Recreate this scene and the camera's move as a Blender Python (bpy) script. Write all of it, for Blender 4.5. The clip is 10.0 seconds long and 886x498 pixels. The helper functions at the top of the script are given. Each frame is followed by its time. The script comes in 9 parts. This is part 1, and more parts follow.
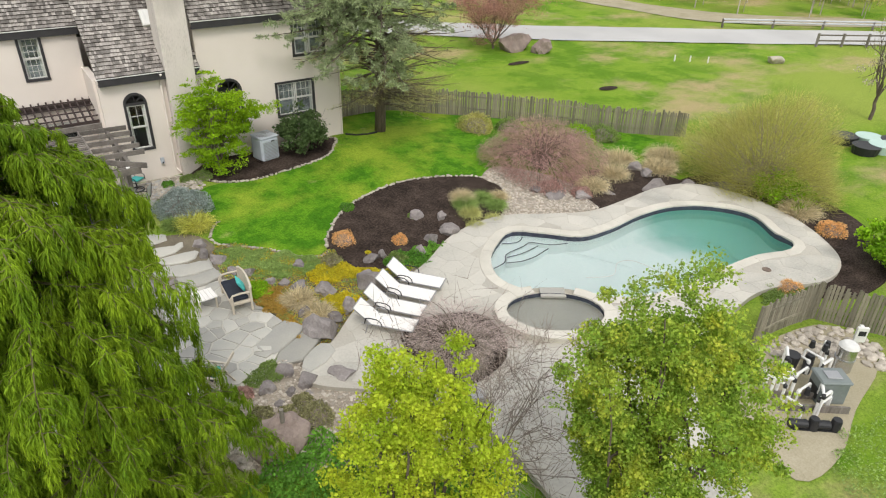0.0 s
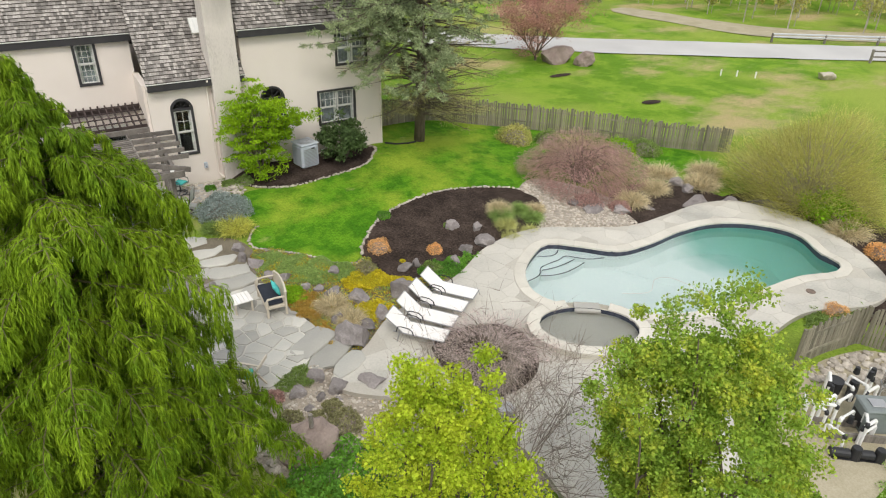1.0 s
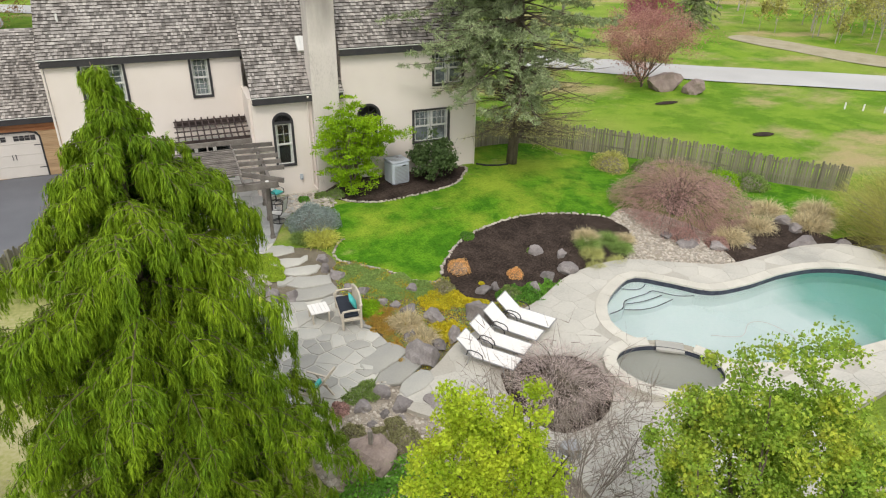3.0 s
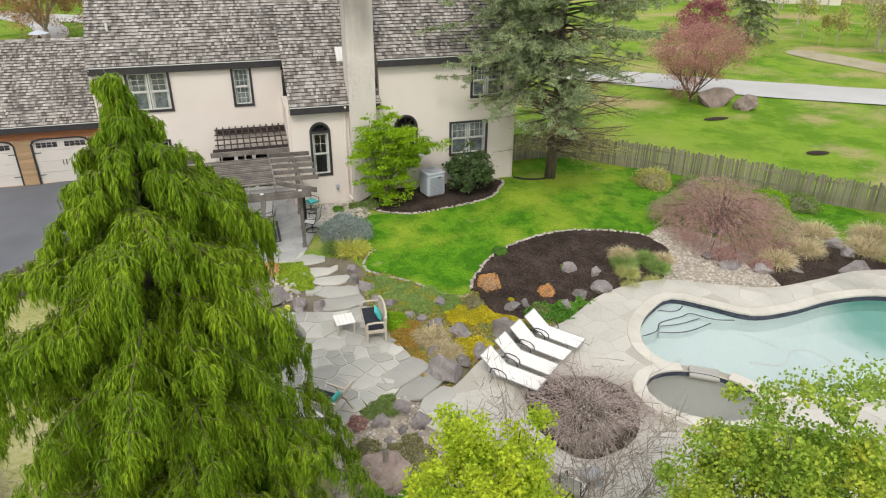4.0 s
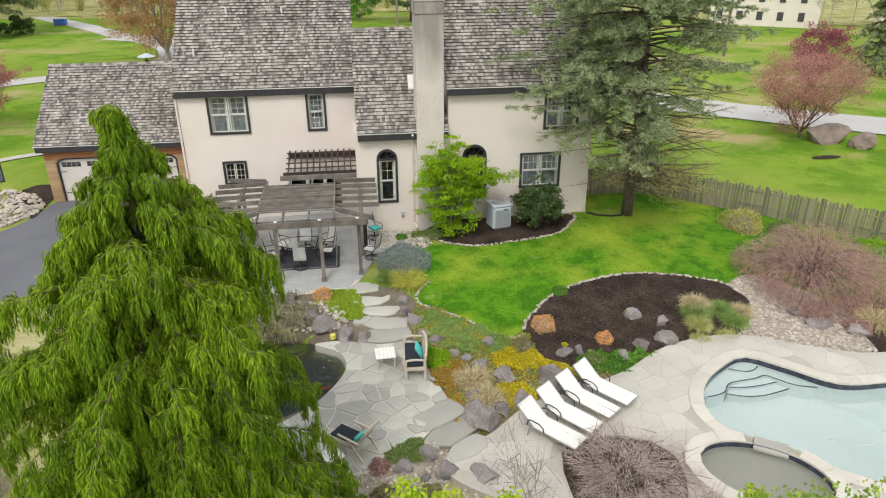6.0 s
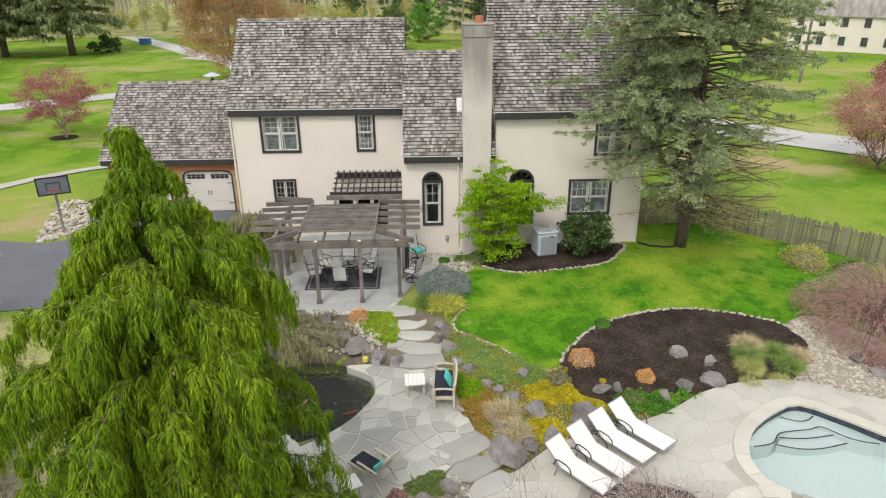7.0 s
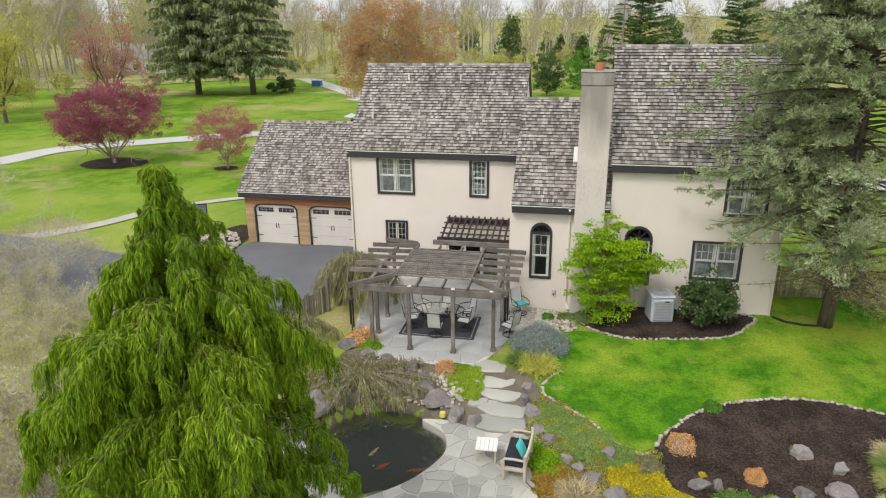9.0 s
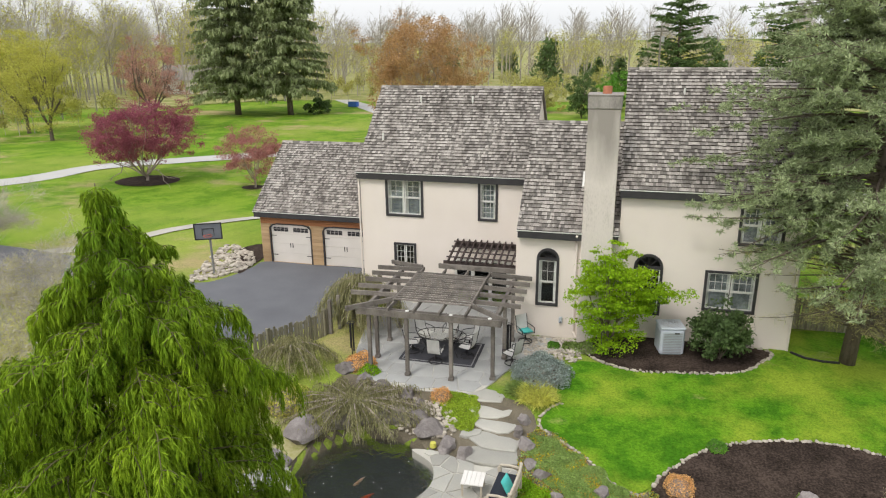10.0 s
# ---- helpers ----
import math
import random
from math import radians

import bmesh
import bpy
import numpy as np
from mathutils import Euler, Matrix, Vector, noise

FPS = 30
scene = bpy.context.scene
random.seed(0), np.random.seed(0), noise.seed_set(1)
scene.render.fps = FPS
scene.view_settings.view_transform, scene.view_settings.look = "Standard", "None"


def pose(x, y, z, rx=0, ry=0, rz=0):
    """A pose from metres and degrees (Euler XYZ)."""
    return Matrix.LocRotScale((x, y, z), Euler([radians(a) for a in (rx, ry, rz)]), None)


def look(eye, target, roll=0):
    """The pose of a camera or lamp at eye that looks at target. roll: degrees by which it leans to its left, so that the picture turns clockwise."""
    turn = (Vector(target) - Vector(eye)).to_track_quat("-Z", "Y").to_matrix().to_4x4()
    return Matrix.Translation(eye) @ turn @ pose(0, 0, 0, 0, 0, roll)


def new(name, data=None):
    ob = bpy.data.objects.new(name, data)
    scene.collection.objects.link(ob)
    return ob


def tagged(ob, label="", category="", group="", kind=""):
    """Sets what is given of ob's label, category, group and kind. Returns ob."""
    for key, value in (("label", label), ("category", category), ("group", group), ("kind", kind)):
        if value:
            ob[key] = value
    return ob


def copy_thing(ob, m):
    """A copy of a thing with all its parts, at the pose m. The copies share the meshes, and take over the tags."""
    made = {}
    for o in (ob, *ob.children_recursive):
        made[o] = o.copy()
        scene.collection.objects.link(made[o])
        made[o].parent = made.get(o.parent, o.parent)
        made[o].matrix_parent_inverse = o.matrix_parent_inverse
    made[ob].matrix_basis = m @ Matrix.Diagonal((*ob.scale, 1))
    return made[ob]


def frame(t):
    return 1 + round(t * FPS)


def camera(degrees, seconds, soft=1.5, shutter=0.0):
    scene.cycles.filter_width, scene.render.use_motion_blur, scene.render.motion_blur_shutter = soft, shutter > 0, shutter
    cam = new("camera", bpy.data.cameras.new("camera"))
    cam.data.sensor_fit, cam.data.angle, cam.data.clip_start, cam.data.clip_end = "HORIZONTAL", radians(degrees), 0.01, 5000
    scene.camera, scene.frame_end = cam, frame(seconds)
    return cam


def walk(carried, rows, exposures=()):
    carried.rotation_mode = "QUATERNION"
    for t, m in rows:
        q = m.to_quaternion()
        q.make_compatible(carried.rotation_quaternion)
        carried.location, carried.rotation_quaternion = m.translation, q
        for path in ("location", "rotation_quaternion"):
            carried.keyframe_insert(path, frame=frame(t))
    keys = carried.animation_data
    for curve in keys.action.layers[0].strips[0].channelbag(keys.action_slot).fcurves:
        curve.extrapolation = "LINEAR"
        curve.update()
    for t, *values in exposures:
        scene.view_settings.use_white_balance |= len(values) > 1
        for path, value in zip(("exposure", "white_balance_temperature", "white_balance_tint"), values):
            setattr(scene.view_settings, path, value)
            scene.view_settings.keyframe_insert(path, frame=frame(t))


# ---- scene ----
cam = camera(67.0, 10.0, soft=1.15)
PATH = [
    (0, (4.103, -30.603, 11.03), (5.099, -29.184, 10.032), 1.5),
    (0.5, (4.134, -30.617, 11.037), (5.089, -29.163, 10.051), 1.4),
    (1, (4.206, -30.638, 11.038), (5.115, -29.146, 10.063), 1.4),
    (1.5, (4.288, -30.674, 11.055), (5.144, -29.146, 10.091), 1.2),
    (2, (4.391, -30.708, 11.062), (5.187, -29.139, 10.11), 1.1),
    (2.5, (4.596, -30.706, 11.042), (5.323, -29.097, 10.102), 1.0),
    (4, (5.542, -30.572, 10.919), (6.075, -28.866, 10.022), 0.5),
    (4.5, (5.958, -30.461, 10.949), (6.427, -28.731, 10.063), 0.4),
    (5, (6.404, -30.318, 10.949), (6.807, -28.565, 10.075), 0.2),
    (5.5, (6.884, -30.168, 10.939), (7.212, -28.392, 10.081), -0.1),
    (7, (8.238, -29.629, 10.935), (8.302, -27.789, 10.154), -0.4),
    (7.5, (8.706, -29.393, 10.908), (8.658, -27.54, 10.157), -0.5),
    (8, (9.131, -29.114, 10.891), (8.967, -27.256, 10.169), -0.6),
    (8.5, (9.571, -28.78, 10.862), (9.286, -26.925, 10.172), -0.6),
    (9, (10.078, -28.415, 10.834), (9.695, -26.566, 10.175), -0.7),
    (9.5, (10.619, -28.042, 10.803), (10.178, -26.195, 10.174), -0.7),
    (10, (11.336, -27.616, 10.81), (10.835, -25.775, 10.21), -0.7),
]
walk(cam, [(t, look(eye, target, roll)) for t, eye, target, roll in PATH], [(0, 0.39), (10, 0.39)])

# ---- world, sun ----
world = bpy.data.worlds.new("world")
scene.world = world
world.use_nodes = True
wn = world.node_tree.nodes
wl = world.node_tree.links
sky = wn.new("ShaderNodeTexSky")
sky.sky_type = "NISHITA"
sky.sun_disc = False
sky.sun_elevation = radians(52)
sky.sun_rotation = radians(205)
sky.air_density, sky.dust_density, sky.ozone_density = 1.6, 3.0, 1.0
sat = wn.new("ShaderNodeHueSaturation")
sat.inputs["Saturation"].default_value = 0.22
wl.new(sky.outputs[0], sat.inputs["Color"])
cloud = wn.new("ShaderNodeMix")
cloud.data_type = "RGBA"
cloud.inputs[0].default_value = 0.6
cloud.inputs[7].default_value = (7.2, 7.35, 7.6, 1)
wl.new(sat.outputs[0], cloud.inputs[6])
wl.new(cloud.outputs[2], wn["Background"].inputs["Color"])
wn["Background"].inputs["Strength"].default_value = 0.135
sun_data = bpy.data.lights.new("sun", "SUN")
sun_data.energy, sun_data.angle, sun_data.color = 1.25, radians(14), (1.0, 0.96, 0.9)
sun = new("sun", sun_data)
sun.matrix_world = look((0, 0, 40), (math.sin(radians(25)) * 31, math.cos(radians(25)) * 31, 0))


# ---- materials ----
def mat(name, c1, c2=None, rough=0.85, scale=4.0, fine=40.0, bump=0.15, metal=0.0, c3=None, spec=0.3, island=0.0, obj_rand=0.0,
        stretch=(1, 1, 1), bias=0.5, transl=0.0, fine_mix=0.35, dist=0.02, soft=0.17, place=False):
    """Two colours mixed at two scales of noise, with fine relief; island / obj_rand vary the value piece by piece."""
    m = bpy.data.materials.new(name)
    m.use_nodes = True
    n, l = m.node_tree.nodes, m.node_tree.links
    b = n["Principled BSDF"]
    b.inputs["Roughness"].default_value = rough
    b.inputs["Metallic"].default_value = metal
    b.inputs["Specular IOR Level"].default_value = spec
    co = n.new("ShaderNodeTexCoord")
    mp = n.new("ShaderNodeMapping")
    mp.inputs["Scale"].default_value = stretch
    if place:
        l.new(n.new("ShaderNodeNewGeometry").outputs["Position"], mp.inputs[0])
    else:
        l.new(co.outputs["Object"], mp.inputs[0])
    big = n.new("ShaderNodeTexNoise")
    big.inputs["Scale"].default_value, big.inputs["Detail"].default_value = scale, 5
    l.new(mp.outputs[0], big.inputs["Vector"])
    small = n.new("ShaderNodeTexNoise")
    small.inputs["Scale"].default_value, small.inputs["Detail"].default_value = fine, 4
    l.new(mp.outputs[0], small.inputs["Vector"])
    ramp = n.new("ShaderNodeValToRGB")
    ramp.color_ramp.elements[0].position, ramp.color_ramp.elements[1].position = bias - soft, bias + soft
    c2 = c2 or tuple(v * 0.7 for v in c1)
    ramp.color_ramp.elements[0].color, ramp.color_ramp.elements[1].color = (*c2, 1), (*c1, 1)
    if c3:
        e = ramp.color_ramp.elements.new(bias)
        e.color = (*c3, 1)
    add = n.new("ShaderNodeMix")
    add.data_type = "FLOAT"
    add.inputs[0].default_value = fine_mix
    l.new(big.outputs["Fac"], add.inputs[2])
    l.new(small.outputs["Fac"], add.inputs[3])
    l.new(add.outputs[0], ramp.inputs[0])
    out = ramp.outputs[0]
    for amount, kind in ((island, "ShaderNodeNewGeometry"), (obj_rand, "ShaderNodeObjectInfo")):
        if amount:
            g = n.new(kind)
            hs = n.new("ShaderNodeHueSaturation")
            rg = n.new("ShaderNodeMapRange")
            rg.inputs[3].default_value, rg.inputs[4].default_value = 1 - amount, 1 + amount
            l.new(g.outputs["Random Per Island" if kind.endswith("Geometry") else "Random"], rg.inputs[0])
            l.new(rg.outputs[0], hs.inputs["Value"])
            l.new(out, hs.inputs["Color"])
            out = hs.outputs[0]
    l.new(out, b.inputs["Base Color"])
    if bump:
        bp = n.new("ShaderNodeBump")
        bp.inputs["Strength"].default_value, bp.inputs["Distance"].default_value = bump, dist
        l.new(small.outputs["Fac"], bp.inputs["Height"])
        l.new(bp.outputs[0], b.inputs["Normal"])
    if transl:
        tr = n.new("ShaderNodeBsdfTranslucent")
        mx = n.new("ShaderNodeMixShader")
        mx.inputs[0].default_value = transl
        l.new(out, tr.inputs["Color"])
        l.new(b.outputs[0], mx.inputs[1])
        l.new(tr.outputs[0], mx.inputs[2])
        l.new(mx.outputs[0], n["Material Output"].inputs[0])
    return m


def turf(name, deep, mid, light, straw, broad=0.12, mottle=0.7, straw_at=0.60, straw_soft=0.10, straw_scale=0.16):
    """Mown grass: broad yellowing, clumps of deeper green, fine blades and thin straw patches."""
    m = bpy.data.materials.new(name)
    m.use_nodes = True
    n, l = m.node_tree.nodes, m.node_tree.links
    b = n["Principled BSDF"]
    b.inputs["Roughness"].default_value = 0.95
    b.inputs["Specular IOR Level"].default_value = 0.08
    co = n.new("ShaderNodeTexCoord")

    def noise_at(scale, detail, stretch=(1, 1, 1), rough=0.55):
        mp = n.new("ShaderNodeMapping")
        mp.inputs["Scale"].default_value = stretch
        mp.inputs["Location"].default_value = (scale * 7, scale * 3, 0)
        l.new(co.outputs["Object"], mp.inputs[0])
        t = n.new("ShaderNodeTexNoise")
        t.inputs["Scale"].default_value, t.inputs["Detail"].default_value, t.inputs["Roughness"].default_value = scale, detail, rough
        l.new(mp.outputs[0], t.inputs["Vector"])
        return t.outputs["Fac"]

    def ramp_of(fac, lo, hi):
        r = n.new("ShaderNodeMapRange")
        r.interpolation_type = "SMOOTHSTEP"
        r.inputs[1].default_value, r.inputs[2].default_value = lo, hi
        l.new(fac, r.inputs[0])
        return r.outputs[0]

    def mix(fac, a, c, blend="MIX"):
        x = n.new("ShaderNodeMix")
        x.data_type = "RGBA"
        x.blend_type = blend
        if isinstance(fac, float):
            x.inputs[0].default_value = fac
        else:
            l.new(fac, x.inputs[0])
        for k, v in ((6, a), (7, c)):
            if isinstance(v, tuple):
                x.inputs[k].default_value = (*v, 1)
            else:
                l.new(v, x.inputs[k])
        return x.outputs[2]

    clump = noise_at(mottle, 6, rough=0.68)
    col = mix(ramp_of(clump, 0.40, 0.59), deep, mid)
    col = mix(ramp_of(noise_at(broad, 4, rough=0.6), 0.46, 0.66), col, light)
    col = mix(ramp_of(noise_at(straw_scale, 7, (0.8, 1.2, 1), 0.66), straw_at, straw_at + straw_soft), col, straw)
    blades = noise_at(13.0, 5, rough=0.8)
    col = mix(0.75, col, mix(ramp_of(blades, 0.3, 0.7), (0.5, 0.52, 0.5), (1.35, 1.32, 1.3)), "MULTIPLY")
    l.new(col, b.inputs["Base Color"])
    bp = n.new("ShaderNodeBump")
    bp.inputs["Strength"].default_value, bp.inputs["Distance"].default_value = 0.5, 0.04
    l.new(blades, bp.inputs["Height"])
    l.new(bp.outputs[0], b.inputs["Normal"])
    return m


M_GRASS = turf("lawn_grass", (0.05, 0.155, 0.008), (0.105, 0.25, 0.013), (0.235, 0.33, 0.03), (0.38, 0.33, 0.14), broad=0.28, mottle=1.3, straw_at=0.62, straw_soft=0.12, straw_scale=0.35)
M_FIELD = turf("field_grass", (0.105, 0.215, 0.014), (0.185, 0.297, 0.028), (0.25, 0.315, 0.055), (0.38, 0.31, 0.155), broad=0.055, mottle=0.4, straw_at=0.51, straw_soft=0.16, straw_scale=0.085)
M_BRUSH = mat("dry_brush", (0.40, 0.365, 0.20), (0.18, 0.20, 0.06), scale=0.35, fine=8, bump=0.7, rough=0.95, spec=0.1, c3=(0.30, 0.30, 0.11), soft=0.13)
M_MULCH = mat("mulch", (0.085, 0.062, 0.049), (0.018, 0.013, 0.010), c3=(0.043, 0.031, 0.025), scale=1.6, fine=16, soft=0.13, bump=0.9, rough=0.95, spec=0.1, fine_mix=0.6, dist=0.04)
M_SOIL = mat("garden_soil", (0.22, 0.19, 0.14), (0.10, 0.085, 0.06), scale=1.2, fine=30, bump=0.8, rough=0.95, spec=0.1, fine_mix=0.5)
M_DIRT = mat("pale_dirt", (0.42, 0.37, 0.27), (0.28, 0.25, 0.16), scale=0.9, fine=24, bump=0.6, rough=0.95, spec=0.1, fine_mix=0.5)
M_GRAVEL = mat("gravel", (0.42, 0.365, 0.29), (0.20, 0.165, 0.13), scale=1.5, fine=28, bump=0.9, fine_mix=0.6)
M_PEBBLE = mat("pebble", (0.50, 0.45, 0.38), (0.33, 0.29, 0.24), scale=3, fine=20, bump=0.2, island=0.3)
M_DECK = mat("deck_stone", (0.55, 0.52, 0.455), (0.36, 0.345, 0.305), c3=(0.48, 0.455, 0.40), scale=0.42, fine=14, bump=0.12, rough=0.75, fine_mix=0.25, obj_rand=0.06, place=True, soft=0.15)
M_JOINT = mat("joint_mortar", (0.55, 0.525, 0.465), (0.43, 0.41, 0.36), scale=1.2, fine=30, bump=0.3)
M_DECKJ = mat("deck_joint", (0.50, 0.465, 0.40), (0.36, 0.335, 0.29), scale=0.5, fine=18, bump=0.2, place=True)
M_FLAG = mat("flagstone", (0.46, 0.44, 0.385), (0.33, 0.325, 0.30), scale=0.6, fine=22, bump=0.25, rough=0.7, obj_rand=0.24, fine_mix=0.3)
M_BLUESTONE = mat("bluestone", (0.40, 0.40, 0.385), (0.31, 0.31, 0.30), scale=0.9, fine=20, bump=0.15, rough=0.7, obj_rand=0.08)
M_COPING = mat("coping_stone", (0.61, 0.575, 0.50), (0.49, 0.46, 0.395), scale=1.3, fine=24, bump=0.2, rough=0.75, obj_rand=0.05)
M_TILE = mat("waterline_tile", (0.09, 0.10, 0.13), (0.03, 0.035, 0.055), scale=6, fine=30, bump=0.0, rough=0.25, obj_rand=0.4, island=0.5)
M_PLASTER = mat("pool_plaster", (0.82, 0.86, 0.835), (0.73, 0.80, 0.775), scale=0.5, fine=9, bump=0.05)
# deep water's tint and the shrubs' dark reflection, painted as green towards high x
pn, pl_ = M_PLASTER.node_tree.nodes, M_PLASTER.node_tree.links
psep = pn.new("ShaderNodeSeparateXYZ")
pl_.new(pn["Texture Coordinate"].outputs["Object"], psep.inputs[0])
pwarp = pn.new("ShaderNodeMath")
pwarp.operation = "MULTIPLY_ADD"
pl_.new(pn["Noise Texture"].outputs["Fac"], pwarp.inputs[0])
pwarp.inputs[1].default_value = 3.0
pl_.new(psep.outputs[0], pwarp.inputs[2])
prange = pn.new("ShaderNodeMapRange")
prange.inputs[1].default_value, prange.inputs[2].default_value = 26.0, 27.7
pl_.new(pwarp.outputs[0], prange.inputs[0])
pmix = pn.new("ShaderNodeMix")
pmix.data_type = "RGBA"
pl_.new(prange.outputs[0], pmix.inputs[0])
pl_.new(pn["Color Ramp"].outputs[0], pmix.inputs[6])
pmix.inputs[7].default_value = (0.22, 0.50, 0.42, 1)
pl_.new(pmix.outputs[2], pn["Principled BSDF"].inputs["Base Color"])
M_ROCK = mat("rock", (0.33, 0.30, 0.285), (0.17, 0.15, 0.145), scale=1.6, fine=16, bump=0.6, obj_rand=0.25, c3=(0.235, 0.21, 0.20), dist=0.05)
M_STUCCO = mat("stucco", (0.76, 0.685, 0.62), (0.69, 0.615, 0.55), scale=0.45, fine=35, bump=0.12, rough=0.9, spec=0.15, bias=0.45, fine_mix=0.2)
M_CHIM = mat("chimney_stucco", (0.66, 0.60, 0.545), (0.36, 0.32, 0.285), scale=0.8, fine=20, bump=0.15, rough=0.9, stretch=(1.6, 1.6, 0.4), bias=0.44, c3=(0.60, 0.545, 0.495))
cn, cl = M_CHIM.node_tree.nodes, M_CHIM.node_tree.links
csep = cn.new("ShaderNodeSeparateXYZ")
cl.new(cn["Texture Coordinate"].outputs["Object"], csep.inputs[0])
cwarp = cn.new("ShaderNodeMath")
cwarp.operation = "MULTIPLY_ADD"
cl.new(cn["Noise Texture"].outputs["Fac"], cwarp.inputs[0])
cwarp.inputs[1].default_value = 7.0
cl.new(csep.outputs[2], cwarp.inputs[2])
crange = cn.new("ShaderNodeMapRange")
crange.inputs[1].default_value, crange.inputs[2].default_value = 9.1, 11.8
crange.inputs[4].default_value = 0.9
cl.new(cwarp.outputs[0], crange.inputs[0])
cmix = cn.new("ShaderNodeMix")
cmix.data_type = "RGBA"
cl.new(crange.outputs[0], cmix.inputs[0])
cl.new(cn["Color Ramp"].outputs[0], cmix.inputs[6])
cmix.inputs[7].default_value = (0.26, 0.235, 0.21, 1)
cl.new(cmix.outputs[2], cn["Principled BSDF"].inputs["Base Color"])
M_CHIMTOP = mat("sooty_stucco", (0.42, 0.385, 0.35), (0.17, 0.155, 0.145), scale=1.1, fine=18, bump=0.2, rough=0.9, stretch=(2.2, 2.2, 0.5), bias=0.5)
M_SHINGLE = mat("cedar_shingle", (0.405, 0.375, 0.34), (0.15, 0.133, 0.12), scale=0.9, fine=22, bump=0.5, rough=0.95, spec=0.1, island=0.55, stretch=(2.0, 0.5, 0.5), fine_mix=0.45)
# end grain darkened to carry the shadow line under each course
M_BUTT = mat("shaded_end_grain", (0.085, 0.07, 0.06), (0.04, 0.033, 0.028), scale=4, fine=30, bump=0.3, rough=0.95, spec=0.1)
M_SHINGLE1 = mat("cedar_shingle_piece", (0.405, 0.375, 0.34), (0.15, 0.133, 0.12), scale=0.9, fine=22, bump=0.5, rough=0.95, spec=0.1, obj_rand=0.55, stretch=(2.0, 0.5, 0.5), fine_mix=0.45)
M_TRIM = mat("dark_trim", (0.052, 0.048, 0.05), (0.035, 0.033, 0.036), scale=3, fine=40, bump=0.05, rough=0.5)
M_WHITE = mat("white_sash", (0.72, 0.71, 0.67), (0.62, 0.61, 0.57), scale=3, fine=30, bump=0.02, rough=0.45)
M_CURTAIN = mat("curtain", (0.75, 0.74, 0.7), (0.6, 0.6, 0.57), scale=2, fine=10, bump=0.2, stretch=(8, 1, 0.3))
# near-black colour carries the darkness of unlit rooms
M_DARKROOM = mat("unlit_room_fill", (0.09, 0.085, 0.08), (0.05, 0.05, 0.05), scale=1, fine=8, bump=0)
M_CEDARW = mat("cedar_siding", (0.42, 0.19, 0.085), (0.27, 0.11, 0.05), scale=2, fine=30, bump=0.3, stretch=(0.4, 1, 6), obj_rand=0.2)
M_TANW = mat("tan_siding", (0.47, 0.33, 0.19), (0.34, 0.22, 0.12), scale=2, fine=30, bump=0.3, stretch=(0.4, 1, 6), obj_rand=0.15)
M_DOOR = mat("garage_door_paint", (0.68, 0.63, 0.58), (0.6, 0.56, 0.51), scale=1, fine=30, bump=0.03, rough=0.5)
M_ASPHALT = mat("asphalt", (0.155, 0.158, 0.172), (0.115, 0.118, 0.13), scale=0.5, fine=40, bump=0.4, rough=0.8, spec=0.3)
M_ROAD = mat("road_surface", (0.50, 0.49, 0.47), (0.40, 0.39, 0.375), scale=0.2, fine=20, bump=0.2)
M_CONC = mat("concrete", (0.48, 0.45, 0.40), (0.37, 0.345, 0.30), scale=0.7, fine=25, bump=0.2)
M_GREYW = mat("weathered_wood", (0.26, 0.235, 0.205), (0.12, 0.105, 0.09), scale=2.5, fine=22, bump=0.5, stretch=(5, 5, 0.5), obj_rand=0.22, island=0.2)
M_FENCE = mat("fence_wood", (0.31, 0.285, 0.225), (0.155, 0.14, 0.105), scale=1.5, fine=14, bump=0.4, stretch=(3, 3, 0.6), obj_rand=0.3, island=0.25, c3=(0.235, 0.215, 0.155))
M_PERG = mat("pergola_wood", (0.23, 0.205, 0.18), (0.10, 0.087, 0.076), scale=2.5, fine=18, bump=0.4, obj_rand=0.2)
M_PERGD = mat("dark_stained_wood", (0.085, 0.062, 0.056), (0.04, 0.03, 0.028), scale=2.5, fine=18, bump=0.4, obj_rand=0.2)
M_BARK = mat("bark", (0.17, 0.135, 0.105), (0.085, 0.066, 0.05), scale=3, fine=18, bump=0.7, stretch=(3, 3, 0.7))
M_TWIGD = mat("dark_twig_bark", (0.33, 0.275, 0.235), (0.20, 0.165, 0.14), scale=3, fine=18, bump=0.3)
M_SHOOT = mat("green_brown_shoots", (0.16, 0.15, 0.06), (0.09, 0.085, 0.035), scale=3, fine=18, bump=0.3)
M_TWIG = mat("twig_bark", (0.40, 0.345, 0.29), (0.27, 0.225, 0.19), scale=3, fine=18, bump=0.3)


def leaf_mat(name, c1, c2, c3=None, var=0.35, transl=0.35):
    return mat(name, c1, c2, scale=0.8, fine=5, bump=0, rough=0.7, c3=c3, island=var, spec=0.2, transl=transl)


L_CEDAR = leaf_mat("cedar_foliage", (0.25, 0.36, 0.014), (0.10, 0.195, 0.008), var=0.3, transl=0.16)
L_MAPLEG = leaf_mat("young_maple_leaves", (0.60, 0.64, 0.05), (0.34, 0.49, 0.035), transl=0.45)
L_MAPLEG2 = leaf_mat("maple_leaves", (0.60, 0.59, 0.07), (0.17, 0.31, 0.045), c3=(0.31, 0.44, 0.06), transl=0.42)
L_JM = leaf_mat("japanese_maple_leaves", (0.36, 0.54, 0.016), (0.19, 0.345, 0.010))
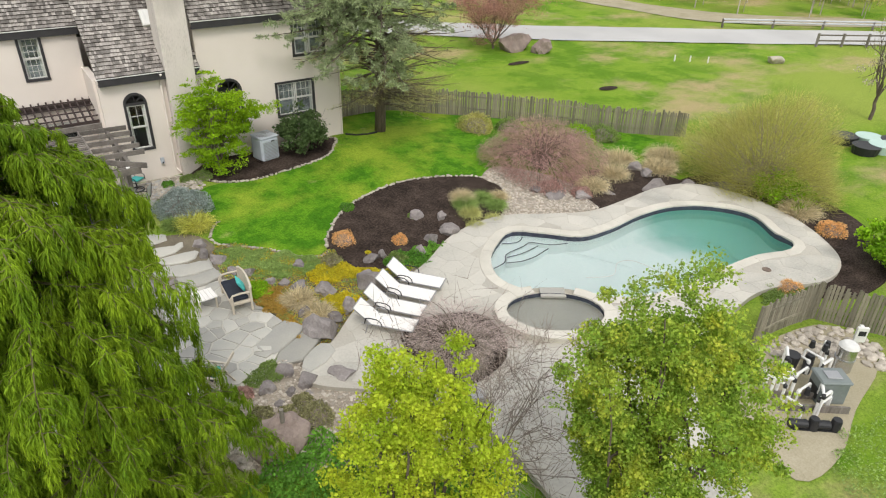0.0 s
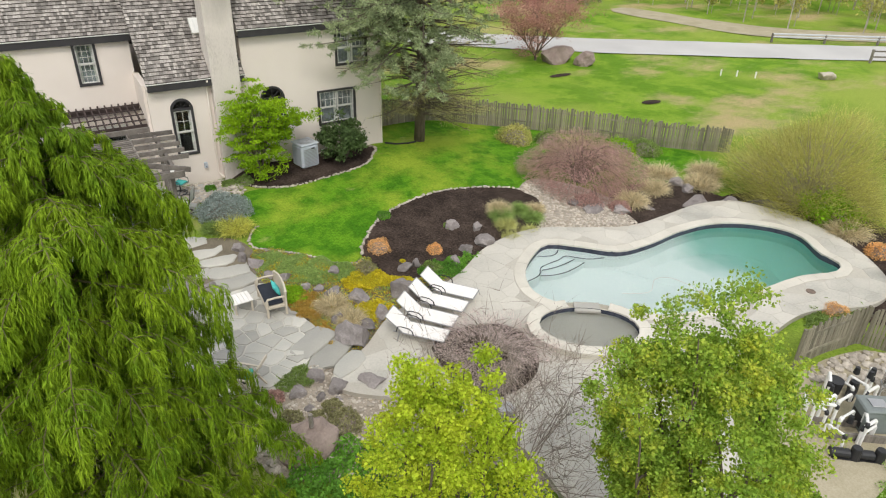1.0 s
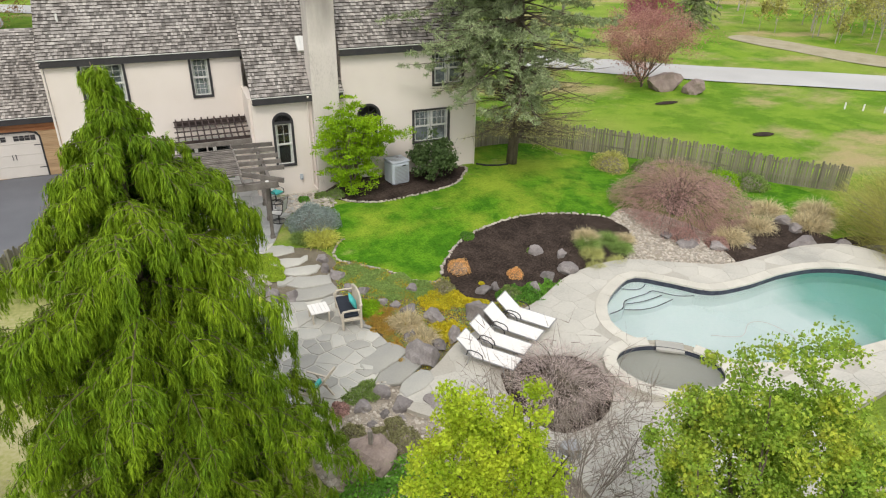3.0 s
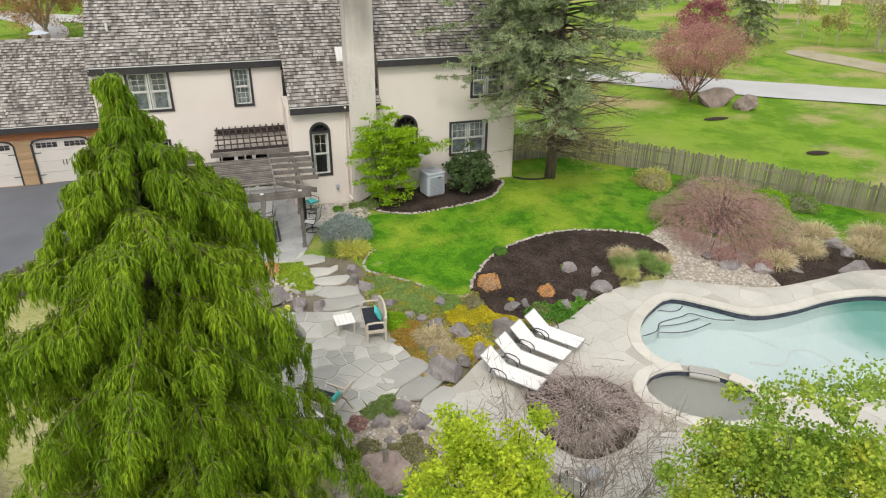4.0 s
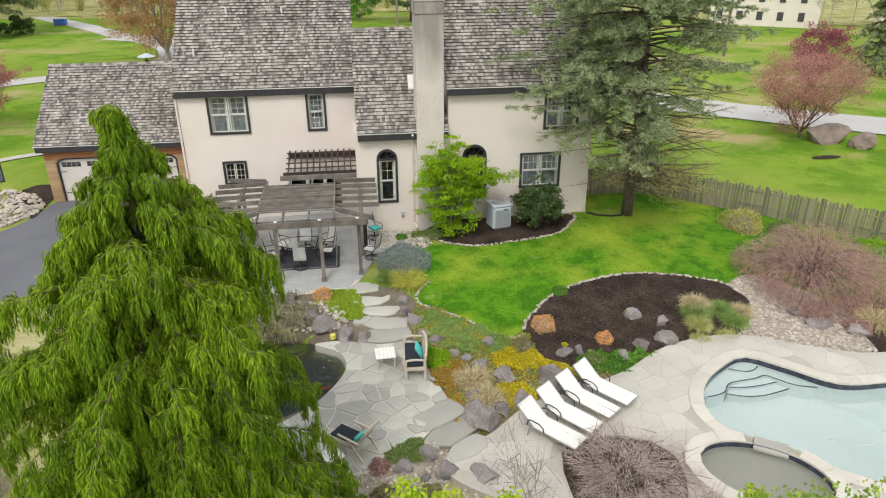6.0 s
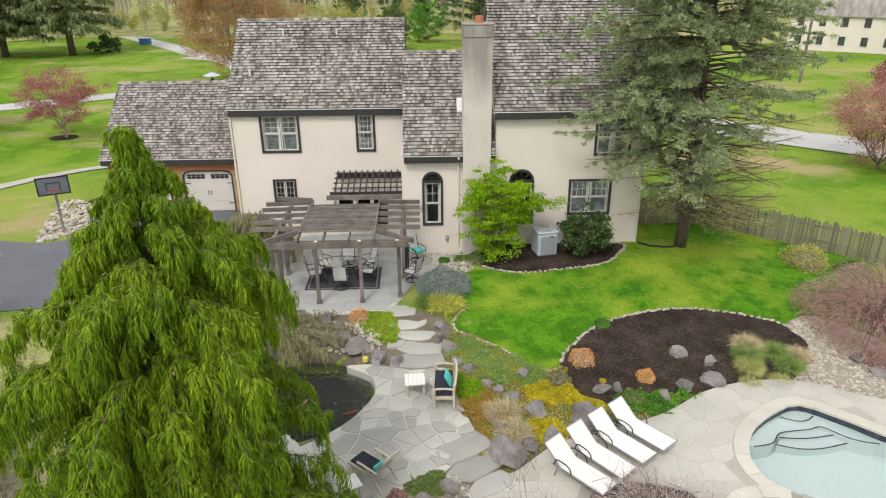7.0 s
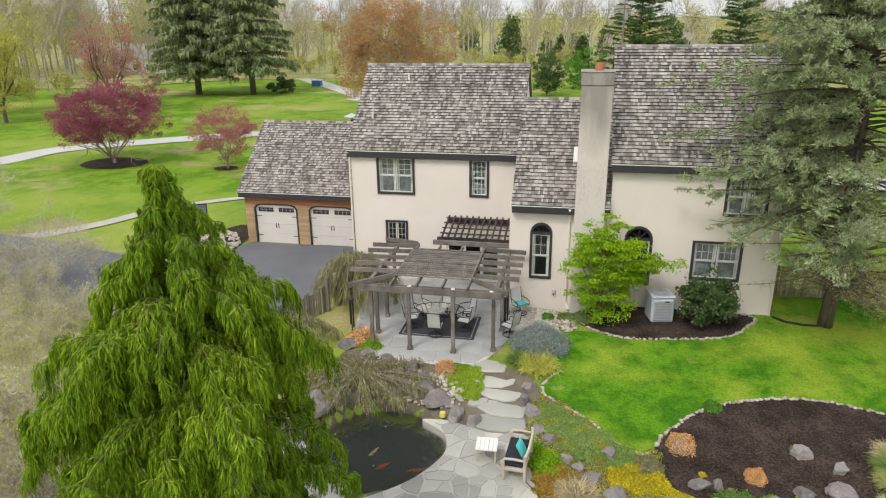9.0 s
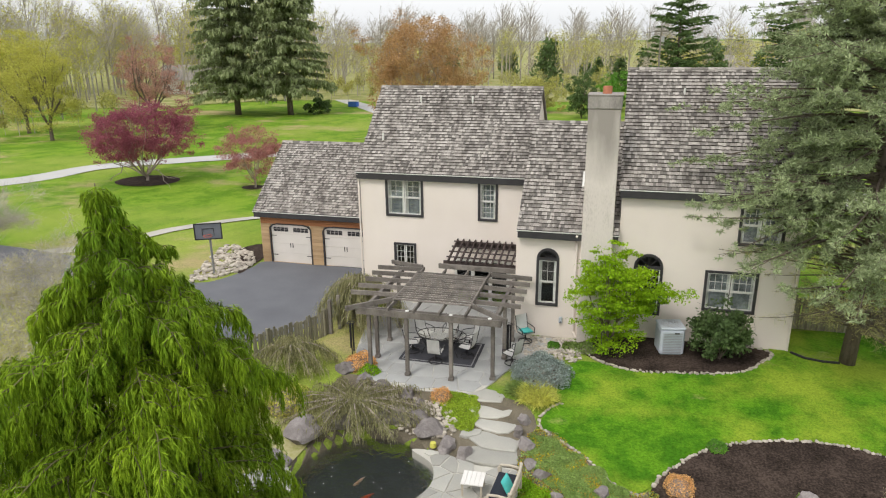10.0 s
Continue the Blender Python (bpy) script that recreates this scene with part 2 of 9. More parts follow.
L_SPRUCE = leaf_mat("spruce_needles", (0.43, 0.49, 0.27), (0.235, 0.295, 0.145))
L_SPRUCEY = leaf_mat("thin_spruce_needles", (0.58, 0.54, 0.22), (0.40, 0.375, 0.15))
L_FORS = leaf_mat("forsythia_buds", (0.68, 0.66, 0.15), (0.46, 0.48, 0.10))
L_CREEP = leaf_mat("pale_green_creeper", (0.36, 0.48, 0.15), (0.22, 0.33, 0.085))
L_LIME = leaf_mat("lime_leaves", (0.33, 0.54, 0.02), (0.17, 0.35, 0.015))
L_MOSS = leaf_mat("bright_moss", (0.40, 0.52, 0.05), (0.24, 0.38, 0.03))
L_DARKG = leaf_mat("dark_evergreen_leaves", (0.15, 0.22, 0.075), (0.07, 0.115, 0.04))
L_FARSPR = leaf_mat("far_spruce_needles", (0.33, 0.37, 0.18), (0.18, 0.22, 0.10))
L_RED = leaf_mat("red_maple_leaves", (0.40, 0.125, 0.17), (0.24, 0.06, 0.095))
L_PINK = leaf_mat("budding_red_leaves", (0.52, 0.29, 0.24), (0.38, 0.19, 0.155))
L_PINKR = leaf_mat("opening_red_leaves", (0.50, 0.22, 0.21), (0.34, 0.13, 0.13))
L_BROWN = leaf_mat("budding_brown_leaves", (0.52, 0.32, 0.15), (0.36, 0.215, 0.10))
L_YELG = leaf_mat("yellow_green_leaves", (0.60, 0.56, 0.13), (0.40, 0.40, 0.085))
L_OLIVE = leaf_mat("olive_buds", (0.56, 0.53, 0.17), (0.38, 0.37, 0.11))
L_GREY = leaf_mat("grey_buds", (0.56, 0.50, 0.39), (0.40, 0.35, 0.27))
L_PURP = leaf_mat("dusty_red_twigs", (0.60, 0.395, 0.345), (0.40, 0.245, 0.215))
# grey bark paled by distance haze in its colour; nearer shrubs share it
M_FARBARK = mat("hazed_pale_bark", (0.50, 0.46, 0.41), (0.36, 0.33, 0.29), scale=0.3, fine=2, bump=0)
L_TWIGP = leaf_mat("pinkish_twigs", (0.66, 0.55, 0.51), (0.48, 0.39, 0.36))
L_STRAW = leaf_mat("straw_grass", (0.74, 0.64, 0.42), (0.52, 0.44, 0.26))
L_SEDGE = leaf_mat("yellow_sedge", (0.62, 0.62, 0.26), (0.42, 0.43, 0.15))
L_ORANGE = leaf_mat("orange_foliage", (0.90, 0.57, 0.26), (0.70, 0.40, 0.15))
L_YELLOW = leaf_mat("yellow_creeper", (0.72, 0.58, 0.03), (0.45, 0.42, 0.03))
L_RUST = leaf_mat("rust_creeper", (0.56, 0.33, 0.07), (0.40, 0.28, 0.06))
L_GREEN = leaf_mat("groundcover_green", (0.27, 0.36, 0.10), (0.15, 0.23, 0.055))
L_BLUE = leaf_mat("blue_spruce_needles", (0.40, 0.46, 0.42), (0.26, 0.31, 0.285))
L_WEEP = leaf_mat("weeping_larch_needles", (0.40, 0.385, 0.20), (0.22, 0.21, 0.10))
L_FRESH = leaf_mat("fresh_green_leaves", (0.20, 0.42, 0.05), (0.085, 0.22, 0.03))


# ---- geometry helpers ----
rng = np.random.default_rng(7)


def link(name, me, material, parent=None, label=""):
    if material:
        me.materials.append(material)
    ob = new(name, me)
    if parent:
        ob.parent = parent
    if label:
        ob["label"] = label
    return ob


def part(name, bm, material, parent=None, label="", smooth=False):
    """Links a bmesh as one mesh object under a thing or a part."""
    me = bpy.data.meshes.new(name)
    bm.to_mesh(me)
    bm.free()
    if smooth:
        me.polygons.foreach_set("use_smooth", [True] * len(me.polygons))
    return link(name, me, material, parent, label)


def raw(name, verts, faces, material, parent=None, label="", smooth=False):
    me = bpy.data.meshes.new(name)
    me.from_pydata([tuple(v) for v in verts], [], [tuple(f) for f in faces])
    if smooth:
        me.polygons.foreach_set("use_smooth", [True] * len(me.polygons))
    return link(name, me, material, parent, label)


def quads(name, arr, material, parent=None, label=""):
    """arr: n x k x 3 corners of n separate faces of k corners."""
    arr = np.asarray(arr, dtype=np.float32)
    n, k = arr.shape[:2]
    me = bpy.data.meshes.new(name)
    me.vertices.add(n * k)
    me.vertices.foreach_set("co", arr.ravel())
    me.loops.add(n * k)
    me.loops.foreach_set("vertex_index", np.arange(n * k, dtype=np.int32))
    me.polygons.add(n)
    me.polygons.foreach_set("loop_start", np.arange(0, n * k, k, dtype=np.int32))
    me.update(calc_edges=True)
    return link(name, me, material, parent, label)


def empty(name, at, label, category, group="", kind=""):
    ob = new(name)
    ob.location = at
    ob.empty_display_size = 0.3
    return tagged(ob, label, category, group, kind)


def box(bm, x0, x1, y0, y1, z0, z1, bevel=0.0, m=None):
    v = [bm.verts.new(p) for p in ((x0, y0, z0), (x1, y0, z0), (x1, y1, z0), (x0, y1, z0), (x0, y0, z1), (x1, y0, z1), (x1, y1, z1), (x0, y1, z1))]
    fs = [bm.faces.new([v[i] for i in q]) for q in ((3, 2, 1, 0), (4, 5, 6, 7), (0, 1, 5, 4), (1, 2, 6, 5), (2, 3, 7, 6), (3, 0, 4, 7))]
    if bevel:
        es = list({e for f in fs for e in f.edges})
        r = bmesh.ops.bevel(bm, geom=es, offset=bevel, segments=1, affect="EDGES")
        v = list({w for f in r["faces"] for w in f.verts} | {w for w in v if w.is_valid})
    if m is not None:
        bmesh.ops.transform(bm, matrix=m, verts=[w for w in v if w.is_valid])
    return bm


def boxm(*a, **k):
    return box(bmesh.new(), *a, **k)


def tube(bm, pts, r0, r1=None, seg=8, cap=True):
    """A tapered tube along points."""
    r1 = r0 if r1 is None else r1
    pts = [Vector(p) for p in pts]
    rings = []
    side = None
    for i, p in enumerate(pts):
        d = (pts[min(i + 1, len(pts) - 1)] - pts[max(i - 1, 0)]).normalized()
        if side is None:
            side = d.orthogonal().normalized()
        side = (side - d * side.dot(d)).normalized()
        up = d.cross(side)
        r = r0 + (r1 - r0) * i / max(1, len(pts) - 1)
        rings.append([bm.verts.new(p + (side * math.cos(a) + up * math.sin(a)) * r) for a in (2 * math.pi * k / seg for k in range(seg))])
    for a, b in zip(rings, rings[1:]):
        for k in range(seg):
            bm.faces.new((a[k], a[(k + 1) % seg], b[(k + 1) % seg], b[k]))
    if cap:
        bm.faces.new(rings[0][::-1])
        bm.faces.new(rings[-1])
    return bm


def beam(bm, a, b, w, h):
    """A square timber from a to b: w across, h upright."""
    a, b = Vector(a), Vector(b)
    d = (b - a).normalized()
    s = d.cross(Vector((0, 0, 1)))
    s = Vector((1, 0, 0)) if s.length < 1e-3 else s.normalized()
    u = s.cross(d)
    vs = [bm.verts.new(p + s * i * w / 2 + u * j * h / 2) for p in (a, b) for i, j in ((-1, -1), (1, -1), (1, 1), (-1, 1))]
    for q in ((3, 2, 1, 0), (4, 5, 6, 7), (0, 1, 5, 4), (1, 2, 6, 5), (2, 3, 7, 6), (3, 0, 4, 7)):
        bm.faces.new([vs[i] for i in q])
    return bm


def smooth_loop(ctrl, per=6, closed=True):
    """Catmull-Rom through control points."""
    c = np.array(ctrl, float)
    n = len(c)
    out = []
    for i in range(n if closed else n - 1):
        p = [c[(i + k) % n] if closed else c[min(max(i + k, 0), n - 1)] for k in (-1, 0, 1, 2)]
        for s in np.arange(per) / per:
            out.append(0.5 * (2 * p[1] + (p[2] - p[0]) * s + (2 * p[0] - 5 * p[1] + 4 * p[2] - p[3]) * s * s + (3 * p[1] - p[0] - 3 * p[2] + p[3]) * s ** 3))
    if not closed:
        out.append(c[-1])
    return np.array(out)


def sdist(px, py, poly):
    """Distance of points to a closed outline, negative inside."""
    px, py = np.asarray(px, float), np.asarray(py, float)
    best = np.full(px.shape, 1e9)
    inside = np.zeros(px.shape, bool)
    a = np.asarray(poly, float)
    b = np.roll(a, -1, 0)
    for (x0, y0), (x1, y1) in zip(a, b):
        dx, dy = x1 - x0, y1 - y0
        s = np.clip(((px - x0) * dx + (py - y0) * dy) / (dx * dx + dy * dy + 1e-12), 0, 1)
        best = np.minimum(best, np.hypot(px - x0 - s * dx, py - y0 - s * dy))
        cross = ((y0 > py) != (y1 > py)) & (px < dx * (py - y0) / (dy + 1e-12 * (dy == 0)) + x0)
        inside ^= cross
    return np.where(inside, -best, best)


def ss(a, b, x):
    s = np.clip((np.asarray(x, float) - a) / (b - a), 0, 1)
    return s * s * (3 - 2 * s)


# ---- the plan: outlines of the ground ----
POOL = smooth_loop([(16.95, -15.5), (17.5, -14.5), (18.5, -13.7), (19.5, -13.3), (20.5, -14.1), (21.5, -15.05), (23.0, -15.2), (24.9, -15.02), (26.7, -15.2), (28.2, -16.1),
                    (28.95, -17.5), (28.3, -18.95), (28.25, -19.75), (27.5, -20.1), (26.0, -19.65), (24.0, -19.55), (22.0, -19.55), (20.2, -19.2), (18.9, -18.3), (17.6, -17.1), (17.0, -16.4)])
DECK = smooth_loop([(9.2, -16.6), (10.6, -15.8), (12.0, -14.7), (13.9, -14.1), (15.4, -13.5), (17.0, -12.5), (18.6, -12.05), (20.1, -12.1), (21.6, -12.9), (23.4, -13.7), (25.5, -13.7),
                    (27.6, -13.6), (29.4, -14.2), (30.3, -16.1), (30.3, -18.0), (29.6, -20.0), (28.3, -21.6), (26.5, -22.0), (24.2, -21.2), (22.0, -21.4), (19.5, -22.0), (17.3, -23.8),
                    (15.6, -26.6), (13.2, -26.4), (12.2, -24.2), (12.3, -22.2), (12.2, -20.8), (11.6, -19.4), (10.6, -18.4), (9.4, -17.4)])
SPA_C, SPA_ROT, SPA_A, SPA_B = Vector((17.0, -18.48)), radians(-33), 1.95, 1.42
MULCH = smooth_loop([(12.75, -10.9), (14.1, -9.2), (15.7, -8.4), (17.5, -8.0), (19.4, -8.2), (21.2, -9.0), (21.5, -10.2), (20.6, -11.6), (19.6, -12.3), (17.6, -12.5), (15.7, -13.2), (14.0, -13.3), (12.9, -12.2)])
GRAVELBED = smooth_loop([(21.3, -9.0), (22.6, -8.4), (24.0, -9.4), (24.8, -11.2), (24.4, -12.4), (23.8, -13.8), (21.5, -13.0), (19.8, -12.2), (20.7, -11.4), (21.5, -10.2)])
MULCH2 = smooth_loop([(24.6, -11.2), (26.0, -10.4), (28.4, -10.6), (29.6, -12.0), (29.6, -14.2), (26.5, -13.8), (24.0, -13.8), (24.2, -12.5)])
MULCH3 = smooth_loop([(29.2, -13.4), (32.0, -13.6), (33.5, -16.5), (32.5, -20.0), (30.0, -22.6), (27.5, -23.2), (25.6, -22.6), (26.5, -21.9), (28.3, -21.6), (29.6, -20.0), (30.3, -18.0), (30.3, -16.1)])
ROCKERY = smooth_loop([(8.9, -10.2), (9.5, -9.1), (10.8, -10.1), (11.9, -11.3), (12.8, -11.2), (13.0, -12.6), (14.6, -13.4), (15.6, -13.4), (14.0, -14.3), (12.2, -15.0), (10.9, -16.2), (10.0, -16.2), (9.7, -14.6), (9.4, -12.8), (9.0, -11.4)])
HOUSEBED = smooth_loop([(10.3, -2.6), (10.4, -4.3), (12.0, -5.15), (14.1, -5.0), (15.7, -4.65), (16.5, -3.9), (16.7, -2.6)])
UPPER = smooth_loop([(1.6, -0.1), (1.5, -4.4), (2.6, -7.2), (4.3, -7.9), (6.3, -7.8), (7.2, -7.3), (7.9, -5.5), (8.7, -4.2), (9.9, -3.2), (9.9, -2.5), (7.7, -2.4), (7.6, -0.1)], 3)
STONE = smooth_loop([(5.3, -14.4), (6.1, -13.6), (6.7, -12.4), (6.5, -11.4), (5.7, -10.8), (6.6, -10.75), (7.8, -11.1), (9.0, -11.1), (9.2, -12.5), (9.5, -13.7), (9.6, -14.6), (8.9, -15.7), (7.9, -16.6), (6.8, -17.0), (5.2, -16.4), (4.4, -15.2)])
POND = smooth_loop([(2.6, -12.4), (3.0, -11.1), (3.9, -10.3), (5.1, -10.2), (6.2, -10.8), (6.6, -11.6), (6.5, -12.5), (5.9, -13.4), (4.6, -14.2), (3.2, -13.8)])
SANDGARDEN = smooth_loop([(6.8, -17.0), (8.0, -16.6), (9.2, -15.9), (10.2, -17.4), (11.0, -18.7), (12.2, -20.2), (12.9, -22.5), (11.0, -22.0), (8.5, -20.4), (6.6, -19.0)])
DRIVE = smooth_loop([(-7.5, 4.1), (-4.5, 4.15), (-0.1, 4.15), (-0.2, 1.0), (-0.6, -2.0), (-2.6, -5.2), (-5.5, -6.4), (-9.5, -6.6), (-14.0, -5.0), (-22.0, -2.6), (-30.0, -1.0), (-30.0, 3.2), (-20.0, 2.6), (-12.0, 0.6), (-9.2, 0.2), (-8.2, 1.4), (-7.8, 3.0)])


def sheet_h(x, y):
    """Height of the bare ground."""
    x, y = np.asarray(x, float), np.asarray(y, float)
    h = -0.47 - 0.105 * np.clip(-y - 4.2, 0, 8.0)
    h = h + ss(2.0, -2.0, x) * (-1.0 - h) * ss(12, 4, np.abs(y + 1))
    h = h + ss(17, 33, x) * (-1.75 - h) * ss(-40, -8, y)
    h = h + ss(5, 22, y) * (-1.75 - h)
    h = h + ss(-8, -24, x) * (-1.75 - h)
    h = h + ss(-15, -21, y) * ss(0, 9, x) * (-1.42 - h) * 0.9
    for poly, z, fall in ((UPPER, -0.84, 0.8), (STONE, -1.24, 0.7), (DRIVE, -1.02, 1.2), (DECK, -1.50, 0.45)):
        w = ss(fall, 0.0, sdist(x, y, poly))
        h = h + w * (z - h)
    w = ss(0.75, 0.35, sdist(x, y, POOL))
    h = h + w * (-3.4 - h)
    w = ss(0.25, -0.3, sdist(x, y, POND))
    h = h + w * (-2.1 - h)
    return h + 0.02 * np.sin(x * 0.9 + 1.3 * np.sin(y * 0.7)) * ss(3, 6, np.hypot(x - 6, y + 5))


def ground_z(x, y):
    """Height of the finished ground sheet, from its own grid."""
    i = min(max(int(np.searchsorted(gx_, x)) - 1, 0), nx - 2)
    j = min(max(int(np.searchsorted(gy_, y)) - 1, 0), ny - 2)
    u, v = (x - gx_[i]) / (gx_[i + 1] - gx_[i]), (y - gy_[j]) / (gy_[j + 1] - gy_[j])
    return float((GZ[j, i] * (1 - u) + GZ[j, i + 1] * u) * (1 - v) + (GZ[j + 1, i] * (1 - u) + GZ[j + 1, i + 1] * u) * v)


def drape(name, poly, off, cell, material, holes=(), flat=None, skirt=0.0, parent=None):
    """A sheet inside an outline that lies off above the ground (or flat), with an edge that reaches down by skirt."""
    from mathutils import geometry
    poly = np.asarray(poly)
    loops = [poly] + [np.asarray(q) for q in holes]
    pts, edges = [], []
    for q in loops:
        b = len(pts)
        pts += [Vector(p) for p in q]
        edges += [(b + i, b + (i + 1) % len(q)) for i in range(len(q))]
    gx, gy = np.meshgrid(np.arange(poly[:, 0].min(), poly[:, 0].max(), cell), np.arange(poly[:, 1].min(), poly[:, 1].max(), cell))
    gx, gy = gx.ravel(), gy.ravel()
    keep = sdist(gx, gy, poly) < -cell * 0.4
    for q in holes:
        keep &= sdist(gx, gy, q) > cell * 0.4
    pts += [Vector(p) for p in zip(gx[keep], gy[keep])]
    vs, es, fs, *_ = geometry.delaunay_2d_cdt(pts, edges, [], 0, 1e-5)
    v = np.array([tuple(p) for p in vs])
    f = np.array([t for t in fs])
    c = v[f].mean(1)
    ok = sdist(c[:, 0], c[:, 1], poly) < 0
    for q in holes:
        ok &= sdist(c[:, 0], c[:, 1], q) > 0
    f = f[ok]
    z = np.full(len(v), flat) if flat is not None else sheet_h(v[:, 0], v[:, 1]) + off
    verts = [tuple(p) for p in np.c_[v, z]]
    faces = [tuple(int(i) for i in t) for t in f]
    if skirt:
        for q in loops:
            b = len(verts)
            zz = [flat if flat is not None else ground_z(*p) + off for p in q]
            verts += [(p[0], p[1], h) for p, h in zip(q, zz)] + [(p[0], p[1], h - skirt) for p, h in zip(q, zz)]
            n = len(q)
            faces += [(b + i, b + (i + 1) % n, b + n + (i + 1) % n, b + n + i) for i in range(n)]
    return raw(name, verts, faces, material, parent, smooth=False)


def axis_lines(lo, hi, step, far):
    mid = list(np.arange(lo, hi + 1e-6, step))
    out = [hi]
    s = step
    while out[-1] < far:
        s *= 1.25
        out.append(out[-1] + s)
    left = [lo]
    s = step
    while left[-1] > -far:
        s *= 1.25
        left.append(left[-1] - s)
    return np.array(left[:0:-1] + mid + out[1:])


# ---- ground ----
gx_, gy_ = axis_lines(-14, 38, 0.3, 2200), axis_lines(-30, 8, 0.3, 2200)
GX, GY = np.meshgrid(gx_, gy_)
GZ = sheet_h(GX, GY)
nx, ny = len(gx_), len(gy_)
idx = np.arange(nx * ny).reshape(ny, nx)
gf = np.stack([idx[:-1, :-1], idx[:-1, 1:], idx[1:, 1:], idx[1:, :-1]], -1).reshape(-1, 4)
ground = raw("ground", np.c_[GX.ravel(), GY.ravel(), GZ.ravel()], gf.tolist(), M_FIELD, smooth=True)
tagged(ground, "patchy spring grass meadow round the house", "ground", kind="structure")
lawn = drape("lawn", smooth_loop([(9.45, -9.1), (9.6, -7.5), (10.0, -5.3), (10.8, -4.9), (12.0, -5.15), (14.1, -5.0), (15.7, -4.65), (16.7, -3.6), (18.0, -0.6), (21.5, 0.2), (24.0, -0.9), (27.2, -2.2), (30.4, -4.7), (33.0, -7.6),
                                  (33.6, -11.0), (31.0, -12.2), (28.5, -10.7), (26.0, -10.4), (24.1, -9.4), (22.6, -8.5), (21.2, -8.95), (19.4, -8.15), (17.5, -7.95), (15.7, -8.35), (14.1, -9.15), (12.8, -10.8), (12.0, -11.3), (10.8, -10.1)]), 0.03, 0.6, M_GRASS)
tagged(lawn, "lush green mown lawn with a curved edge", "lawn", kind="structure")
for nm, poly, m, lab in (("mulch_bed", MULCH, M_MULCH, "dark brown mulch bed with a curved outline"), ("gravel_bed", GRAVELBED, M_GRAVEL, "pale pebble gravel bed beside the pool"),
                         ("mulch_bed", MULCH2, M_MULCH, "dark mulch bed behind the pool"), ("mulch_bed", MULCH3, M_MULCH, "dark mulch strip round the pool's far end"),
                         ("mulch_bed", HOUSEBED, M_MULCH, "black mulch bed along the house wall"), ("rockery", ROCKERY, M_SOIL, "sloping rock garden soil with creepers"),
                         ("gravel_garden", SANDGARDEN, M_GRAVEL, "pale gravel garden below the stone patio")):
    tagged(drape(nm, poly, 0.045, 0.35, m, skirt=0.08), lab, nm.replace("_", " "), kind="structure")
tagged(drape("brush_ground", smooth_loop([(-3.4, -7.4), (0.4, -8.6), (2.4, -9.6), (2.2, -12.8), (1.0, -14.6), (4.0, -16.0), (6.8, -17.4), (6.4, -19.4), (5.0, -24.0), (9.0, -27.0), (8.0, -36.0), (-16.0, -36.0), (-34.0, -22.0), (-33.0, -3.0), (-22.0, -4.0), (-13.0, -6.4), (-8.0, -7.6)], 5), 0.03, 1.4, M_BRUSH), "dry brushy bank with dead grass", "brush", kind="structure")
tagged(drape("woodland_floor", smooth_loop([(-320, 90), (-110, 82), (-60, 108), (-10, 112), (40, 105), (70, 84), (130, 60), (320, 60), (1100, 60), (1100, 1500), (0, 1700), (-1100, 1500), (-1100, 90)], 5), 0.1, 30.0, M_BRUSH), "brown leaf-littered woodland floor", "woodland floor", kind="structure")
tagged(drape("pond_bank", smooth_loop([(2.2, -7.4), (4.3, -7.9), (6.3, -7.85), (7.4, -7.6), (8.8, -8.0), (9.3, -9.3), (8.9, -11.0), (6.9, -10.9), (6.6, -11.5), (6.4, -12.6), (5.4, -14.0), (4.0, -15.8), (1.2, -14.4), (1.6, -11.8), (1.8, -9.6)], 4), 0.02, 0.25, M_SOIL, holes=(np.array([POND.mean(0) + (p - POND.mean(0)) * 0.75 for p in POND]),)), "stony soil bank round the pond", "bank", kind="structure")
tagged(drape("bare_soil", smooth_loop([(17.4, -26.4), (18.2, -24.4), (20.6, -23.0), (23.8, -23.2), (24.4, -24.4), (23.3, -25.4), (21.0, -25.95), (19.0, -26.6)], 4), 0.03, 0.6, M_DIRT), "bare trampled soil round the pool equipment", "soil", kind="structure")
tagged(drape("driveway", DRIVE, 0, 1.2, M_ASPHALT, flat=-0.97, skirt=0.06), "smooth dark grey asphalt driveway by the garage", "driveway", kind="structure")


def ribbon(name, ctrl, width, material, off, label, cat):
    c = smooth_loop(ctrl, 12, closed=False)
    d = np.gradient(c, axis=0)
    nrm = np.c_[-d[:, 1], d[:, 0]] / np.hypot(d[:, 0], d[:, 1])[:, None]
    cols = [c + nrm * width * s for s in (-0.5, -0.17, 0.17, 0.5)]
    v = np.concatenate([np.c_[q, sheet_h(q[:, 0], q[:, 1]) + off] for q in cols])
    n = len(c)
    f = [(k * n + i, (k + 1) * n + i, (k + 1) * n + i + 1, k * n + i + 1) for k in range(3) for i in range(n - 1)]
    return tagged(raw(name, v, f, material), label, cat, kind="structure")


ribbon("road", [(-26, 78), (8, 56), (29.6, 29.6), (40, 18.8), (56, 7.8), (73, -2.8), (110, -25.5), (190, -72)], 5.7, M_ROAD, 0.08, "pale grey two-lane country road", "road")
ribbon("lane", [(-62, 10), (-45.5, 21.5), (-41.8, 31.0), (-32, 38.6), (-24, 44), (-14, 52), (-16, 66), (-26, 80), (-38, 97), (-64, 130), (-100, 170)], 3.6, M_ROAD, 0.06, "pale asphalt lane curving through lawns", "road")
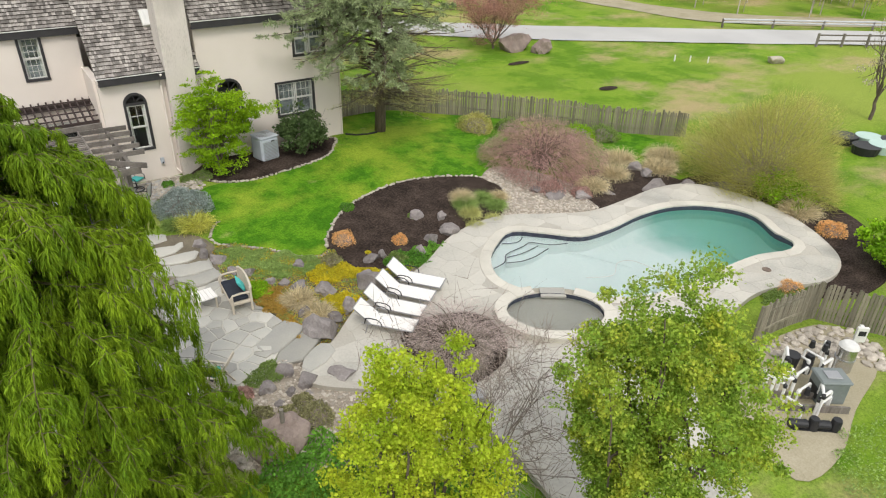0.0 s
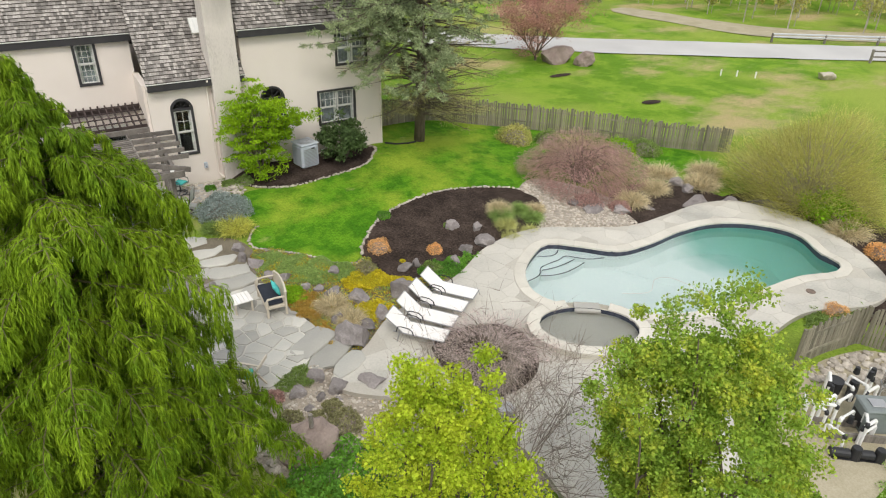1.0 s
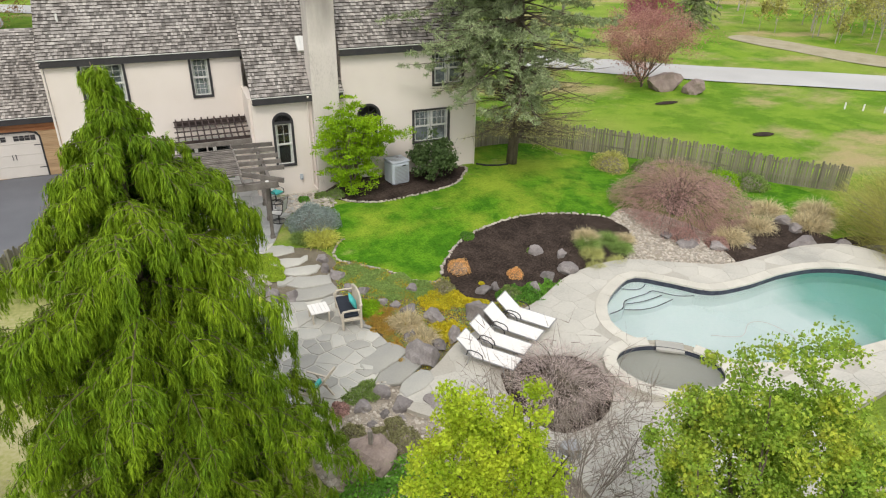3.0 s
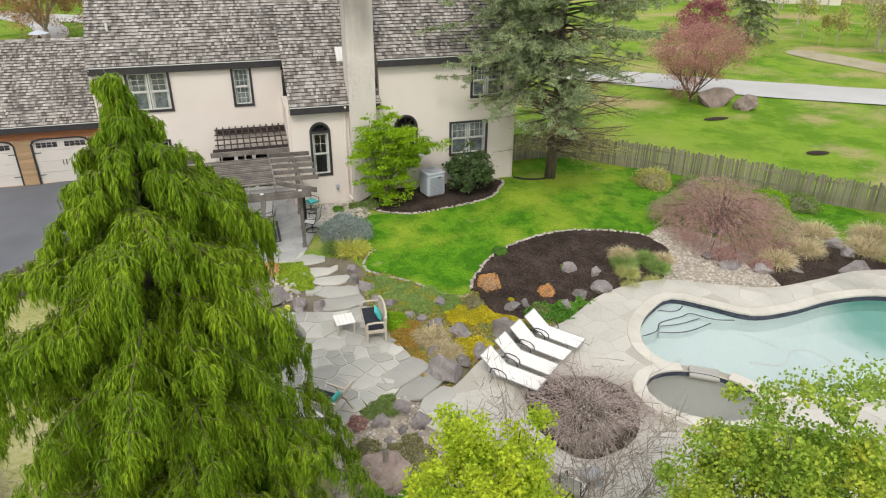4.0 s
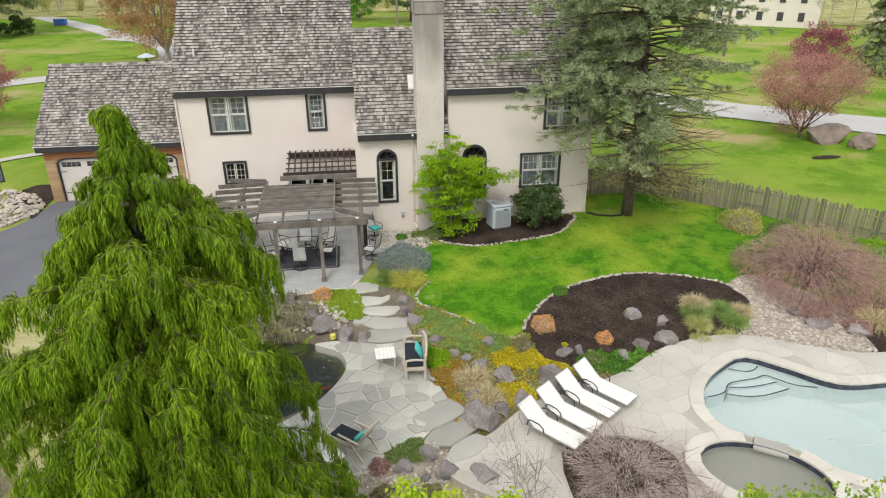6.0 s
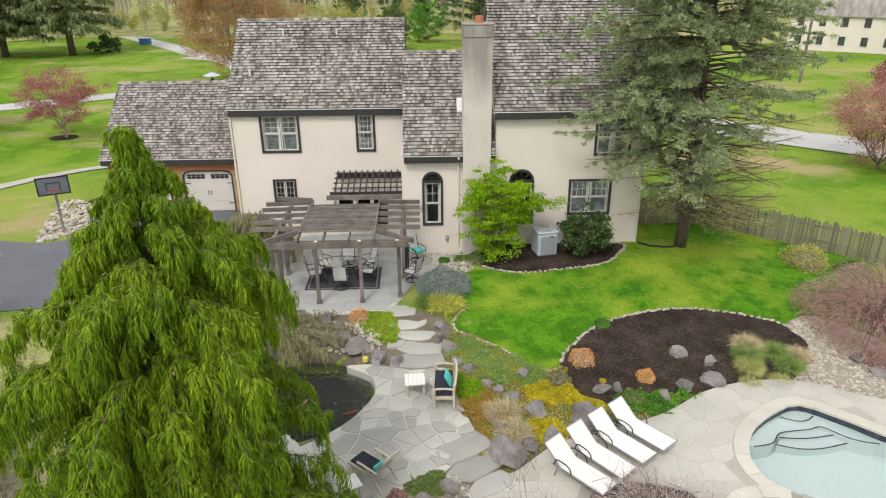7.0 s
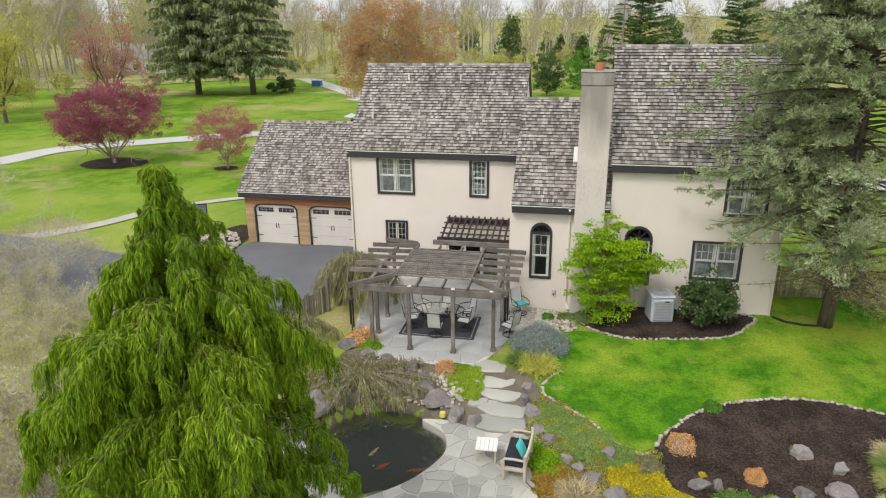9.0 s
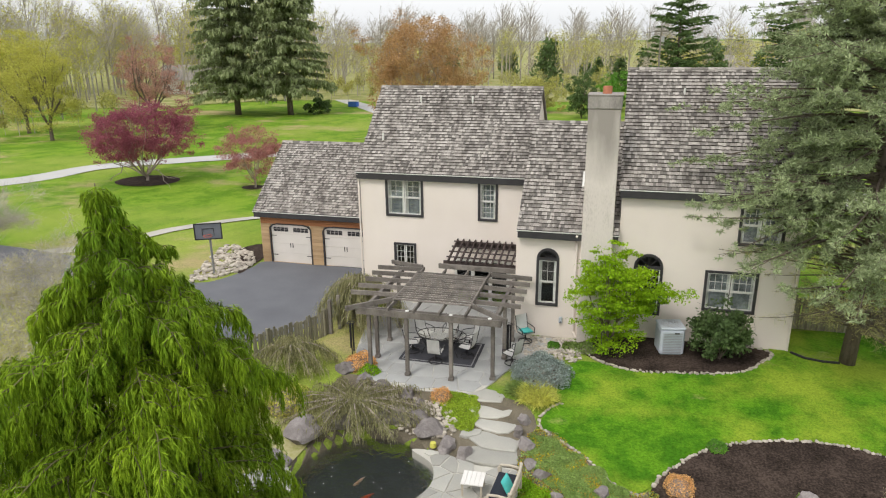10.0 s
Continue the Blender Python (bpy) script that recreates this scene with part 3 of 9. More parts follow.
ribbon("footpath", [(-30, -1), (-20.2, 7.0), (-17.8, 10.2), (-13.7, 13.7), (-10, 15.2)], 1.5, M_CONC, 0.06, "pale concrete footpath across the grass", "footpath")

# ---- pool, spa, deck ----
DECK_Z = -1.30
WATER_Z = -1.54


def offset_loop(loop, d):
    """The outline pushed outwards by d."""
    c = np.asarray(loop)
    t = np.roll(c, -1, 0) - np.roll(c, 1, 0)
    n = np.c_[t[:, 1], -t[:, 0]] / np.hypot(t[:, 0], t[:, 1])[:, None]
    test = c[0] + n[0] * 0.05
    if sdist(np.array([test[0]]), np.array([test[1]]), c)[0] < 0:
        n = -n
    return c + n * d


def ellipse(a, b, n=64):
    ang = np.linspace(0, 2 * math.pi, n, endpoint=False)
    x, y = a * np.cos(ang), b * np.sin(ang)
    c, s = math.cos(SPA_ROT), math.sin(SPA_ROT)
    return np.c_[SPA_C.x + x * c - y * s, SPA_C.y + x * s + y * c]


def water_mat(name, tint, rough=0.03, wave=1.2, ripple=0.12, deep=0.05):
    m = bpy.data.materials.new(name)
    m.use_nodes = True
    n, l = m.node_tree.nodes, m.node_tree.links
    b = n["Principled BSDF"]
    b.inputs["Base Color"].default_value = (*tint, 1)
    b.inputs["Roughness"].default_value = rough
    b.inputs["IOR"].default_value = 1.33
    b.inputs["Transmission Weight"].default_value = 1.0
    co = n.new("ShaderNodeTexCoord")
    ns = n.new("ShaderNodeTexNoise")
    ns.inputs["Scale"].default_value = wave
    ns.inputs["Detail"].default_value = 3
    l.new(co.outputs["Object"], ns.inputs["Vector"])
    bp = n.new("ShaderNodeBump")
    bp.inputs["Strength"].default_value = ripple
    bp.inputs["Distance"].default_value = deep
    l.new(ns.outputs["Fac"], bp.inputs["Height"])
    l.new(bp.outputs[0], b.inputs["Normal"])
    return m


M_WATER = water_mat("pool_water", (0.885, 0.97, 0.96))
M_PONDWATER = water_mat("pond_water", (0.62, 0.68, 0.68), 0.03, 5.5, 1.0, 0.4)
SPA_OUT = ellipse(SPA_A, SPA_B)
SPA_IN = ellipse(SPA_A - 0.40, SPA_B - 0.36)
BEDCUT = smooth_loop([(12.3, -16.8), (12.9, -16.45), (13.5, -16.3), (14.4, -16.55), (15.1, -16.95), (15.15, -18.1), (14.5, -19.2), (13.5, -19.6), (12.6, -19.5), (12.1, -18.3)], 2)
deck = drape("pool_deck", DECK, 0, 0.9, M_DECKJ, holes=(POOL, BEDCUT), flat=DECK_Z, skirt=0.18)
tagged(deck, "pale weathered stone pool deck", "pool deck", kind="structure")
tagged(drape("mulch_bed", offset_loop(BEDCUT, 0.02), 0, 0.5, M_MULCH, flat=DECK_Z - 0.05), "dark mulch bed let into the pool deck", "mulch bed", kind="structure")


def band(bm, loop_a, za, loop_b, zb):
    a = [bm.verts.new((*p, za)) for p in loop_a]
    b = [bm.verts.new((*p, zb)) for p in loop_b]
    n = len(a)
    for i in range(n):
        bm.faces.new((a[i], a[(i + 1) % n], b[(i + 1) % n], b[i]))
    return bm


pool = empty("swimming_pool", (22.5, -17.0, DECK_Z), "free-form swimming pool with pale turquoise water", "swimming pool")


def under(ob, parent):
    """Parents without moving."""
    ob.parent = parent
    ob.matrix_parent_inverse = Matrix.Translation(parent.location).inverted() if parent.parent is None else Matrix.Identity(4)
    return ob


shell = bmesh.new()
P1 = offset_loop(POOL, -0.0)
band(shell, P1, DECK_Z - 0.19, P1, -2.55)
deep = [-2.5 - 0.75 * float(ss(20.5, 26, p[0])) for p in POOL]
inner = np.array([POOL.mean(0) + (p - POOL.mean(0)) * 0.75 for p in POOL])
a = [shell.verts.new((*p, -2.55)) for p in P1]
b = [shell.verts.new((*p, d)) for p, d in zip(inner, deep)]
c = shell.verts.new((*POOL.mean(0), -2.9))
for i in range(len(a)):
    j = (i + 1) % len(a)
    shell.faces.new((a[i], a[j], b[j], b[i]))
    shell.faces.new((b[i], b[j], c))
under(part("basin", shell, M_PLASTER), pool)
tiles = bmesh.new()
T1 = offset_loop(POOL, -0.012)
band(tiles, T1, DECK_Z - 0.03, T1, DECK_Z - 0.26)
under(part("waterline_tiles", tiles, M_TILE, label="dark blue-grey waterline tile band"), pool)
under(drape("water", POOL, 0, 1.5, M_WATER, flat=WATER_Z), pool)
# entry steps in the shallow corner, each a curved tread lower than the last
def within_pool(q, gap=0.05):
    """Moves a point that lies past the pool's wall back inside."""
    q = np.array(q, float)
    for _ in range(4):
        d = sdist(q[:1], q[1:], POOL)[0] + gap
        if d <= 0:
            break
        e = 0.01
        g = np.array([sdist(q[:1] + e, q[1:], POOL)[0] - sdist(q[:1] - e, q[1:], POOL)[0], sdist(q[:1], q[1:] + e, POOL)[0] - sdist(q[:1], q[1:] - e, POOL)[0]]) / (2 * e)
        q = q - g * d
    return q


def wall_run(p, q):
    """The pool wall from near p to near q, the short way."""
    i, j = (int(np.argmin(((POOL - np.array(w)) ** 2).sum(1))) for w in (p, q))
    n = len(POOL)
    fw = [POOL[k % n] for k in range(i, i + (j - i) % n + 1)]
    bw = [POOL[k % n] for k in range(i, i - (i - j) % n - 1, -1)]
    return fw if len(fw) <= len(bw) else bw


STEP_A = [(18.85, -13.55), (19.05, -13.68), (19.35, -13.78), (19.62, -13.72), (19.85, -13.55)]
STEP_B = [(17.5, -14.75), (18.1, -14.62), (18.5, -14.22), (19.05, -14.12), (19.46, -14.08), (19.85, -13.98), (20.1, -14.2), (20.38, -14.5), (20.69, -14.68), (21.1, -14.8)]
STEP_C = [(18.5, -14.28), (19.03, -14.35), (19.52, -14.33), (20.1, -14.24)]
STEP_D = [(18.33, -14.46), (18.85, -14.66), (19.4, -14.70), (19.89, -14.62), (20.39, -14.5)]
for ctrl, back, z in ((STEP_A, None, -1.60), (STEP_B, None, -1.72), (STEP_C, STEP_B[2:7], -1.90), (STEP_D, STEP_C, -2.08)):
    curve = np.array([within_pool(q) for q in smooth_loop(ctrl, 5, closed=False)])
    close = wall_run(curve[-1], curve[0]) if back is None else back[::-1]
    loop = list(curve) + [within_pool(q, 0.01) for q in close]
    st = bmesh.new()
    vt = [st.verts.new((q[0], q[1], z)) for q in loop]
    vb = [st.verts.new((q[0], q[1], -2.6)) for q in loop]
    st.faces.new(vt)
    for i in range(len(vt)):
        j = (i + 1) % len(vt)
        st.faces.new((vt[i], vt[j], vb[j], vb[i]))
    bmesh.ops.triangulate(st, faces=[f for f in st.faces if len(f.verts) > 4])
    under(part("entry_step", st, M_PLASTER), pool)
    edge = bmesh.new()
    tube(edge, [(q[0], q[1], z + 0.004) for q in curve], 0.022, seg=5)
    under(part("step_edge_tiles", edge, M_TILE, label="dark tile line along the step"), pool)
hose_pts = smooth_loop([(19.8, -17.1), (20.7, -17.5), (21.5, -17.0), (22.1, -17.2), (22.3, -18.1), (22.1, -18.7), (21.4, -18.3), (21.3, -18.6), (21.9, -19.1)], 6, closed=False)
hs_ = tagged(part("floating_hose", tube(bmesh.new(), [(p[0], p[1], WATER_Z + 0.008) for p in hose_pts], 0.014, seg=6), M_WHITE, smooth=True), "thin white pool cleaner hose floating on the water", "hose")
# coping stones
def coping(parent, loop, width, z, thick, length, material, name="coping_stone", gap=0.009, leave=None):
    c = np.asarray(loop)
    o = offset_loop(c, width)
    seg = np.hypot(*(np.roll(c, -1, 0) - c).T)
    s = np.r_[0, np.cumsum(seg)]
    total = s[-1]
    k = max(3, int(total / length))
    cc, oo = np.r_[c, c[:1]], np.r_[o, o[:1]]

    def at(q, d):
        return np.array([np.interp(d % total, s, q[:, 0]), np.interp(d % total, s, q[:, 1])])
    r = random.Random(5)
    cuts = [total * (i + 0.25 * (r.random() - 0.5)) / k for i in range(k)]
    cuts.append(cuts[0] + total)
    for d0, d1 in zip(cuts, cuts[1:]):
        if leave is not None and np.hypot(*(at(cc, (d0 + d1) / 2) - leave[:2])) < leave[2]:
            continue
        bm = bmesh.new()
        m_ = 3
        ds = np.linspace(d0 + gap / 2, d1 - gap / 2, m_)
        zz = z + r.uniform(-0.004, 0.006)
        rows = [[bm.verts.new((*at(q, d), h)) for d in ds] for q, h in ((cc, zz), (oo, zz), (oo, zz - thick), (cc, zz - thick))]
        for u in range(4):
            v = (u + 1) % 4
            for i in range(m_ - 1):
                bm.faces.new((rows[u][i], rows[u][i + 1], rows[v][i + 1], rows[v][i]))
        for i in (0, m_ - 1):
            bm.faces.new([rows[u][i] for u in range(4)])
        under(part(name, bm, material), parent)


coping(pool, offset_loop(POOL, -0.03), 0.40, DECK_Z + 0.012, 0.07, 0.75, M_COPING)

spa = empty("spa", (SPA_C.x, SPA_C.y, DECK_Z), "raised oval stone-rimmed spa beside the pool", "hot tub")
sb = bmesh.new()
SPA_Z = -1.06
band(sb, offset_loop(SPA_OUT, -0.04), SPA_Z - 0.06, offset_loop(SPA_OUT, -0.04), -1.75)
under(part("outer_wall", sb, M_COPING), spa)
sb = bmesh.new()
band(sb, SPA_IN, SPA_Z - 0.06, SPA_IN, -2.2)
v = [sb.verts.new((*p, -2.1)) for p in SPA_IN]
sb.faces.new(v)
under(part("basin", sb, mat("spa_plaster", (0.62, 0.64, 0.62), (0.52, 0.54, 0.52), scale=1)), spa)
sb = bmesh.new()
band(sb, offset_loop(SPA_IN, -0.012), SPA_Z - 0.05, offset_loop(SPA_IN, -0.012), SPA_Z - 0.2)
under(part("waterline_tiles", sb, M_TILE), spa)
under(drape("water", SPA_IN, 0, 1.0, water_mat("spa_water", (0.86, 0.93, 0.92)), flat=SPA_Z - 0.19), spa)
coping(spa, SPA_IN, 0.40, SPA_Z, 0.07, 0.62, M_COPING, "rim_stone", leave=np.array([17.62, -17.72, 0.34]))
spill = part("spillway", boxm(-0.42, 0.42, -0.26, 0.26, -0.09, 0.0, bevel=0.012), M_FLAG, None, "low brown-grey spillway stone")
spill.rotation_euler[2] = radians(-33)
spill.location = (17.72, -17.56, SPA_Z - 0.07)
under(spill, spa)

# ---- house ----
HX0, HX1 = 0.0, 7.55


def wall_mesh(x0, x1, z0, z1, y, thick, holes):
    """An upright wall along x with openings; holes are (x0, x1, z0, z1, arch)."""
    bm = bmesh.new()
    xs = sorted({x0, x1, *[h[0] for h in holes], *[h[1] for h in holes]})
    zs = sorted({z0, z1, *[h[2] for h in holes], *[h[3] for h in holes]})
    def hole(xm, zm):
        return any(h[0] < xm < h[1] and h[2] < zm < h[3] for h in holes)
    for xa, xb in zip(xs, xs[1:]):
        run = None
        for za, zb in zip(zs, zs[1:]):
            if hole((xa + xb) / 2, (za + zb) / 2):
                if run:
                    box(bm, xa, xb, y, y + thick, *run)
                run = None
            else:
                run = (run[0], zb) if run else (za, zb)
        if run:
            box(bm, xa, xb, y, y + thick, *run)
    for h in holes:
        if h[4]:
            r, xm, zc = (h[1] - h[0]) / 2, (h[0] + h[1]) / 2, h[3] - (h[1] - h[0]) / 2
            for sgn in (-1, 1):
                arc = [(xm + sgn * r * math.sin(a), zc + r * math.cos(a)) for a in np.linspace(0, math.pi / 2, 9)]
                shape = arc + [(xm + sgn * r, h[3] + 0.001)]
                f1 = [bm.verts.new((px, y + 0.001, pz)) for px, pz in shape]
                f2 = [bm.verts.new((px, y + thick, pz)) for px, pz in shape]
                bm.faces.new(f1)
                bm.faces.new(f2[::-1])
                for i in range(len(shape)):
                    j = (i + 1) % len(shape)
                    bm.faces.new((f1[i], f1[j], f2[j], f2[i]))
    bmesh.ops.remove_doubles(bm, verts=bm.verts[:], dist=1e-4)
    bmesh.ops.recalc_face_normals(bm, faces=bm.faces[:])
    return bm


def gable_side(x, thick, y0, y1, z0, ze, yr, zr):
    bm = bmesh.new()
    shape = [(y0, z0), (y1, z0), (y1, ze), (yr, zr), (y0, ze)]
    a = [bm.verts.new((x, py, pz)) for py, pz in shape]
    b = [bm.verts.new((x + thick, py, pz)) for py, pz in shape]
    bm.faces.new(a)
    bm.faces.new(b[::-1])
    for i in range(5):
        j = (i + 1) % 5
        bm.faces.new((a[i], a[j], b[j], b[i]))
    bmesh.ops.recalc_face_normals(bm, faces=bm.faces[:])
    return bm


def shingles(x0, x1, ya, za, yb, zb, seed):
    """Rows of uneven split shakes on a slope from (ya, za) up to (yb, zb): corners of separate boxes."""
    r = np.random.default_rng(seed)
    length = math.hypot(yb - ya, zb - za)
    ux, uz = (yb - ya) / length, (zb - za) / length
    nxv, nz = -uz * np.sign(ux) if ux else 0, abs(ux)
    rows = int(length / 0.172)
    out = []
    for k in range(rows + 1):
        x = x0 - r.random() * 0.1
        while x < x1:
            w = r.uniform(0.065, 0.16)
            d0 = k * length / rows - 0.03 + r.uniform(-0.009, 0.009)
            d1 = min(d0 + 0.215, length + 0.02)
            t = r.uniform(0.042, 0.06)
            xa, xb = max(x, x0), min(x + w - 0.008, x1)
            x += w
            if xb - xa < 0.04 or d1 - d0 < 0.05:
                continue
            lo, hi = t + 0.012, 0.012
            out.append([(xa, d0, 0), (xb, d0, 0), (xb, d1, 0), (xa, d1, 0), (xa, d0, lo), (xb, d0, lo), (xb, d1, hi), (xa, d1, hi)])
    o = np.array(out)
    pos = np.empty_like(o)
    pos[..., 0] = o[..., 0]
    pos[..., 1] = ya + o[..., 1] * ux + o[..., 2] * nxv
    pos[..., 2] = za + o[..., 1] * uz + o[..., 2] * nz
    return pos


SH_F = ((4, 5, 6, 7), (0, 1, 5, 4), (1, 2, 6, 5), (3, 0, 4, 7))


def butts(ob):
    """Dark lower edge of each shake: end grain, with the course's shadow line in its colour."""
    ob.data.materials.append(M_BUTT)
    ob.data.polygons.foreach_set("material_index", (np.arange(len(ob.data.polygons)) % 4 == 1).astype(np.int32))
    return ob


def shingle_roof(house, x0, x1, ya, za, yr, zr, yb, zb, seed, singles=0):
    """Both slopes: the boards, the shakes, the ridge cap and the dark fascia."""
    bm = bmesh.new()
    shape = [(ya, za), (yr, zr), (yb, zb), (yb, zb - 0.10), (yr, zr - 0.10), (ya, za - 0.10)]
    a = [bm.verts.new((x0, *p)) for p in shape]
    b = [bm.verts.new((x1, *p)) for p in shape]
    bm.faces.new(a)
    bm.faces.new(b[::-1])
    for i in range(6):
        j = (i + 1) % 6
        bm.faces.new((a[i], a[j], b[j], b[i]))
    bmesh.ops.recalc_face_normals(bm, faces=bm.faces[:])
    roof = part("roof", bm, M_GREYW, house, "weathered grey cedar shake roof")
    front = shingles(x0, x1, ya, za, yr, zr, seed)
    back = shingles(x0, x1, yb, zb, yr, zr, seed + 1)
    if singles:
        pick = front[:singles]
        front = front[singles:]
        for q in pick:
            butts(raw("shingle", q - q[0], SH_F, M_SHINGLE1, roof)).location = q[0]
    rest = np.concatenate([front, back])
    n = len(rest)
    faces = (np.array(SH_F)[None] + 8 * np.arange(n)[:, None, None]).reshape(-1, 4)
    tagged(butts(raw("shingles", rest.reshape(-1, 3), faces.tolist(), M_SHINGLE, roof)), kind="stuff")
    cap = bmesh.new()
    for s in (-1, 1):
        box(cap, 0, 0.216, min(0, s * 0.13), max(0, s * 0.13), 0, 0.024, m=Matrix.Rotation(s * math.radians(-41), 4, "X"))
    cap_me = bpy.data.meshes.new("ridge_cap")
    cap.to_mesh(cap_me)
    cap.free()
    cap_me.materials.append(M_SHINGLE1)
    x = x0
    r = random.Random(seed)
    while x < x1 - 0.05:
        c = new("ridge_cap", cap_me)
        c.parent = roof
        c.location = (min(x, x1 - 0.22), yr, zr + 0.045 + r.random() * 0.008)
        x += 0.22
    fb = bmesh.new()
    box(fb, x0 + 0.03, x1 - 0.03, ya - 0.01, ya + 0.03, za - 0.33, za - 0.045)
    box(fb, x0 + 0.03, x1 - 0.03, ya + 0.03, ya + 0.30, za - 0.33, za - 0.30)
    part("fascia", fb, M_TRIM, roof, "dark painted fascia board")
    gb = bmesh.new()
    box(gb, x0 - 0.02, x1 + 0.02, ya - 0.045, ya - 0.012, za - 0.05, za - 0.012)
    part("gutter", gb, M_WHITE, roof, "thin pale gutter")
    return roof


def window(house, x0, x1, z0, z1, y, sashes=1, arch=False, split=True, cols=3, rows=2, trim=0.085, lower_grid=False, curtain=0.13, sky_panel=True):
    """A dark-trimmed window in an opening of the wall at y: trim, white sashes, muntins, panes, room behind."""
    t = bmesh.new()
    bars = []
    if not arch:
        t.free()
        t = wall_mesh(x0 - trim, x1 + trim, z0 - trim, z1 + trim, y - 0.05, 0.15, [(x0 + 0.015, x1 - 0.015, z0 + 0.015, z1 - 0.004, False)])
    else:
        box(t, x0 - trim, x0 + 0.015, y - 0.045, y + 0.10, z0 - trim, z1 - (x1 - x0) / 2)
        box(t, x1 - 0.015, x1 + trim, y - 0.045, y + 0.10, z0 - trim, z1 - (x1 - x0) / 2)
        box(t, x0 + 0.015, x1 - 0.015, y - 0.045, y + 0.10, z0 - trim, z0 + 0.015)
        r, xm, zc = (x1 - x0) / 2, (x0 + x1) / 2, z1 - (x1 - x0) / 2
        ang = np.linspace(0, math.pi, 17)
        ro, ri = r + trim, r - 0.015
        ring = [[t.verts.new((xm + q * math.cos(a), yy, zc + q * math.sin(a))) for a in ang] for q, yy in ((ro, y - 0.045), (ri, y - 0.045), (ri, y + 0.1), (ro, y + 0.1))]
        for k in range(4):
            for i in range(16):
                t.faces.new((ring[k][i], ring[k][i + 1], ring[(k + 1) % 4][i + 1], ring[(k + 1) % 4][i]))
        bmesh.ops.remove_doubles(t, verts=t.verts[:], dist=1e-4)
        bars.append(boxm(x0 + 0.015, x1 - 0.015, y - 0.03, y + 0.08, zc - 0.06, zc + 0.04))
        for a in (math.pi * 0.25, math.pi * 0.5, math.pi * 0.75):
            bars.append(beam(bmesh.new(), (xm + 0.02 * r * math.cos(a), y + 0.03, zc + 0.02 * r * math.sin(a)), (xm + 0.97 * r * math.cos(a), y + 0.03, zc + 0.97 * r * math.sin(a)), 0.03, 0.03))
    win = part("window", t, M_TRIM, house, "dark-trimmed window with white sashes" if not arch else "arched dark-trimmed window with white sash")
    top = z1 if not arch else z1 - (x1 - x0) / 2 - 0.06
    for bar in bars:
        part("fanlight_bar", bar, M_TRIM, win)
    w = (x1 - x0) / sashes
    for k in range(sashes):
        a, b = x0 + k * w + 0.015, x0 + (k + 1) * w - 0.015
        s = bmesh.new()
        fr = 0.045
        mid = (z0 + top) / 2
        cells = [(z0 + 0.015, mid, 0.045), (mid, top - 0.005, 0.02)] if split else [(z0 + 0.015, top - 0.005, 0.03)]
        for za, zb, dy in cells:
            box(s, a, a + fr, y + dy, y + dy + 0.03, za, zb)
            box(s, b - fr, b, y + dy, y + dy + 0.03, za, zb)
            box(s, a + fr, b - fr, y + dy, y + dy + 0.03, za, za + fr)
            box(s, a + fr, b - fr, y + dy, y + dy + 0.03, zb - fr, zb)
        part("sash", s, M_WHITE, win)
        mu = bmesh.new()
        for ci, (za, zb, dy) in enumerate(cells):
            if split and ci == 0 and not lower_grid:
                continue
            for i in range(1, cols):
                px = a + fr + (b - a - 2 * fr) * i / cols
                box(mu, px - 0.008, px + 0.008, y + dy + 0.006, y + dy + 0.024, za + fr, zb - fr)
            for i in range(1, rows):
                pz = za + fr + (zb - za - 2 * fr) * i / rows
                box(mu, a + fr, b - fr, y + dy + 0.007, y + dy + 0.023, pz - 0.008, pz + 0.008)
        part("muntins", mu, M_WHITE, win)
        gl = part("pane", boxm(a + fr, b - fr, y + 0.055, y + 0.060, z0 + 0.05, top - 0.04), M_GLASS, win)
        gl.visible_shadow = False
        if not curtain:
            continue
        cu = bmesh.new()
        for side in ((a + 0.03, a + 0.03 + w * curtain), (b - 0.03 - w * curtain, b - 0.03)):
            nseg = 6
            va = [cu.verts.new((side[0] + (side[1] - side[0]) * i / nseg, y + 0.13 + 0.02 * (i % 2), zz)) for zz in (z0 + 0.03, top - 0.02) for i in range(nseg + 1)]
            for i in range(nseg):
                cu.faces.new((va[i], va[i + 1], va[nseg + 2 + i], va[nseg + 1 + i]))
        part("curtain", cu, M_CURTAIN, win, "pale gathered curtain")
        # added grey sheet behind the glass, standing in for reflected sky
        if sky_panel:
            part("reflection_panel", boxm(a + 0.02, b - 0.02, y + 0.17, y + 0.175, z0 + 0.02, z0 + (top - z0) * 0.97), M_PANEREFL, win, "grey panel painted as sky reflection")
    return win


# mottled grey of the sky's reflection in the panes
M_PANEREFL = mat("reflection_panel", (0.26, 0.285, 0.295), (0.10, 0.11, 0.115), scale=2.2, fine=12, bump=0, soft=0.1)
M_GLASS = bpy.data.materials.new("window_glass")
M_GLASS.use_nodes = True
gb_ = M_GLASS.node_tree.nodes["Principled BSDF"]
gb_.inputs["Transmission Weight"].default_value = 1.0
gb_.inputs["Roughness"].default_value = 0.02
gb_.inputs["Base Color"].default_value = (0.9, 0.94, 0.93, 1)

house = empty("house", (0, 0, -0.9), "cream stucco house with grey shake roofs", "house")
HB = Matrix.Translation((0, 0, 0.9))
_before = set(bpy.data.objects)
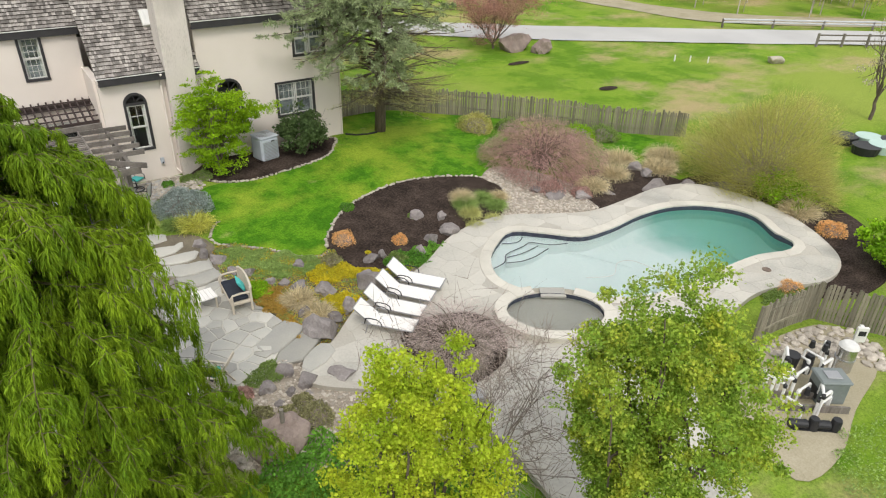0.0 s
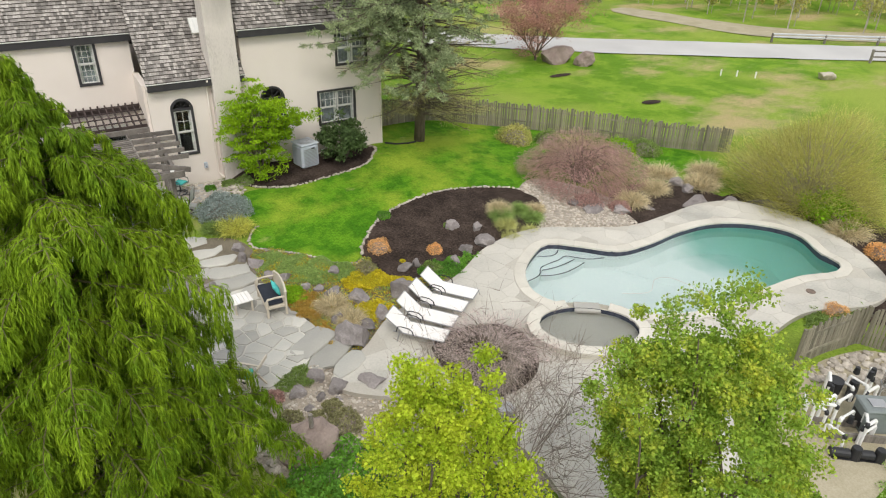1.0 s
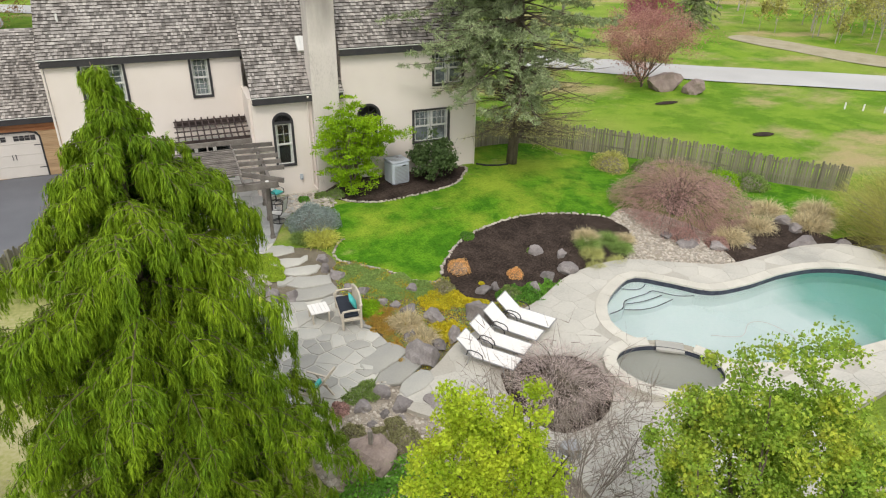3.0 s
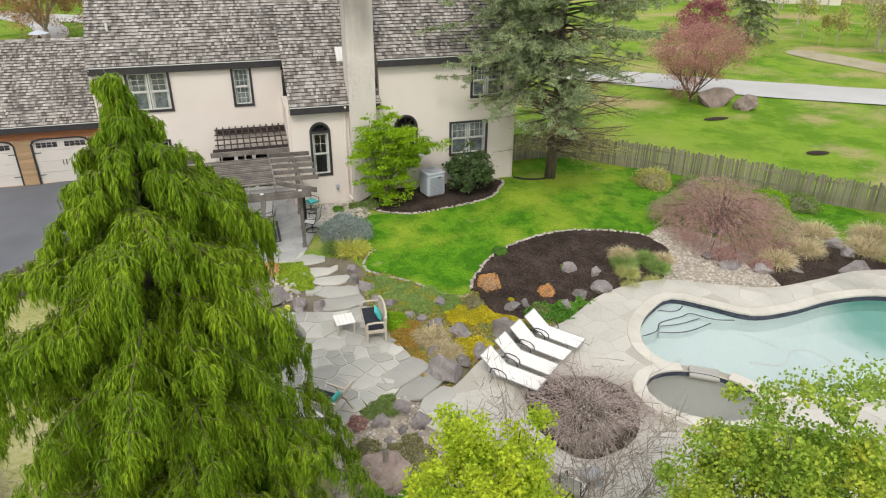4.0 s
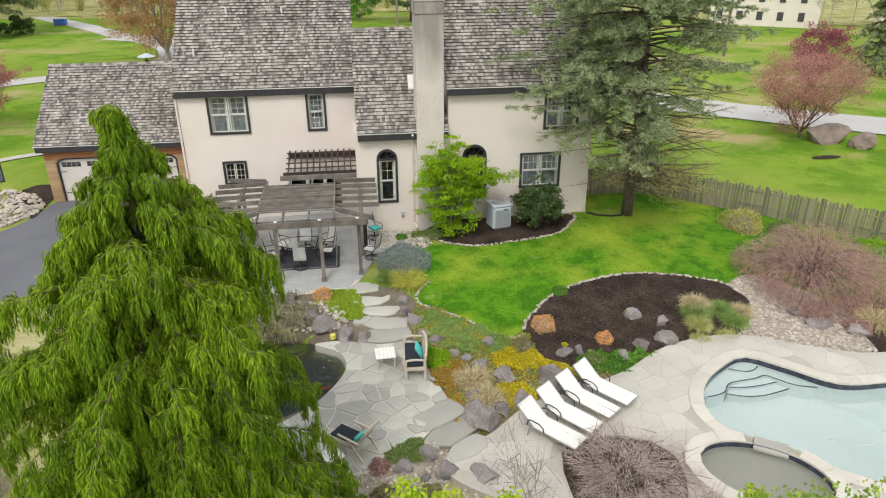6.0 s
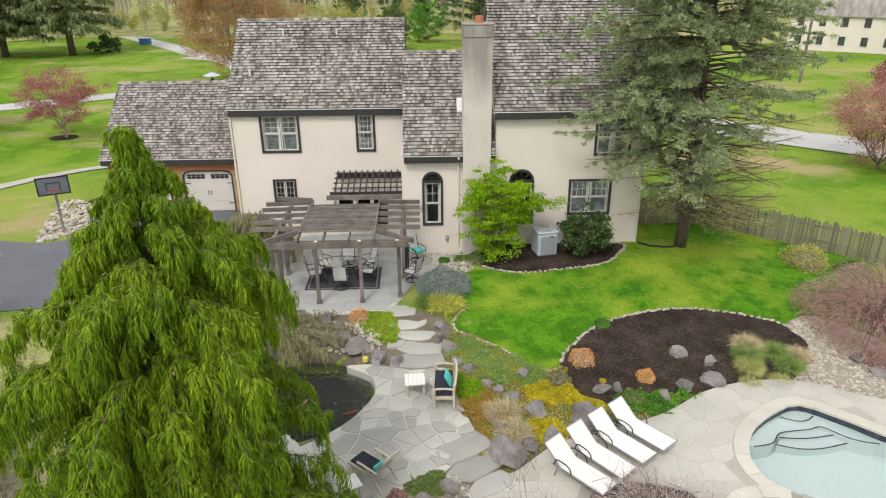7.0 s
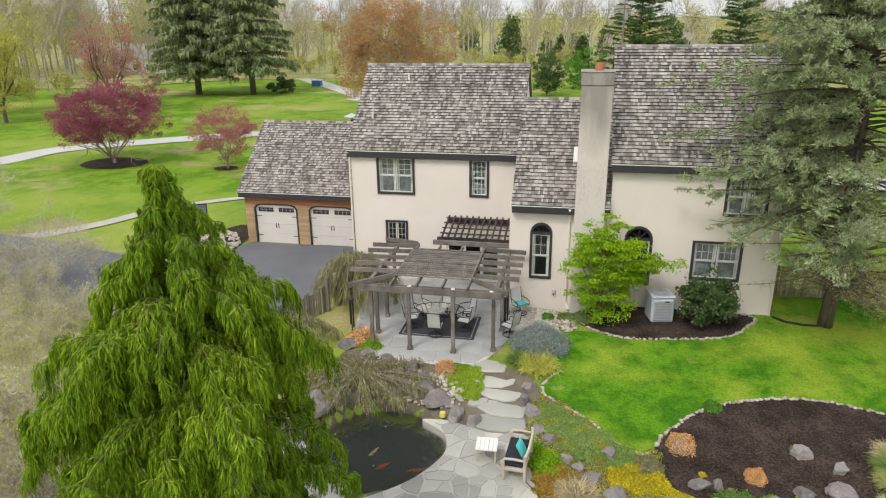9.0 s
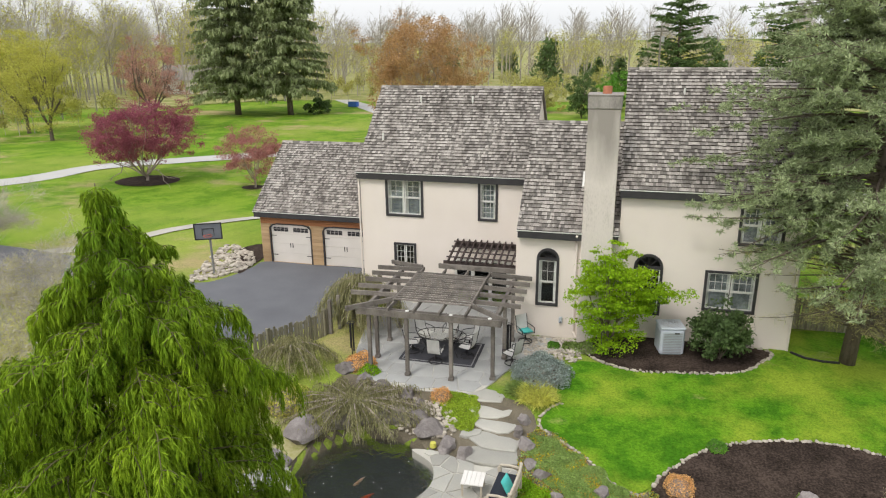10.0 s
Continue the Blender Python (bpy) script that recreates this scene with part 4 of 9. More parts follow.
# openings
W_MAIN = [(1.28, 2.86, 3.30, 4.86, False), (5.50, 6.20, 3.30, 4.86, False), (1.60, 2.48, 0.96, 1.90, False)]
DOORWAY = (4.35, 6.9, -0.80, 1.45, False)
W_LOW = [(8.40, 9.12, 0.62, 2.86, True)]
W_RIGHT = [(12.10, 13.0, 0.62, 2.90, True), (14.66, 16.34, 0.98, 2.42, False), (15.62, 17.0, 3.6, 4.96, False)]
part("wall", wall_mesh(HX0, HX1, -1.3, 5.12, 0.0, 0.25, W_MAIN + [DOORWAY]), M_STUCCO, house)
part("wall", gable_side(HX0, 0.25, 0.25, 7.4, -1.3, 5.12, 3.7, 8.42), M_STUCCO, house)
part("wall", gable_side(HX1 - 0.25, 0.25, 0.25, 7.4, -1.3, 5.12, 3.7, 8.42), M_STUCCO, house)
part("wall", boxm(HX0, HX1, 7.4, 7.6, -1.3, 5.12), M_STUCCO, house)
part("wall", wall_mesh(HX1 + 0.002, 11.40, -1.3, 3.55, -2.45, 0.25, W_LOW), M_STUCCO, house)
part("wall", boxm(HX1 - 0.1, HX1 + 0.15, -2.2, -0.003, -1.3, 3.55), M_STUCCO, house)
part("wall", wall_mesh(11.402, 17.75, -1.3, 5.30, -2.452, 0.25, W_RIGHT), M_STUCCO, house)
part("wall", gable_side(11.402, 0.2, -2.2, 5.9, -1.3, 5.30, 1.73, 9.3), M_STUCCO, house)
part("wall", gable_side(17.55, 0.2, -2.2, 5.9, -1.3, 5.30, 1.73, 9.3), M_STUCCO, house)
part("wall", boxm(7.6, 17.75, 5.9, 6.1, -1.3, 5.3), M_STUCCO, house)
# added backing behind the openings, room shade put into its colour
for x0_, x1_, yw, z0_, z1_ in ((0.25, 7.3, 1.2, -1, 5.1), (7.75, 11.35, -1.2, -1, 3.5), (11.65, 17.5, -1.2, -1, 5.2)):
    part("dark_backing_wall", boxm(x0_, x1_, yw, yw + 0.1, z0_, z1_), M_DARKROOM, house)
shingle_roof(house, HX0 - 0.13, HX1 + 0.10, -0.18, 5.22, 3.7, 8.63, 7.65, 5.22, 1, singles=280)
shingle_roof(house, HX1 + 0.0, 11.398, -2.75, 3.72, 1.35, 7.38, 5.4, 3.72, 3)
shingle_roof(house, 11.30, 17.95, -2.72, 5.48, 1.73, 9.53, 6.2, 5.48, 5)
window(house, 1.28, 2.86, 3.30, 4.86, 0, sashes=2, cols=2, rows=3)
window(house, 5.50, 6.20, 3.30, 4.86, 0, cols=3, rows=3, lower_grid=True)
window(house, 1.60, 2.48, 0.96, 1.90, 0, sashes=2, split=False, cols=2, rows=3, curtain=0)
window(house, 8.40, 9.12, 0.62, 2.86, -2.45, arch=True, cols=2, rows=2, curtain=0.12, sky_panel=False)
window(house, 12.10, 13.0, 0.62, 2.90, -2.452, arch=True, cols=3, rows=3, curtain=0)
window(house, 14.66, 16.34, 0.98, 2.42, -2.452, sashes=2, cols=3, rows=2, curtain=0.1)
window(house, 15.62, 17.0, 3.6, 4.96, -2.452, sashes=2, cols=3, rows=3)
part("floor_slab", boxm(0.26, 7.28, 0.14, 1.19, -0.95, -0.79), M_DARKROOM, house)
# patio doors behind the pergola
dw = part("patio_door", wall_mesh(4.35, 6.9, -0.80, 1.45, 0.06, 0.08, [(4.45 + 0.8 * k, 5.1 + 0.8 * k, -0.65, 1.3, False) for k in range(3)]), M_WHITE, house, "white-framed glazed patio door")
for k in range(3):
    part("pane", boxm(4.45 + 0.8 * k, 5.1 + 0.8 * k, 0.09, 0.10, -0.65, 1.3), M_GLASS, dw)
# chimney
ch = bmesh.new()
box(ch, 10.03, 11.17, -2.85, -1.75, -1.2, 8.35, bevel=0.02)
chim = part("chimney", ch, M_CHIM, house, "tall stained stucco chimney with a band at its top")
part("chimney_band", boxm(10.00, 11.20, -2.88, -1.72, 8.35, 8.82, bevel=0.03), M_CHIMTOP, chim, "sooty grey band")
part("chimney_cap", boxm(9.98, 11.22, -2.90, -1.70, 8.82, 8.86, bevel=0.012), M_CHIMTOP, chim)
part("flue", tube(bmesh.new(), [(10.65, -2.3, 8.8), (10.65, -2.3, 9.12)], 0.17, 0.16, 14), mat("terracotta", (0.50, 0.20, 0.12), (0.36, 0.14, 0.08), scale=5), chim, "terracotta flue pot")
# skylight
m_sk = Matrix.Translation((10.24, -0.95, 5.36)) @ Matrix.Rotation(math.radians(41.7), 4, "X")
sk = part("skylight", box(bmesh.new(), -0.38, 0.38, -0.38, 0.38, 0.0, 0.14, bevel=0.015, m=m_sk), M_WHITE, house, "white-framed skylight in the low roof")
part("pane", box(bmesh.new(), -0.30, 0.30, -0.30, 0.30, 0.142, 0.15, m=m_sk), M_CURTAIN, sk)
# roof vents
for vx, vd in ((2.06, 3.1), (4.52, 3.1), (0.75, 1.35), (13.5, 3.45)):
    base_y, base_z = (-0.18, 5.22) if vx < 8 else (-2.72, 5.48)
    yy = base_y + vd
    zz = base_z + vd * 0.88
    part("vent_pipe", tube(bmesh.new(), [(vx, yy, zz - 0.1), (vx, yy, zz + 0.33)], 0.045, seg=10), M_WHITE, house, "white roof vent pipe")
# downspouts
for pts in ([(9.85, -2.78, 3.6), (9.85, -2.52, 3.3), (9.85, -2.52, -0.45), (9.98, -2.75, -0.62)], [(-0.06, -0.16, 5.1), (-0.06, -0.05, 4.8), (-0.06, -0.05, -0.9)], [(17.68, -2.75, 5.3), (17.68, -2.53, 5.0), (17.68, -2.53, -0.4)]):
    part("downspout", tube(bmesh.new(), pts, 0.045, seg=8), M_STUCCO, house, "painted downspout")
# garage wing
GY0 = 4.2
part("wall", wall_mesh(-7.75, -0.002, -1.3, 1.85, GY0, 0.25, [(-7.15, -4.78, -0.97, 1.2, False), (-3.98, -1.55, -0.97, 1.2, False)]), M_TANW, house, "tan wooden garage front")
part("wall", gable_side(-7.75, 0.25, GY0 + 0.25, 11.6, -1.3, 1.85, 7.9, 4.95), M_TANW, house)
part("wall", boxm(-7.75, 0, 11.6, 11.8, -1.3, 1.85), M_TANW, house)
part("dark_backing_wall", boxm(-7.5, -0.01, 5.4, 5.5, -1.2, 1.8), M_DARKROOM, house)
shingle_roof(house, -7.95, -0.005, 3.88, 1.98, 7.9, 5.17, 11.95, 1.98, 7)
for zb in np.arange(1.24, 1.74, 0.16):
    part("siding_board", boxm(-7.7, -0.01, GY0 - 0.03, GY0 - 0.002, zb, zb + 0.15), M_CEDARW, house, "reddish cedar siding board")
for xa, xb in ((-7.72, -7.25), (-4.70, -4.06), (-1.47, -0.03)):
    for zb in np.arange(-0.95, 1.2, 0.18):
        part("siding_board", boxm(xa, xb, GY0 - 0.022, GY0 - 0.002, zb, min(zb + 0.172, 1.235)), M_TANW, house)
for xa, xb in ((-7.15, -4.78), (-3.98, -1.55)):
    gd = bmesh.new()
    for k in range(4):
        box(gd, xa, xb, GY0 + 0.06, GY0 + 0.11, -0.97 + k * 0.5425, -0.97 + (k + 1) * 0.5425 - 0.008, bevel=0.006)
    door = part("garage_door", gd, M_DOOR, house, "pale carriage-style garage door with black hinges")
    fr = bmesh.new()
    box(fr, xa - 0.07, xa, GY0 - 0.035, GY0 + 0.06, -0.97, 1.0)
    box(fr, xb, xb + 0.07, GY0 - 0.035, GY0 + 0.06, -0.97, 1.0)
    pts = [(xa - 0.035, GY0, 1.0), (xa + 0.12, GY0, 1.16), (xa + 0.4, GY0, 1.235), (xb - 0.4, GY0, 1.235), (xb - 0.12, GY0, 1.16), (xb + 0.035, GY0, 1.0)]
    for p, q in zip(pts, pts[1:]):
        beam(fr, p, q, 0.09, 0.07)
    part("door_frame", fr, M_TRIM, door)
    for s in (0.06, 0.56):
        wb = bmesh.new()
        xl = xa + (xb - xa) * s
        wl_ = (xb - xa) * 0.38
        for i in range(4):
            for j in range(2):
                za = 0.80 + j * 0.14
                box(wb, xl + wl_ * i / 4 + 0.012, xl + wl_ * (i + 1) / 4 - 0.012, GY0 + 0.045, GY0 + 0.058, za, za + 0.125 - (0.03 if j else 0))
        part("window_panes", wb, M_TRIM, door, "dark arched row of small panes")
    xm = (xa + xb) / 2
    for s in (-1, 1):
        part("handle", boxm(xm + s * 0.07 - 0.015, xm + s * 0.07 + 0.015, GY0 + 0.03, GY0 + 0.06, -0.1, 0.15), M_TRIM, door)
        for zz in (-0.55, 0.55):
            xe = xa + 0.02 if s < 0 else xb - 0.02
            part("hinge_strap", boxm(min(xe, xe - s * 0.28), max(xe, xe - s * 0.28), GY0 + 0.045, GY0 + 0.06, zz - 0.018, zz + 0.018), M_TRIM, door)
for o in set(bpy.data.objects) - _before:
    if o.parent == house:
        o.matrix_parent_inverse = HB

# ---- plants ----
def unit(v):
    return v / (np.linalg.norm(v, axis=-1, keepdims=True) + 1e-9)


def leaf_faces(pos, size, r, droop=0.0, aspect=0.6, up=0.3):
    """Diamond leaves at the given points: n x 4 x 3."""
    n = len(pos)
    d = unit(r.normal(size=(n, 3)) + np.array([0, 0, -droop]))
    nrm = unit(r.normal(size=(n, 3)) + np.array([0, 0, up]))
    s = unit(np.cross(d, nrm))
    sz = size * r.uniform(0.6, 1.35, (n, 1))
    return np.stack([pos - d * sz * 0.5, pos + s * sz * aspect * 0.5, pos + d * sz * 0.5, pos - s * sz * aspect * 0.5], 1)


def strands(p0, direction, length, width, segs, r, sag=0.6):
    """Hanging sprays: short strips that bend downwards: (n*segs) x 4 x 3."""
    n = len(p0)
    d = unit(direction)
    out = []
    p = p0.copy()
    side = unit(np.cross(d, r.normal(size=(n, 3))))
    w = width * np.ones((n, 1))
    for k in range(segs):
        step = length / segs
        q = p + d * step
        w2 = w * (0.95 if k < segs - 2 else 0.35)
        out.append(np.stack([p - side * w * 0.5, p + side * w * 0.5, q + side * w2 * 0.5, q - side * w2 * 0.5], 1))
        d = unit(d + np.array([0, 0, -sag]) + r.normal(size=(n, 3)) * 0.12)
        p, w = q, w2
    return np.concatenate(out)


def limbs(base, height, r, n_main=6, spread=0.5, levels=3, r0=0.12, split=(3, 4), gnarl=0.18, first=0.25, up=0.5, lens=0.55):
    """A branching skeleton: list of (points, radius at start, radius at end) and the tips."""
    out, tips = [], []

    def grow(p, d, length, rad, lev):
        pts = [p]
        segs = 4
        for _ in range(segs):
            d = (d + Vector(r.normal(size=3)) * gnarl + Vector((0, 0, up * 0.12))).normalized()
            p = p + d * length / segs
            pts.append(p)
        out.append((pts, rad, rad * 0.5))
        if lev == 0:
            tips.extend(pts[2:])
            return
        for _ in range(r.integers(*split) if split[1] > split[0] else split[0]):
            q = pts[int(r.integers(2, segs + 1))]
            nd = (d + Vector(r.normal(size=3)) * 0.75).normalized()
            nd = (nd + Vector((0, 0, up * 0.3))).normalized()
            grow(q, nd, length * r.uniform(0.5, 0.75), rad * 0.5, lev - 1)
        tips.append(pts[-1])

    base = Vector(base)
    trunk_h = height * first
    if trunk_h > 0.05:
        pts = [base + Vector((0.05 * math.sin(k), 0.05 * math.cos(2 * k), trunk_h * k / 4)) for k in range(5)]
        pts[0] = base
        out.append((pts, r0, r0 * 0.8))
        top = pts[-1]
    else:
        top = base
    for k in range(n_main):
        a = 2 * math.pi * k / n_main + r.uniform(-0.4, 0.4)
        d = Vector((math.cos(a) * spread, math.sin(a) * spread, 1.0)).normalized()
        grow(top, d, height * lens * r.uniform(0.75, 1.1), r0 * 0.55, levels - 1)
    return out, tips


def limb_mesh(name, skel, material, parent, min_r=0.006):
    bm = bmesh.new()
    for pts, ra, rb in skel:
        tube(bm, pts, max(ra, min_r), max(rb, min_r * 0.6), 6 if ra > 0.03 else 4, cap=False)
    return part(name, bm, material, parent, smooth=True)


def plant(name, at, label, cat, group=""):
    return empty(name, at, label, cat, group)


def broadleaf(name, x, y, height, radius, leaf, bark, label, cat="tree", leaves=9000, size=0.12, seed=1, z=None, n_main=6, spread=0.6, first=0.22, levels=3, r0=None, clump=0.35,
              squash=1.0, aspect=0.7, cz=0.60, droop=0.0, low=0.0, lobes=11, per_clump=110, tier=0.62, boughs=()):
    """Trunk and limbs with a crown of leaf clumps of uneven outline."""
    r = np.random.default_rng(seed)
    z = ground_z(x, y) - 0.03 if z is None else z
    ob = plant(name, (x, y, z), label, cat)
    skel, tips = limbs((0, 0, 0), height * 0.92, r, n_main, spread, levels, r0 or height * 0.018, first=first)
    ext = max(math.hypot(t.x, t.y) for t in tips) + 1e-6
    ztop = max(t.z for t in tips)
    fx, fz = radius * 0.9 / ext, height * 0.93 / ztop
    def fit(p):
        return Vector((p.x * (fx if p.z > height * first * 0.8 else 1), p.y * (fx if p.z > height * first * 0.8 else 1), p.z * fz))
    skel = [([fit(p) for p in pts], a, b) for pts, a, b in skel]
    tips = np.array([tuple(fit(t)) for t in tips])
    limb_mesh("trunk", skel, bark, ob)
    # clump centres: on the tips and through a crown of uneven lobes
    nc = max(14, int(leaves / per_clump))
    u = unit(r.normal(size=(nc, 3)))
    lobe = unit(r.normal(size=(lobes, 3)) * np.array([1, 1, 0.8]))
    reach = 0.66 + 0.42 * np.exp(-(1 - (u @ lobe.T).max(1, keepdims=True)) * 7)
    rad = r.uniform(0.3, 1.0, (nc, 1)) ** 0.5
    cen = u * rad * reach * np.array([radius, radius, height * (1 - cz) * squash]) + np.array([0, 0, height * cz])
    cen = cen[cen[:, 2] > low]
    tips = tips[tips[:, 2] > low]
    cen = np.concatenate([cen, tips[r.integers(0, len(tips), nc // 2)]])
    for bx, by, bz, br, count in boughs:
        cen = np.concatenate([cen, np.array([bx, by, bz]) + r.normal(size=(count, 3)) * np.array([br, br * 0.7, br * 0.35])])
    weight = r.uniform(0.4, 1.6, len(cen))
    pick = r.choice(len(cen), leaves, p=weight / weight.sum())
    off = unit(r.normal(size=(leaves, 3))) * (r.uniform(0, 1, (leaves, 1)) ** 0.5) * clump * 1.7 * np.array([1, 1, tier])
    pos = cen[pick] + off * r.uniform(0.6, 1.25, (len(cen), 1))[pick]
    pos = pos[pos[:, 2] > 0.02]
    quads("crown", leaf_faces(pos, size, r, droop=droop, aspect=aspect), leaf, ob)
    return ob


def twiggy(name, x, y, height, radius, mat_, label, cat="shrub", seed=1, n=16, levels=3, leaf=None, leaves=0, size=0.05, arch=0.0, z=None, r0=0.03, min_r=0.006, fine=0):
    """A bare many-stemmed shrub, with fine twigs at the ends and a few buds."""
    r = np.random.default_rng(seed)
    z = ground_z(x, y) - 0.02 if z is None else z
    ob = plant(name, (x, y, z), label, cat)
    skel, tips = limbs((0, 0, 0), height, r, n, 0.9, levels, r0, first=0.0, up=0.25, lens=0.6)
    ext = np.percentile([math.hypot(t.x, t.y) for t in tips], 97)
    zt = max(t.z for t in tips)
    def fit(p):
        q = Vector((p.x * radius / ext, p.y * radius / ext, max(0.0, p.z) * height / zt))
        if arch:
            h = math.hypot(q.x, q.y) / radius
            q.z = q.z * (1 - arch * h * h) + 0.02
        return q
    skel = [([fit(p) for p in pts], a, b) for pts, a, b in skel]
    limb_mesh("stem", skel, mat_, ob, min_r)
    T = np.array([tuple(fit(t)) for t in tips])
    if fine:
        p = T[r.integers(0, len(T), fine)] + r.normal(size=(fine, 3)) * 0.12
        p[:, 2] = np.maximum(p[:, 2], 0.05)
        d = unit(r.normal(size=(fine, 3)) + np.array([0, 0, 0.5 if not arch else -0.5]) + p * np.array([0.5, 0.5, 0]) / radius)
        tagged(quads("twig_mass", strands(p, d, r.uniform(0.25, 0.6, (fine, 1)) * max(0.5, height / 3), 0.011 + 0.004 * height / 3, 2, r, sag=0.1 if not arch else 0.5), mat_, ob), kind="stuff")
    if leaf:
        p = T[r.integers(0, len(T), leaves)] + r.normal(size=(leaves, 3)) * 0.14 * max(1, height / 3)
        p[:, 2] = np.maximum(p[:, 2], 0.03)
        quads("crown", leaf_faces(p, size, r), leaf, ob)
    return ob


def mound(name, x, y, radius, height, leaf, label, cat="shrub", n=1500, size=0.07, seed=1, grass=False, z=None, stretch=1.0, rot=0.0):
    """A low cushion of leaves, or a tuft of blades."""
    r = np.random.default_rng(seed)
    z = ground_z(x, y) if z is None else z
    ob = plant(name, (x, y, z), label, cat)
    if grass:
        a = r.uniform(0, 2 * math.pi, n)
        rad = radius * 0.45 * np.sqrt(r.uniform(0, 1, n))
        p = np.c_[np.cos(a) * rad, np.sin(a) * rad, np.zeros(n)]
        d = np.c_[np.cos(a) * 0.55, np.sin(a) * 0.55, np.ones(n)] + r.normal(size=(n, 3)) * 0.25
        me = quads("blade_mass", strands(p, d, height * r.uniform(0.8, 1.35, (n, 1)), 0.02 + radius * 0.012, 4, r, sag=0.45), leaf, ob)
        tagged(me, kind="stuff")
    else:
        u = unit(r.normal(size=(n, 3)))
        u[:, 2] = np.abs(u[:, 2])
        lump = 1 + 0.09 * np.sin(u[:, :1] * 6 + seed) + 0.07 * np.sin(u[:, 1:2] * 8 + seed * 3)
        p = u * lump * r.uniform(0.72, 1.03, (n, 1)) * np.array([radius * stretch, radius, height])
        me = quads("crown", leaf_faces(p, size, r), leaf, ob)
        # added solid twig-brown core, darkening the gaps between leaves as inner shade
        core = bmesh.new()
        bmesh.ops.create_icosphere(core, subdivisions=2, radius=1.0)
        for v in core.verts:
            v.co = Vector((v.co.x * radius * stretch * 0.78, v.co.y * radius * 0.78, max(0.0, v.co.z) * height * 0.76))
        part("inner_shade_core", core, M_TWIGD, ob)
    ob.rotation_euler[2] = rot
    return ob


def conifer(name, x, y, height, radius, leaf, label, seed=1, tiers=16, per=7, nodes=7, per_node=8, size=0.3, droop=0.35, first=0.08, hang=0.35, width=0.07, leaf2=None, taper=0.85, z=None, side=None,
            r0=None, segs=3, curve=0.25, tipup=0.15, thin=0.0):
    """A conifer: tapered trunk, tiers of sagging branches, and hanging needle sprays along them."""
    r = np.random.default_rng(seed)
    z = ground_z(x, y) - 0.03 if z is None else z
    ob = plant(name, (x, y, z), label, "conifer")
    tr = bmesh.new()
    tube(tr, [(0.03 * math.sin(k), 0.03 * math.cos(1.7 * k), height * 0.985 * k / 8) for k in range(9)], r0 or height * 0.017, 0.015, 9)
    part("trunk", tr, M_BARK, ob, smooth=True)
    bm = bmesh.new()
    P, D, S, thinp = [], [], [], []
    for t in range(tiers):
        f = first + (1 - first) * (t + r.uniform(-0.3, 0.3)) / tiers
        f = min(max(f, first), 0.985)
        h = height * f
        reach = radius * (1 - (f - first) / (1 - first)) ** taper + 0.12
        for k in range(per if f < 0.85 else max(3, per - 3)):
            f = min(max(first + (1 - first) * (t + r.uniform(-0.9, 0.9)) / tiers, first), 0.985)
            h = height * f
            reach = radius * (1 - (f - first) / (1 - first)) ** taper + 0.12
            a = 2 * math.pi * (k + 0.5 * (t % 2)) / per + r.uniform(-0.35, 0.35)
            L = reach * r.uniform(0.7, 1.12)
            if side is not None:
                L *= 1 + side[2] * math.cos(a - math.atan2(side[1], side[0]))
            o = Vector((math.cos(a), math.sin(a), 0))
            tan = Vector((-math.sin(a), math.cos(a), 0))
            pts = []
            bend = r.uniform(-0.15, 0.15)
            for i in range(nodes + 1):
                s = i / nodes
                zz = h + L * (0.22 * s - (droop + curve * s) * s * s + tipup * s ** 4)
                pts.append(o * (L * s) + tan * (bend * L * s * s) + Vector((0, 0, max(zz, 0.1))))
            tube(bm, pts, 0.012 + 0.018 * L / 3, 0.006, 4, cap=False)
            for i in range(1, nodes + 1):
                m = max(1, int(per_node * (0.5 + 0.5 * i / nodes)))
                for _ in range(m):
                    P.append(tuple(pts[i].lerp(pts[i - 1], r.random()) + tan * r.normal() * (0.10 + 0.12 * L * (1 - i / nodes))))
                    dd = o * r.uniform(0.2, 1.0) + tan * r.normal() * 0.8 + Vector((0, 0, -hang + r.normal() * 0.2))
                    D.append(tuple(dd))
                    S.append(size * r.uniform(0.6, 1.3))
                    thinp.append(f < 0.45 and leaf2 is not None and (math.cos(a - 0.3) > -0.2))
    tagged(part("branch_mass", bm, M_BARK, ob), kind="stuff")
    P, D, S = np.array(P), np.array(D), np.array(S)[:, None]
    tp = np.array(thinp)
    if thin:
        keep = ~tp | (r.random(len(P)) > thin)
        P, D, S, tp = P[keep], D[keep], S[keep], tp[keep]
    quads("crown", strands(P[~tp], D[~tp], S[~tp], width, segs, r, sag=hang), leaf, ob)
    if tp.any():
        quads("lower_crown", strands(P[tp], D[tp], S[tp], width * 0.7, segs, r, sag=hang), leaf2, ob, "thin yellowish lower needles")
    return ob


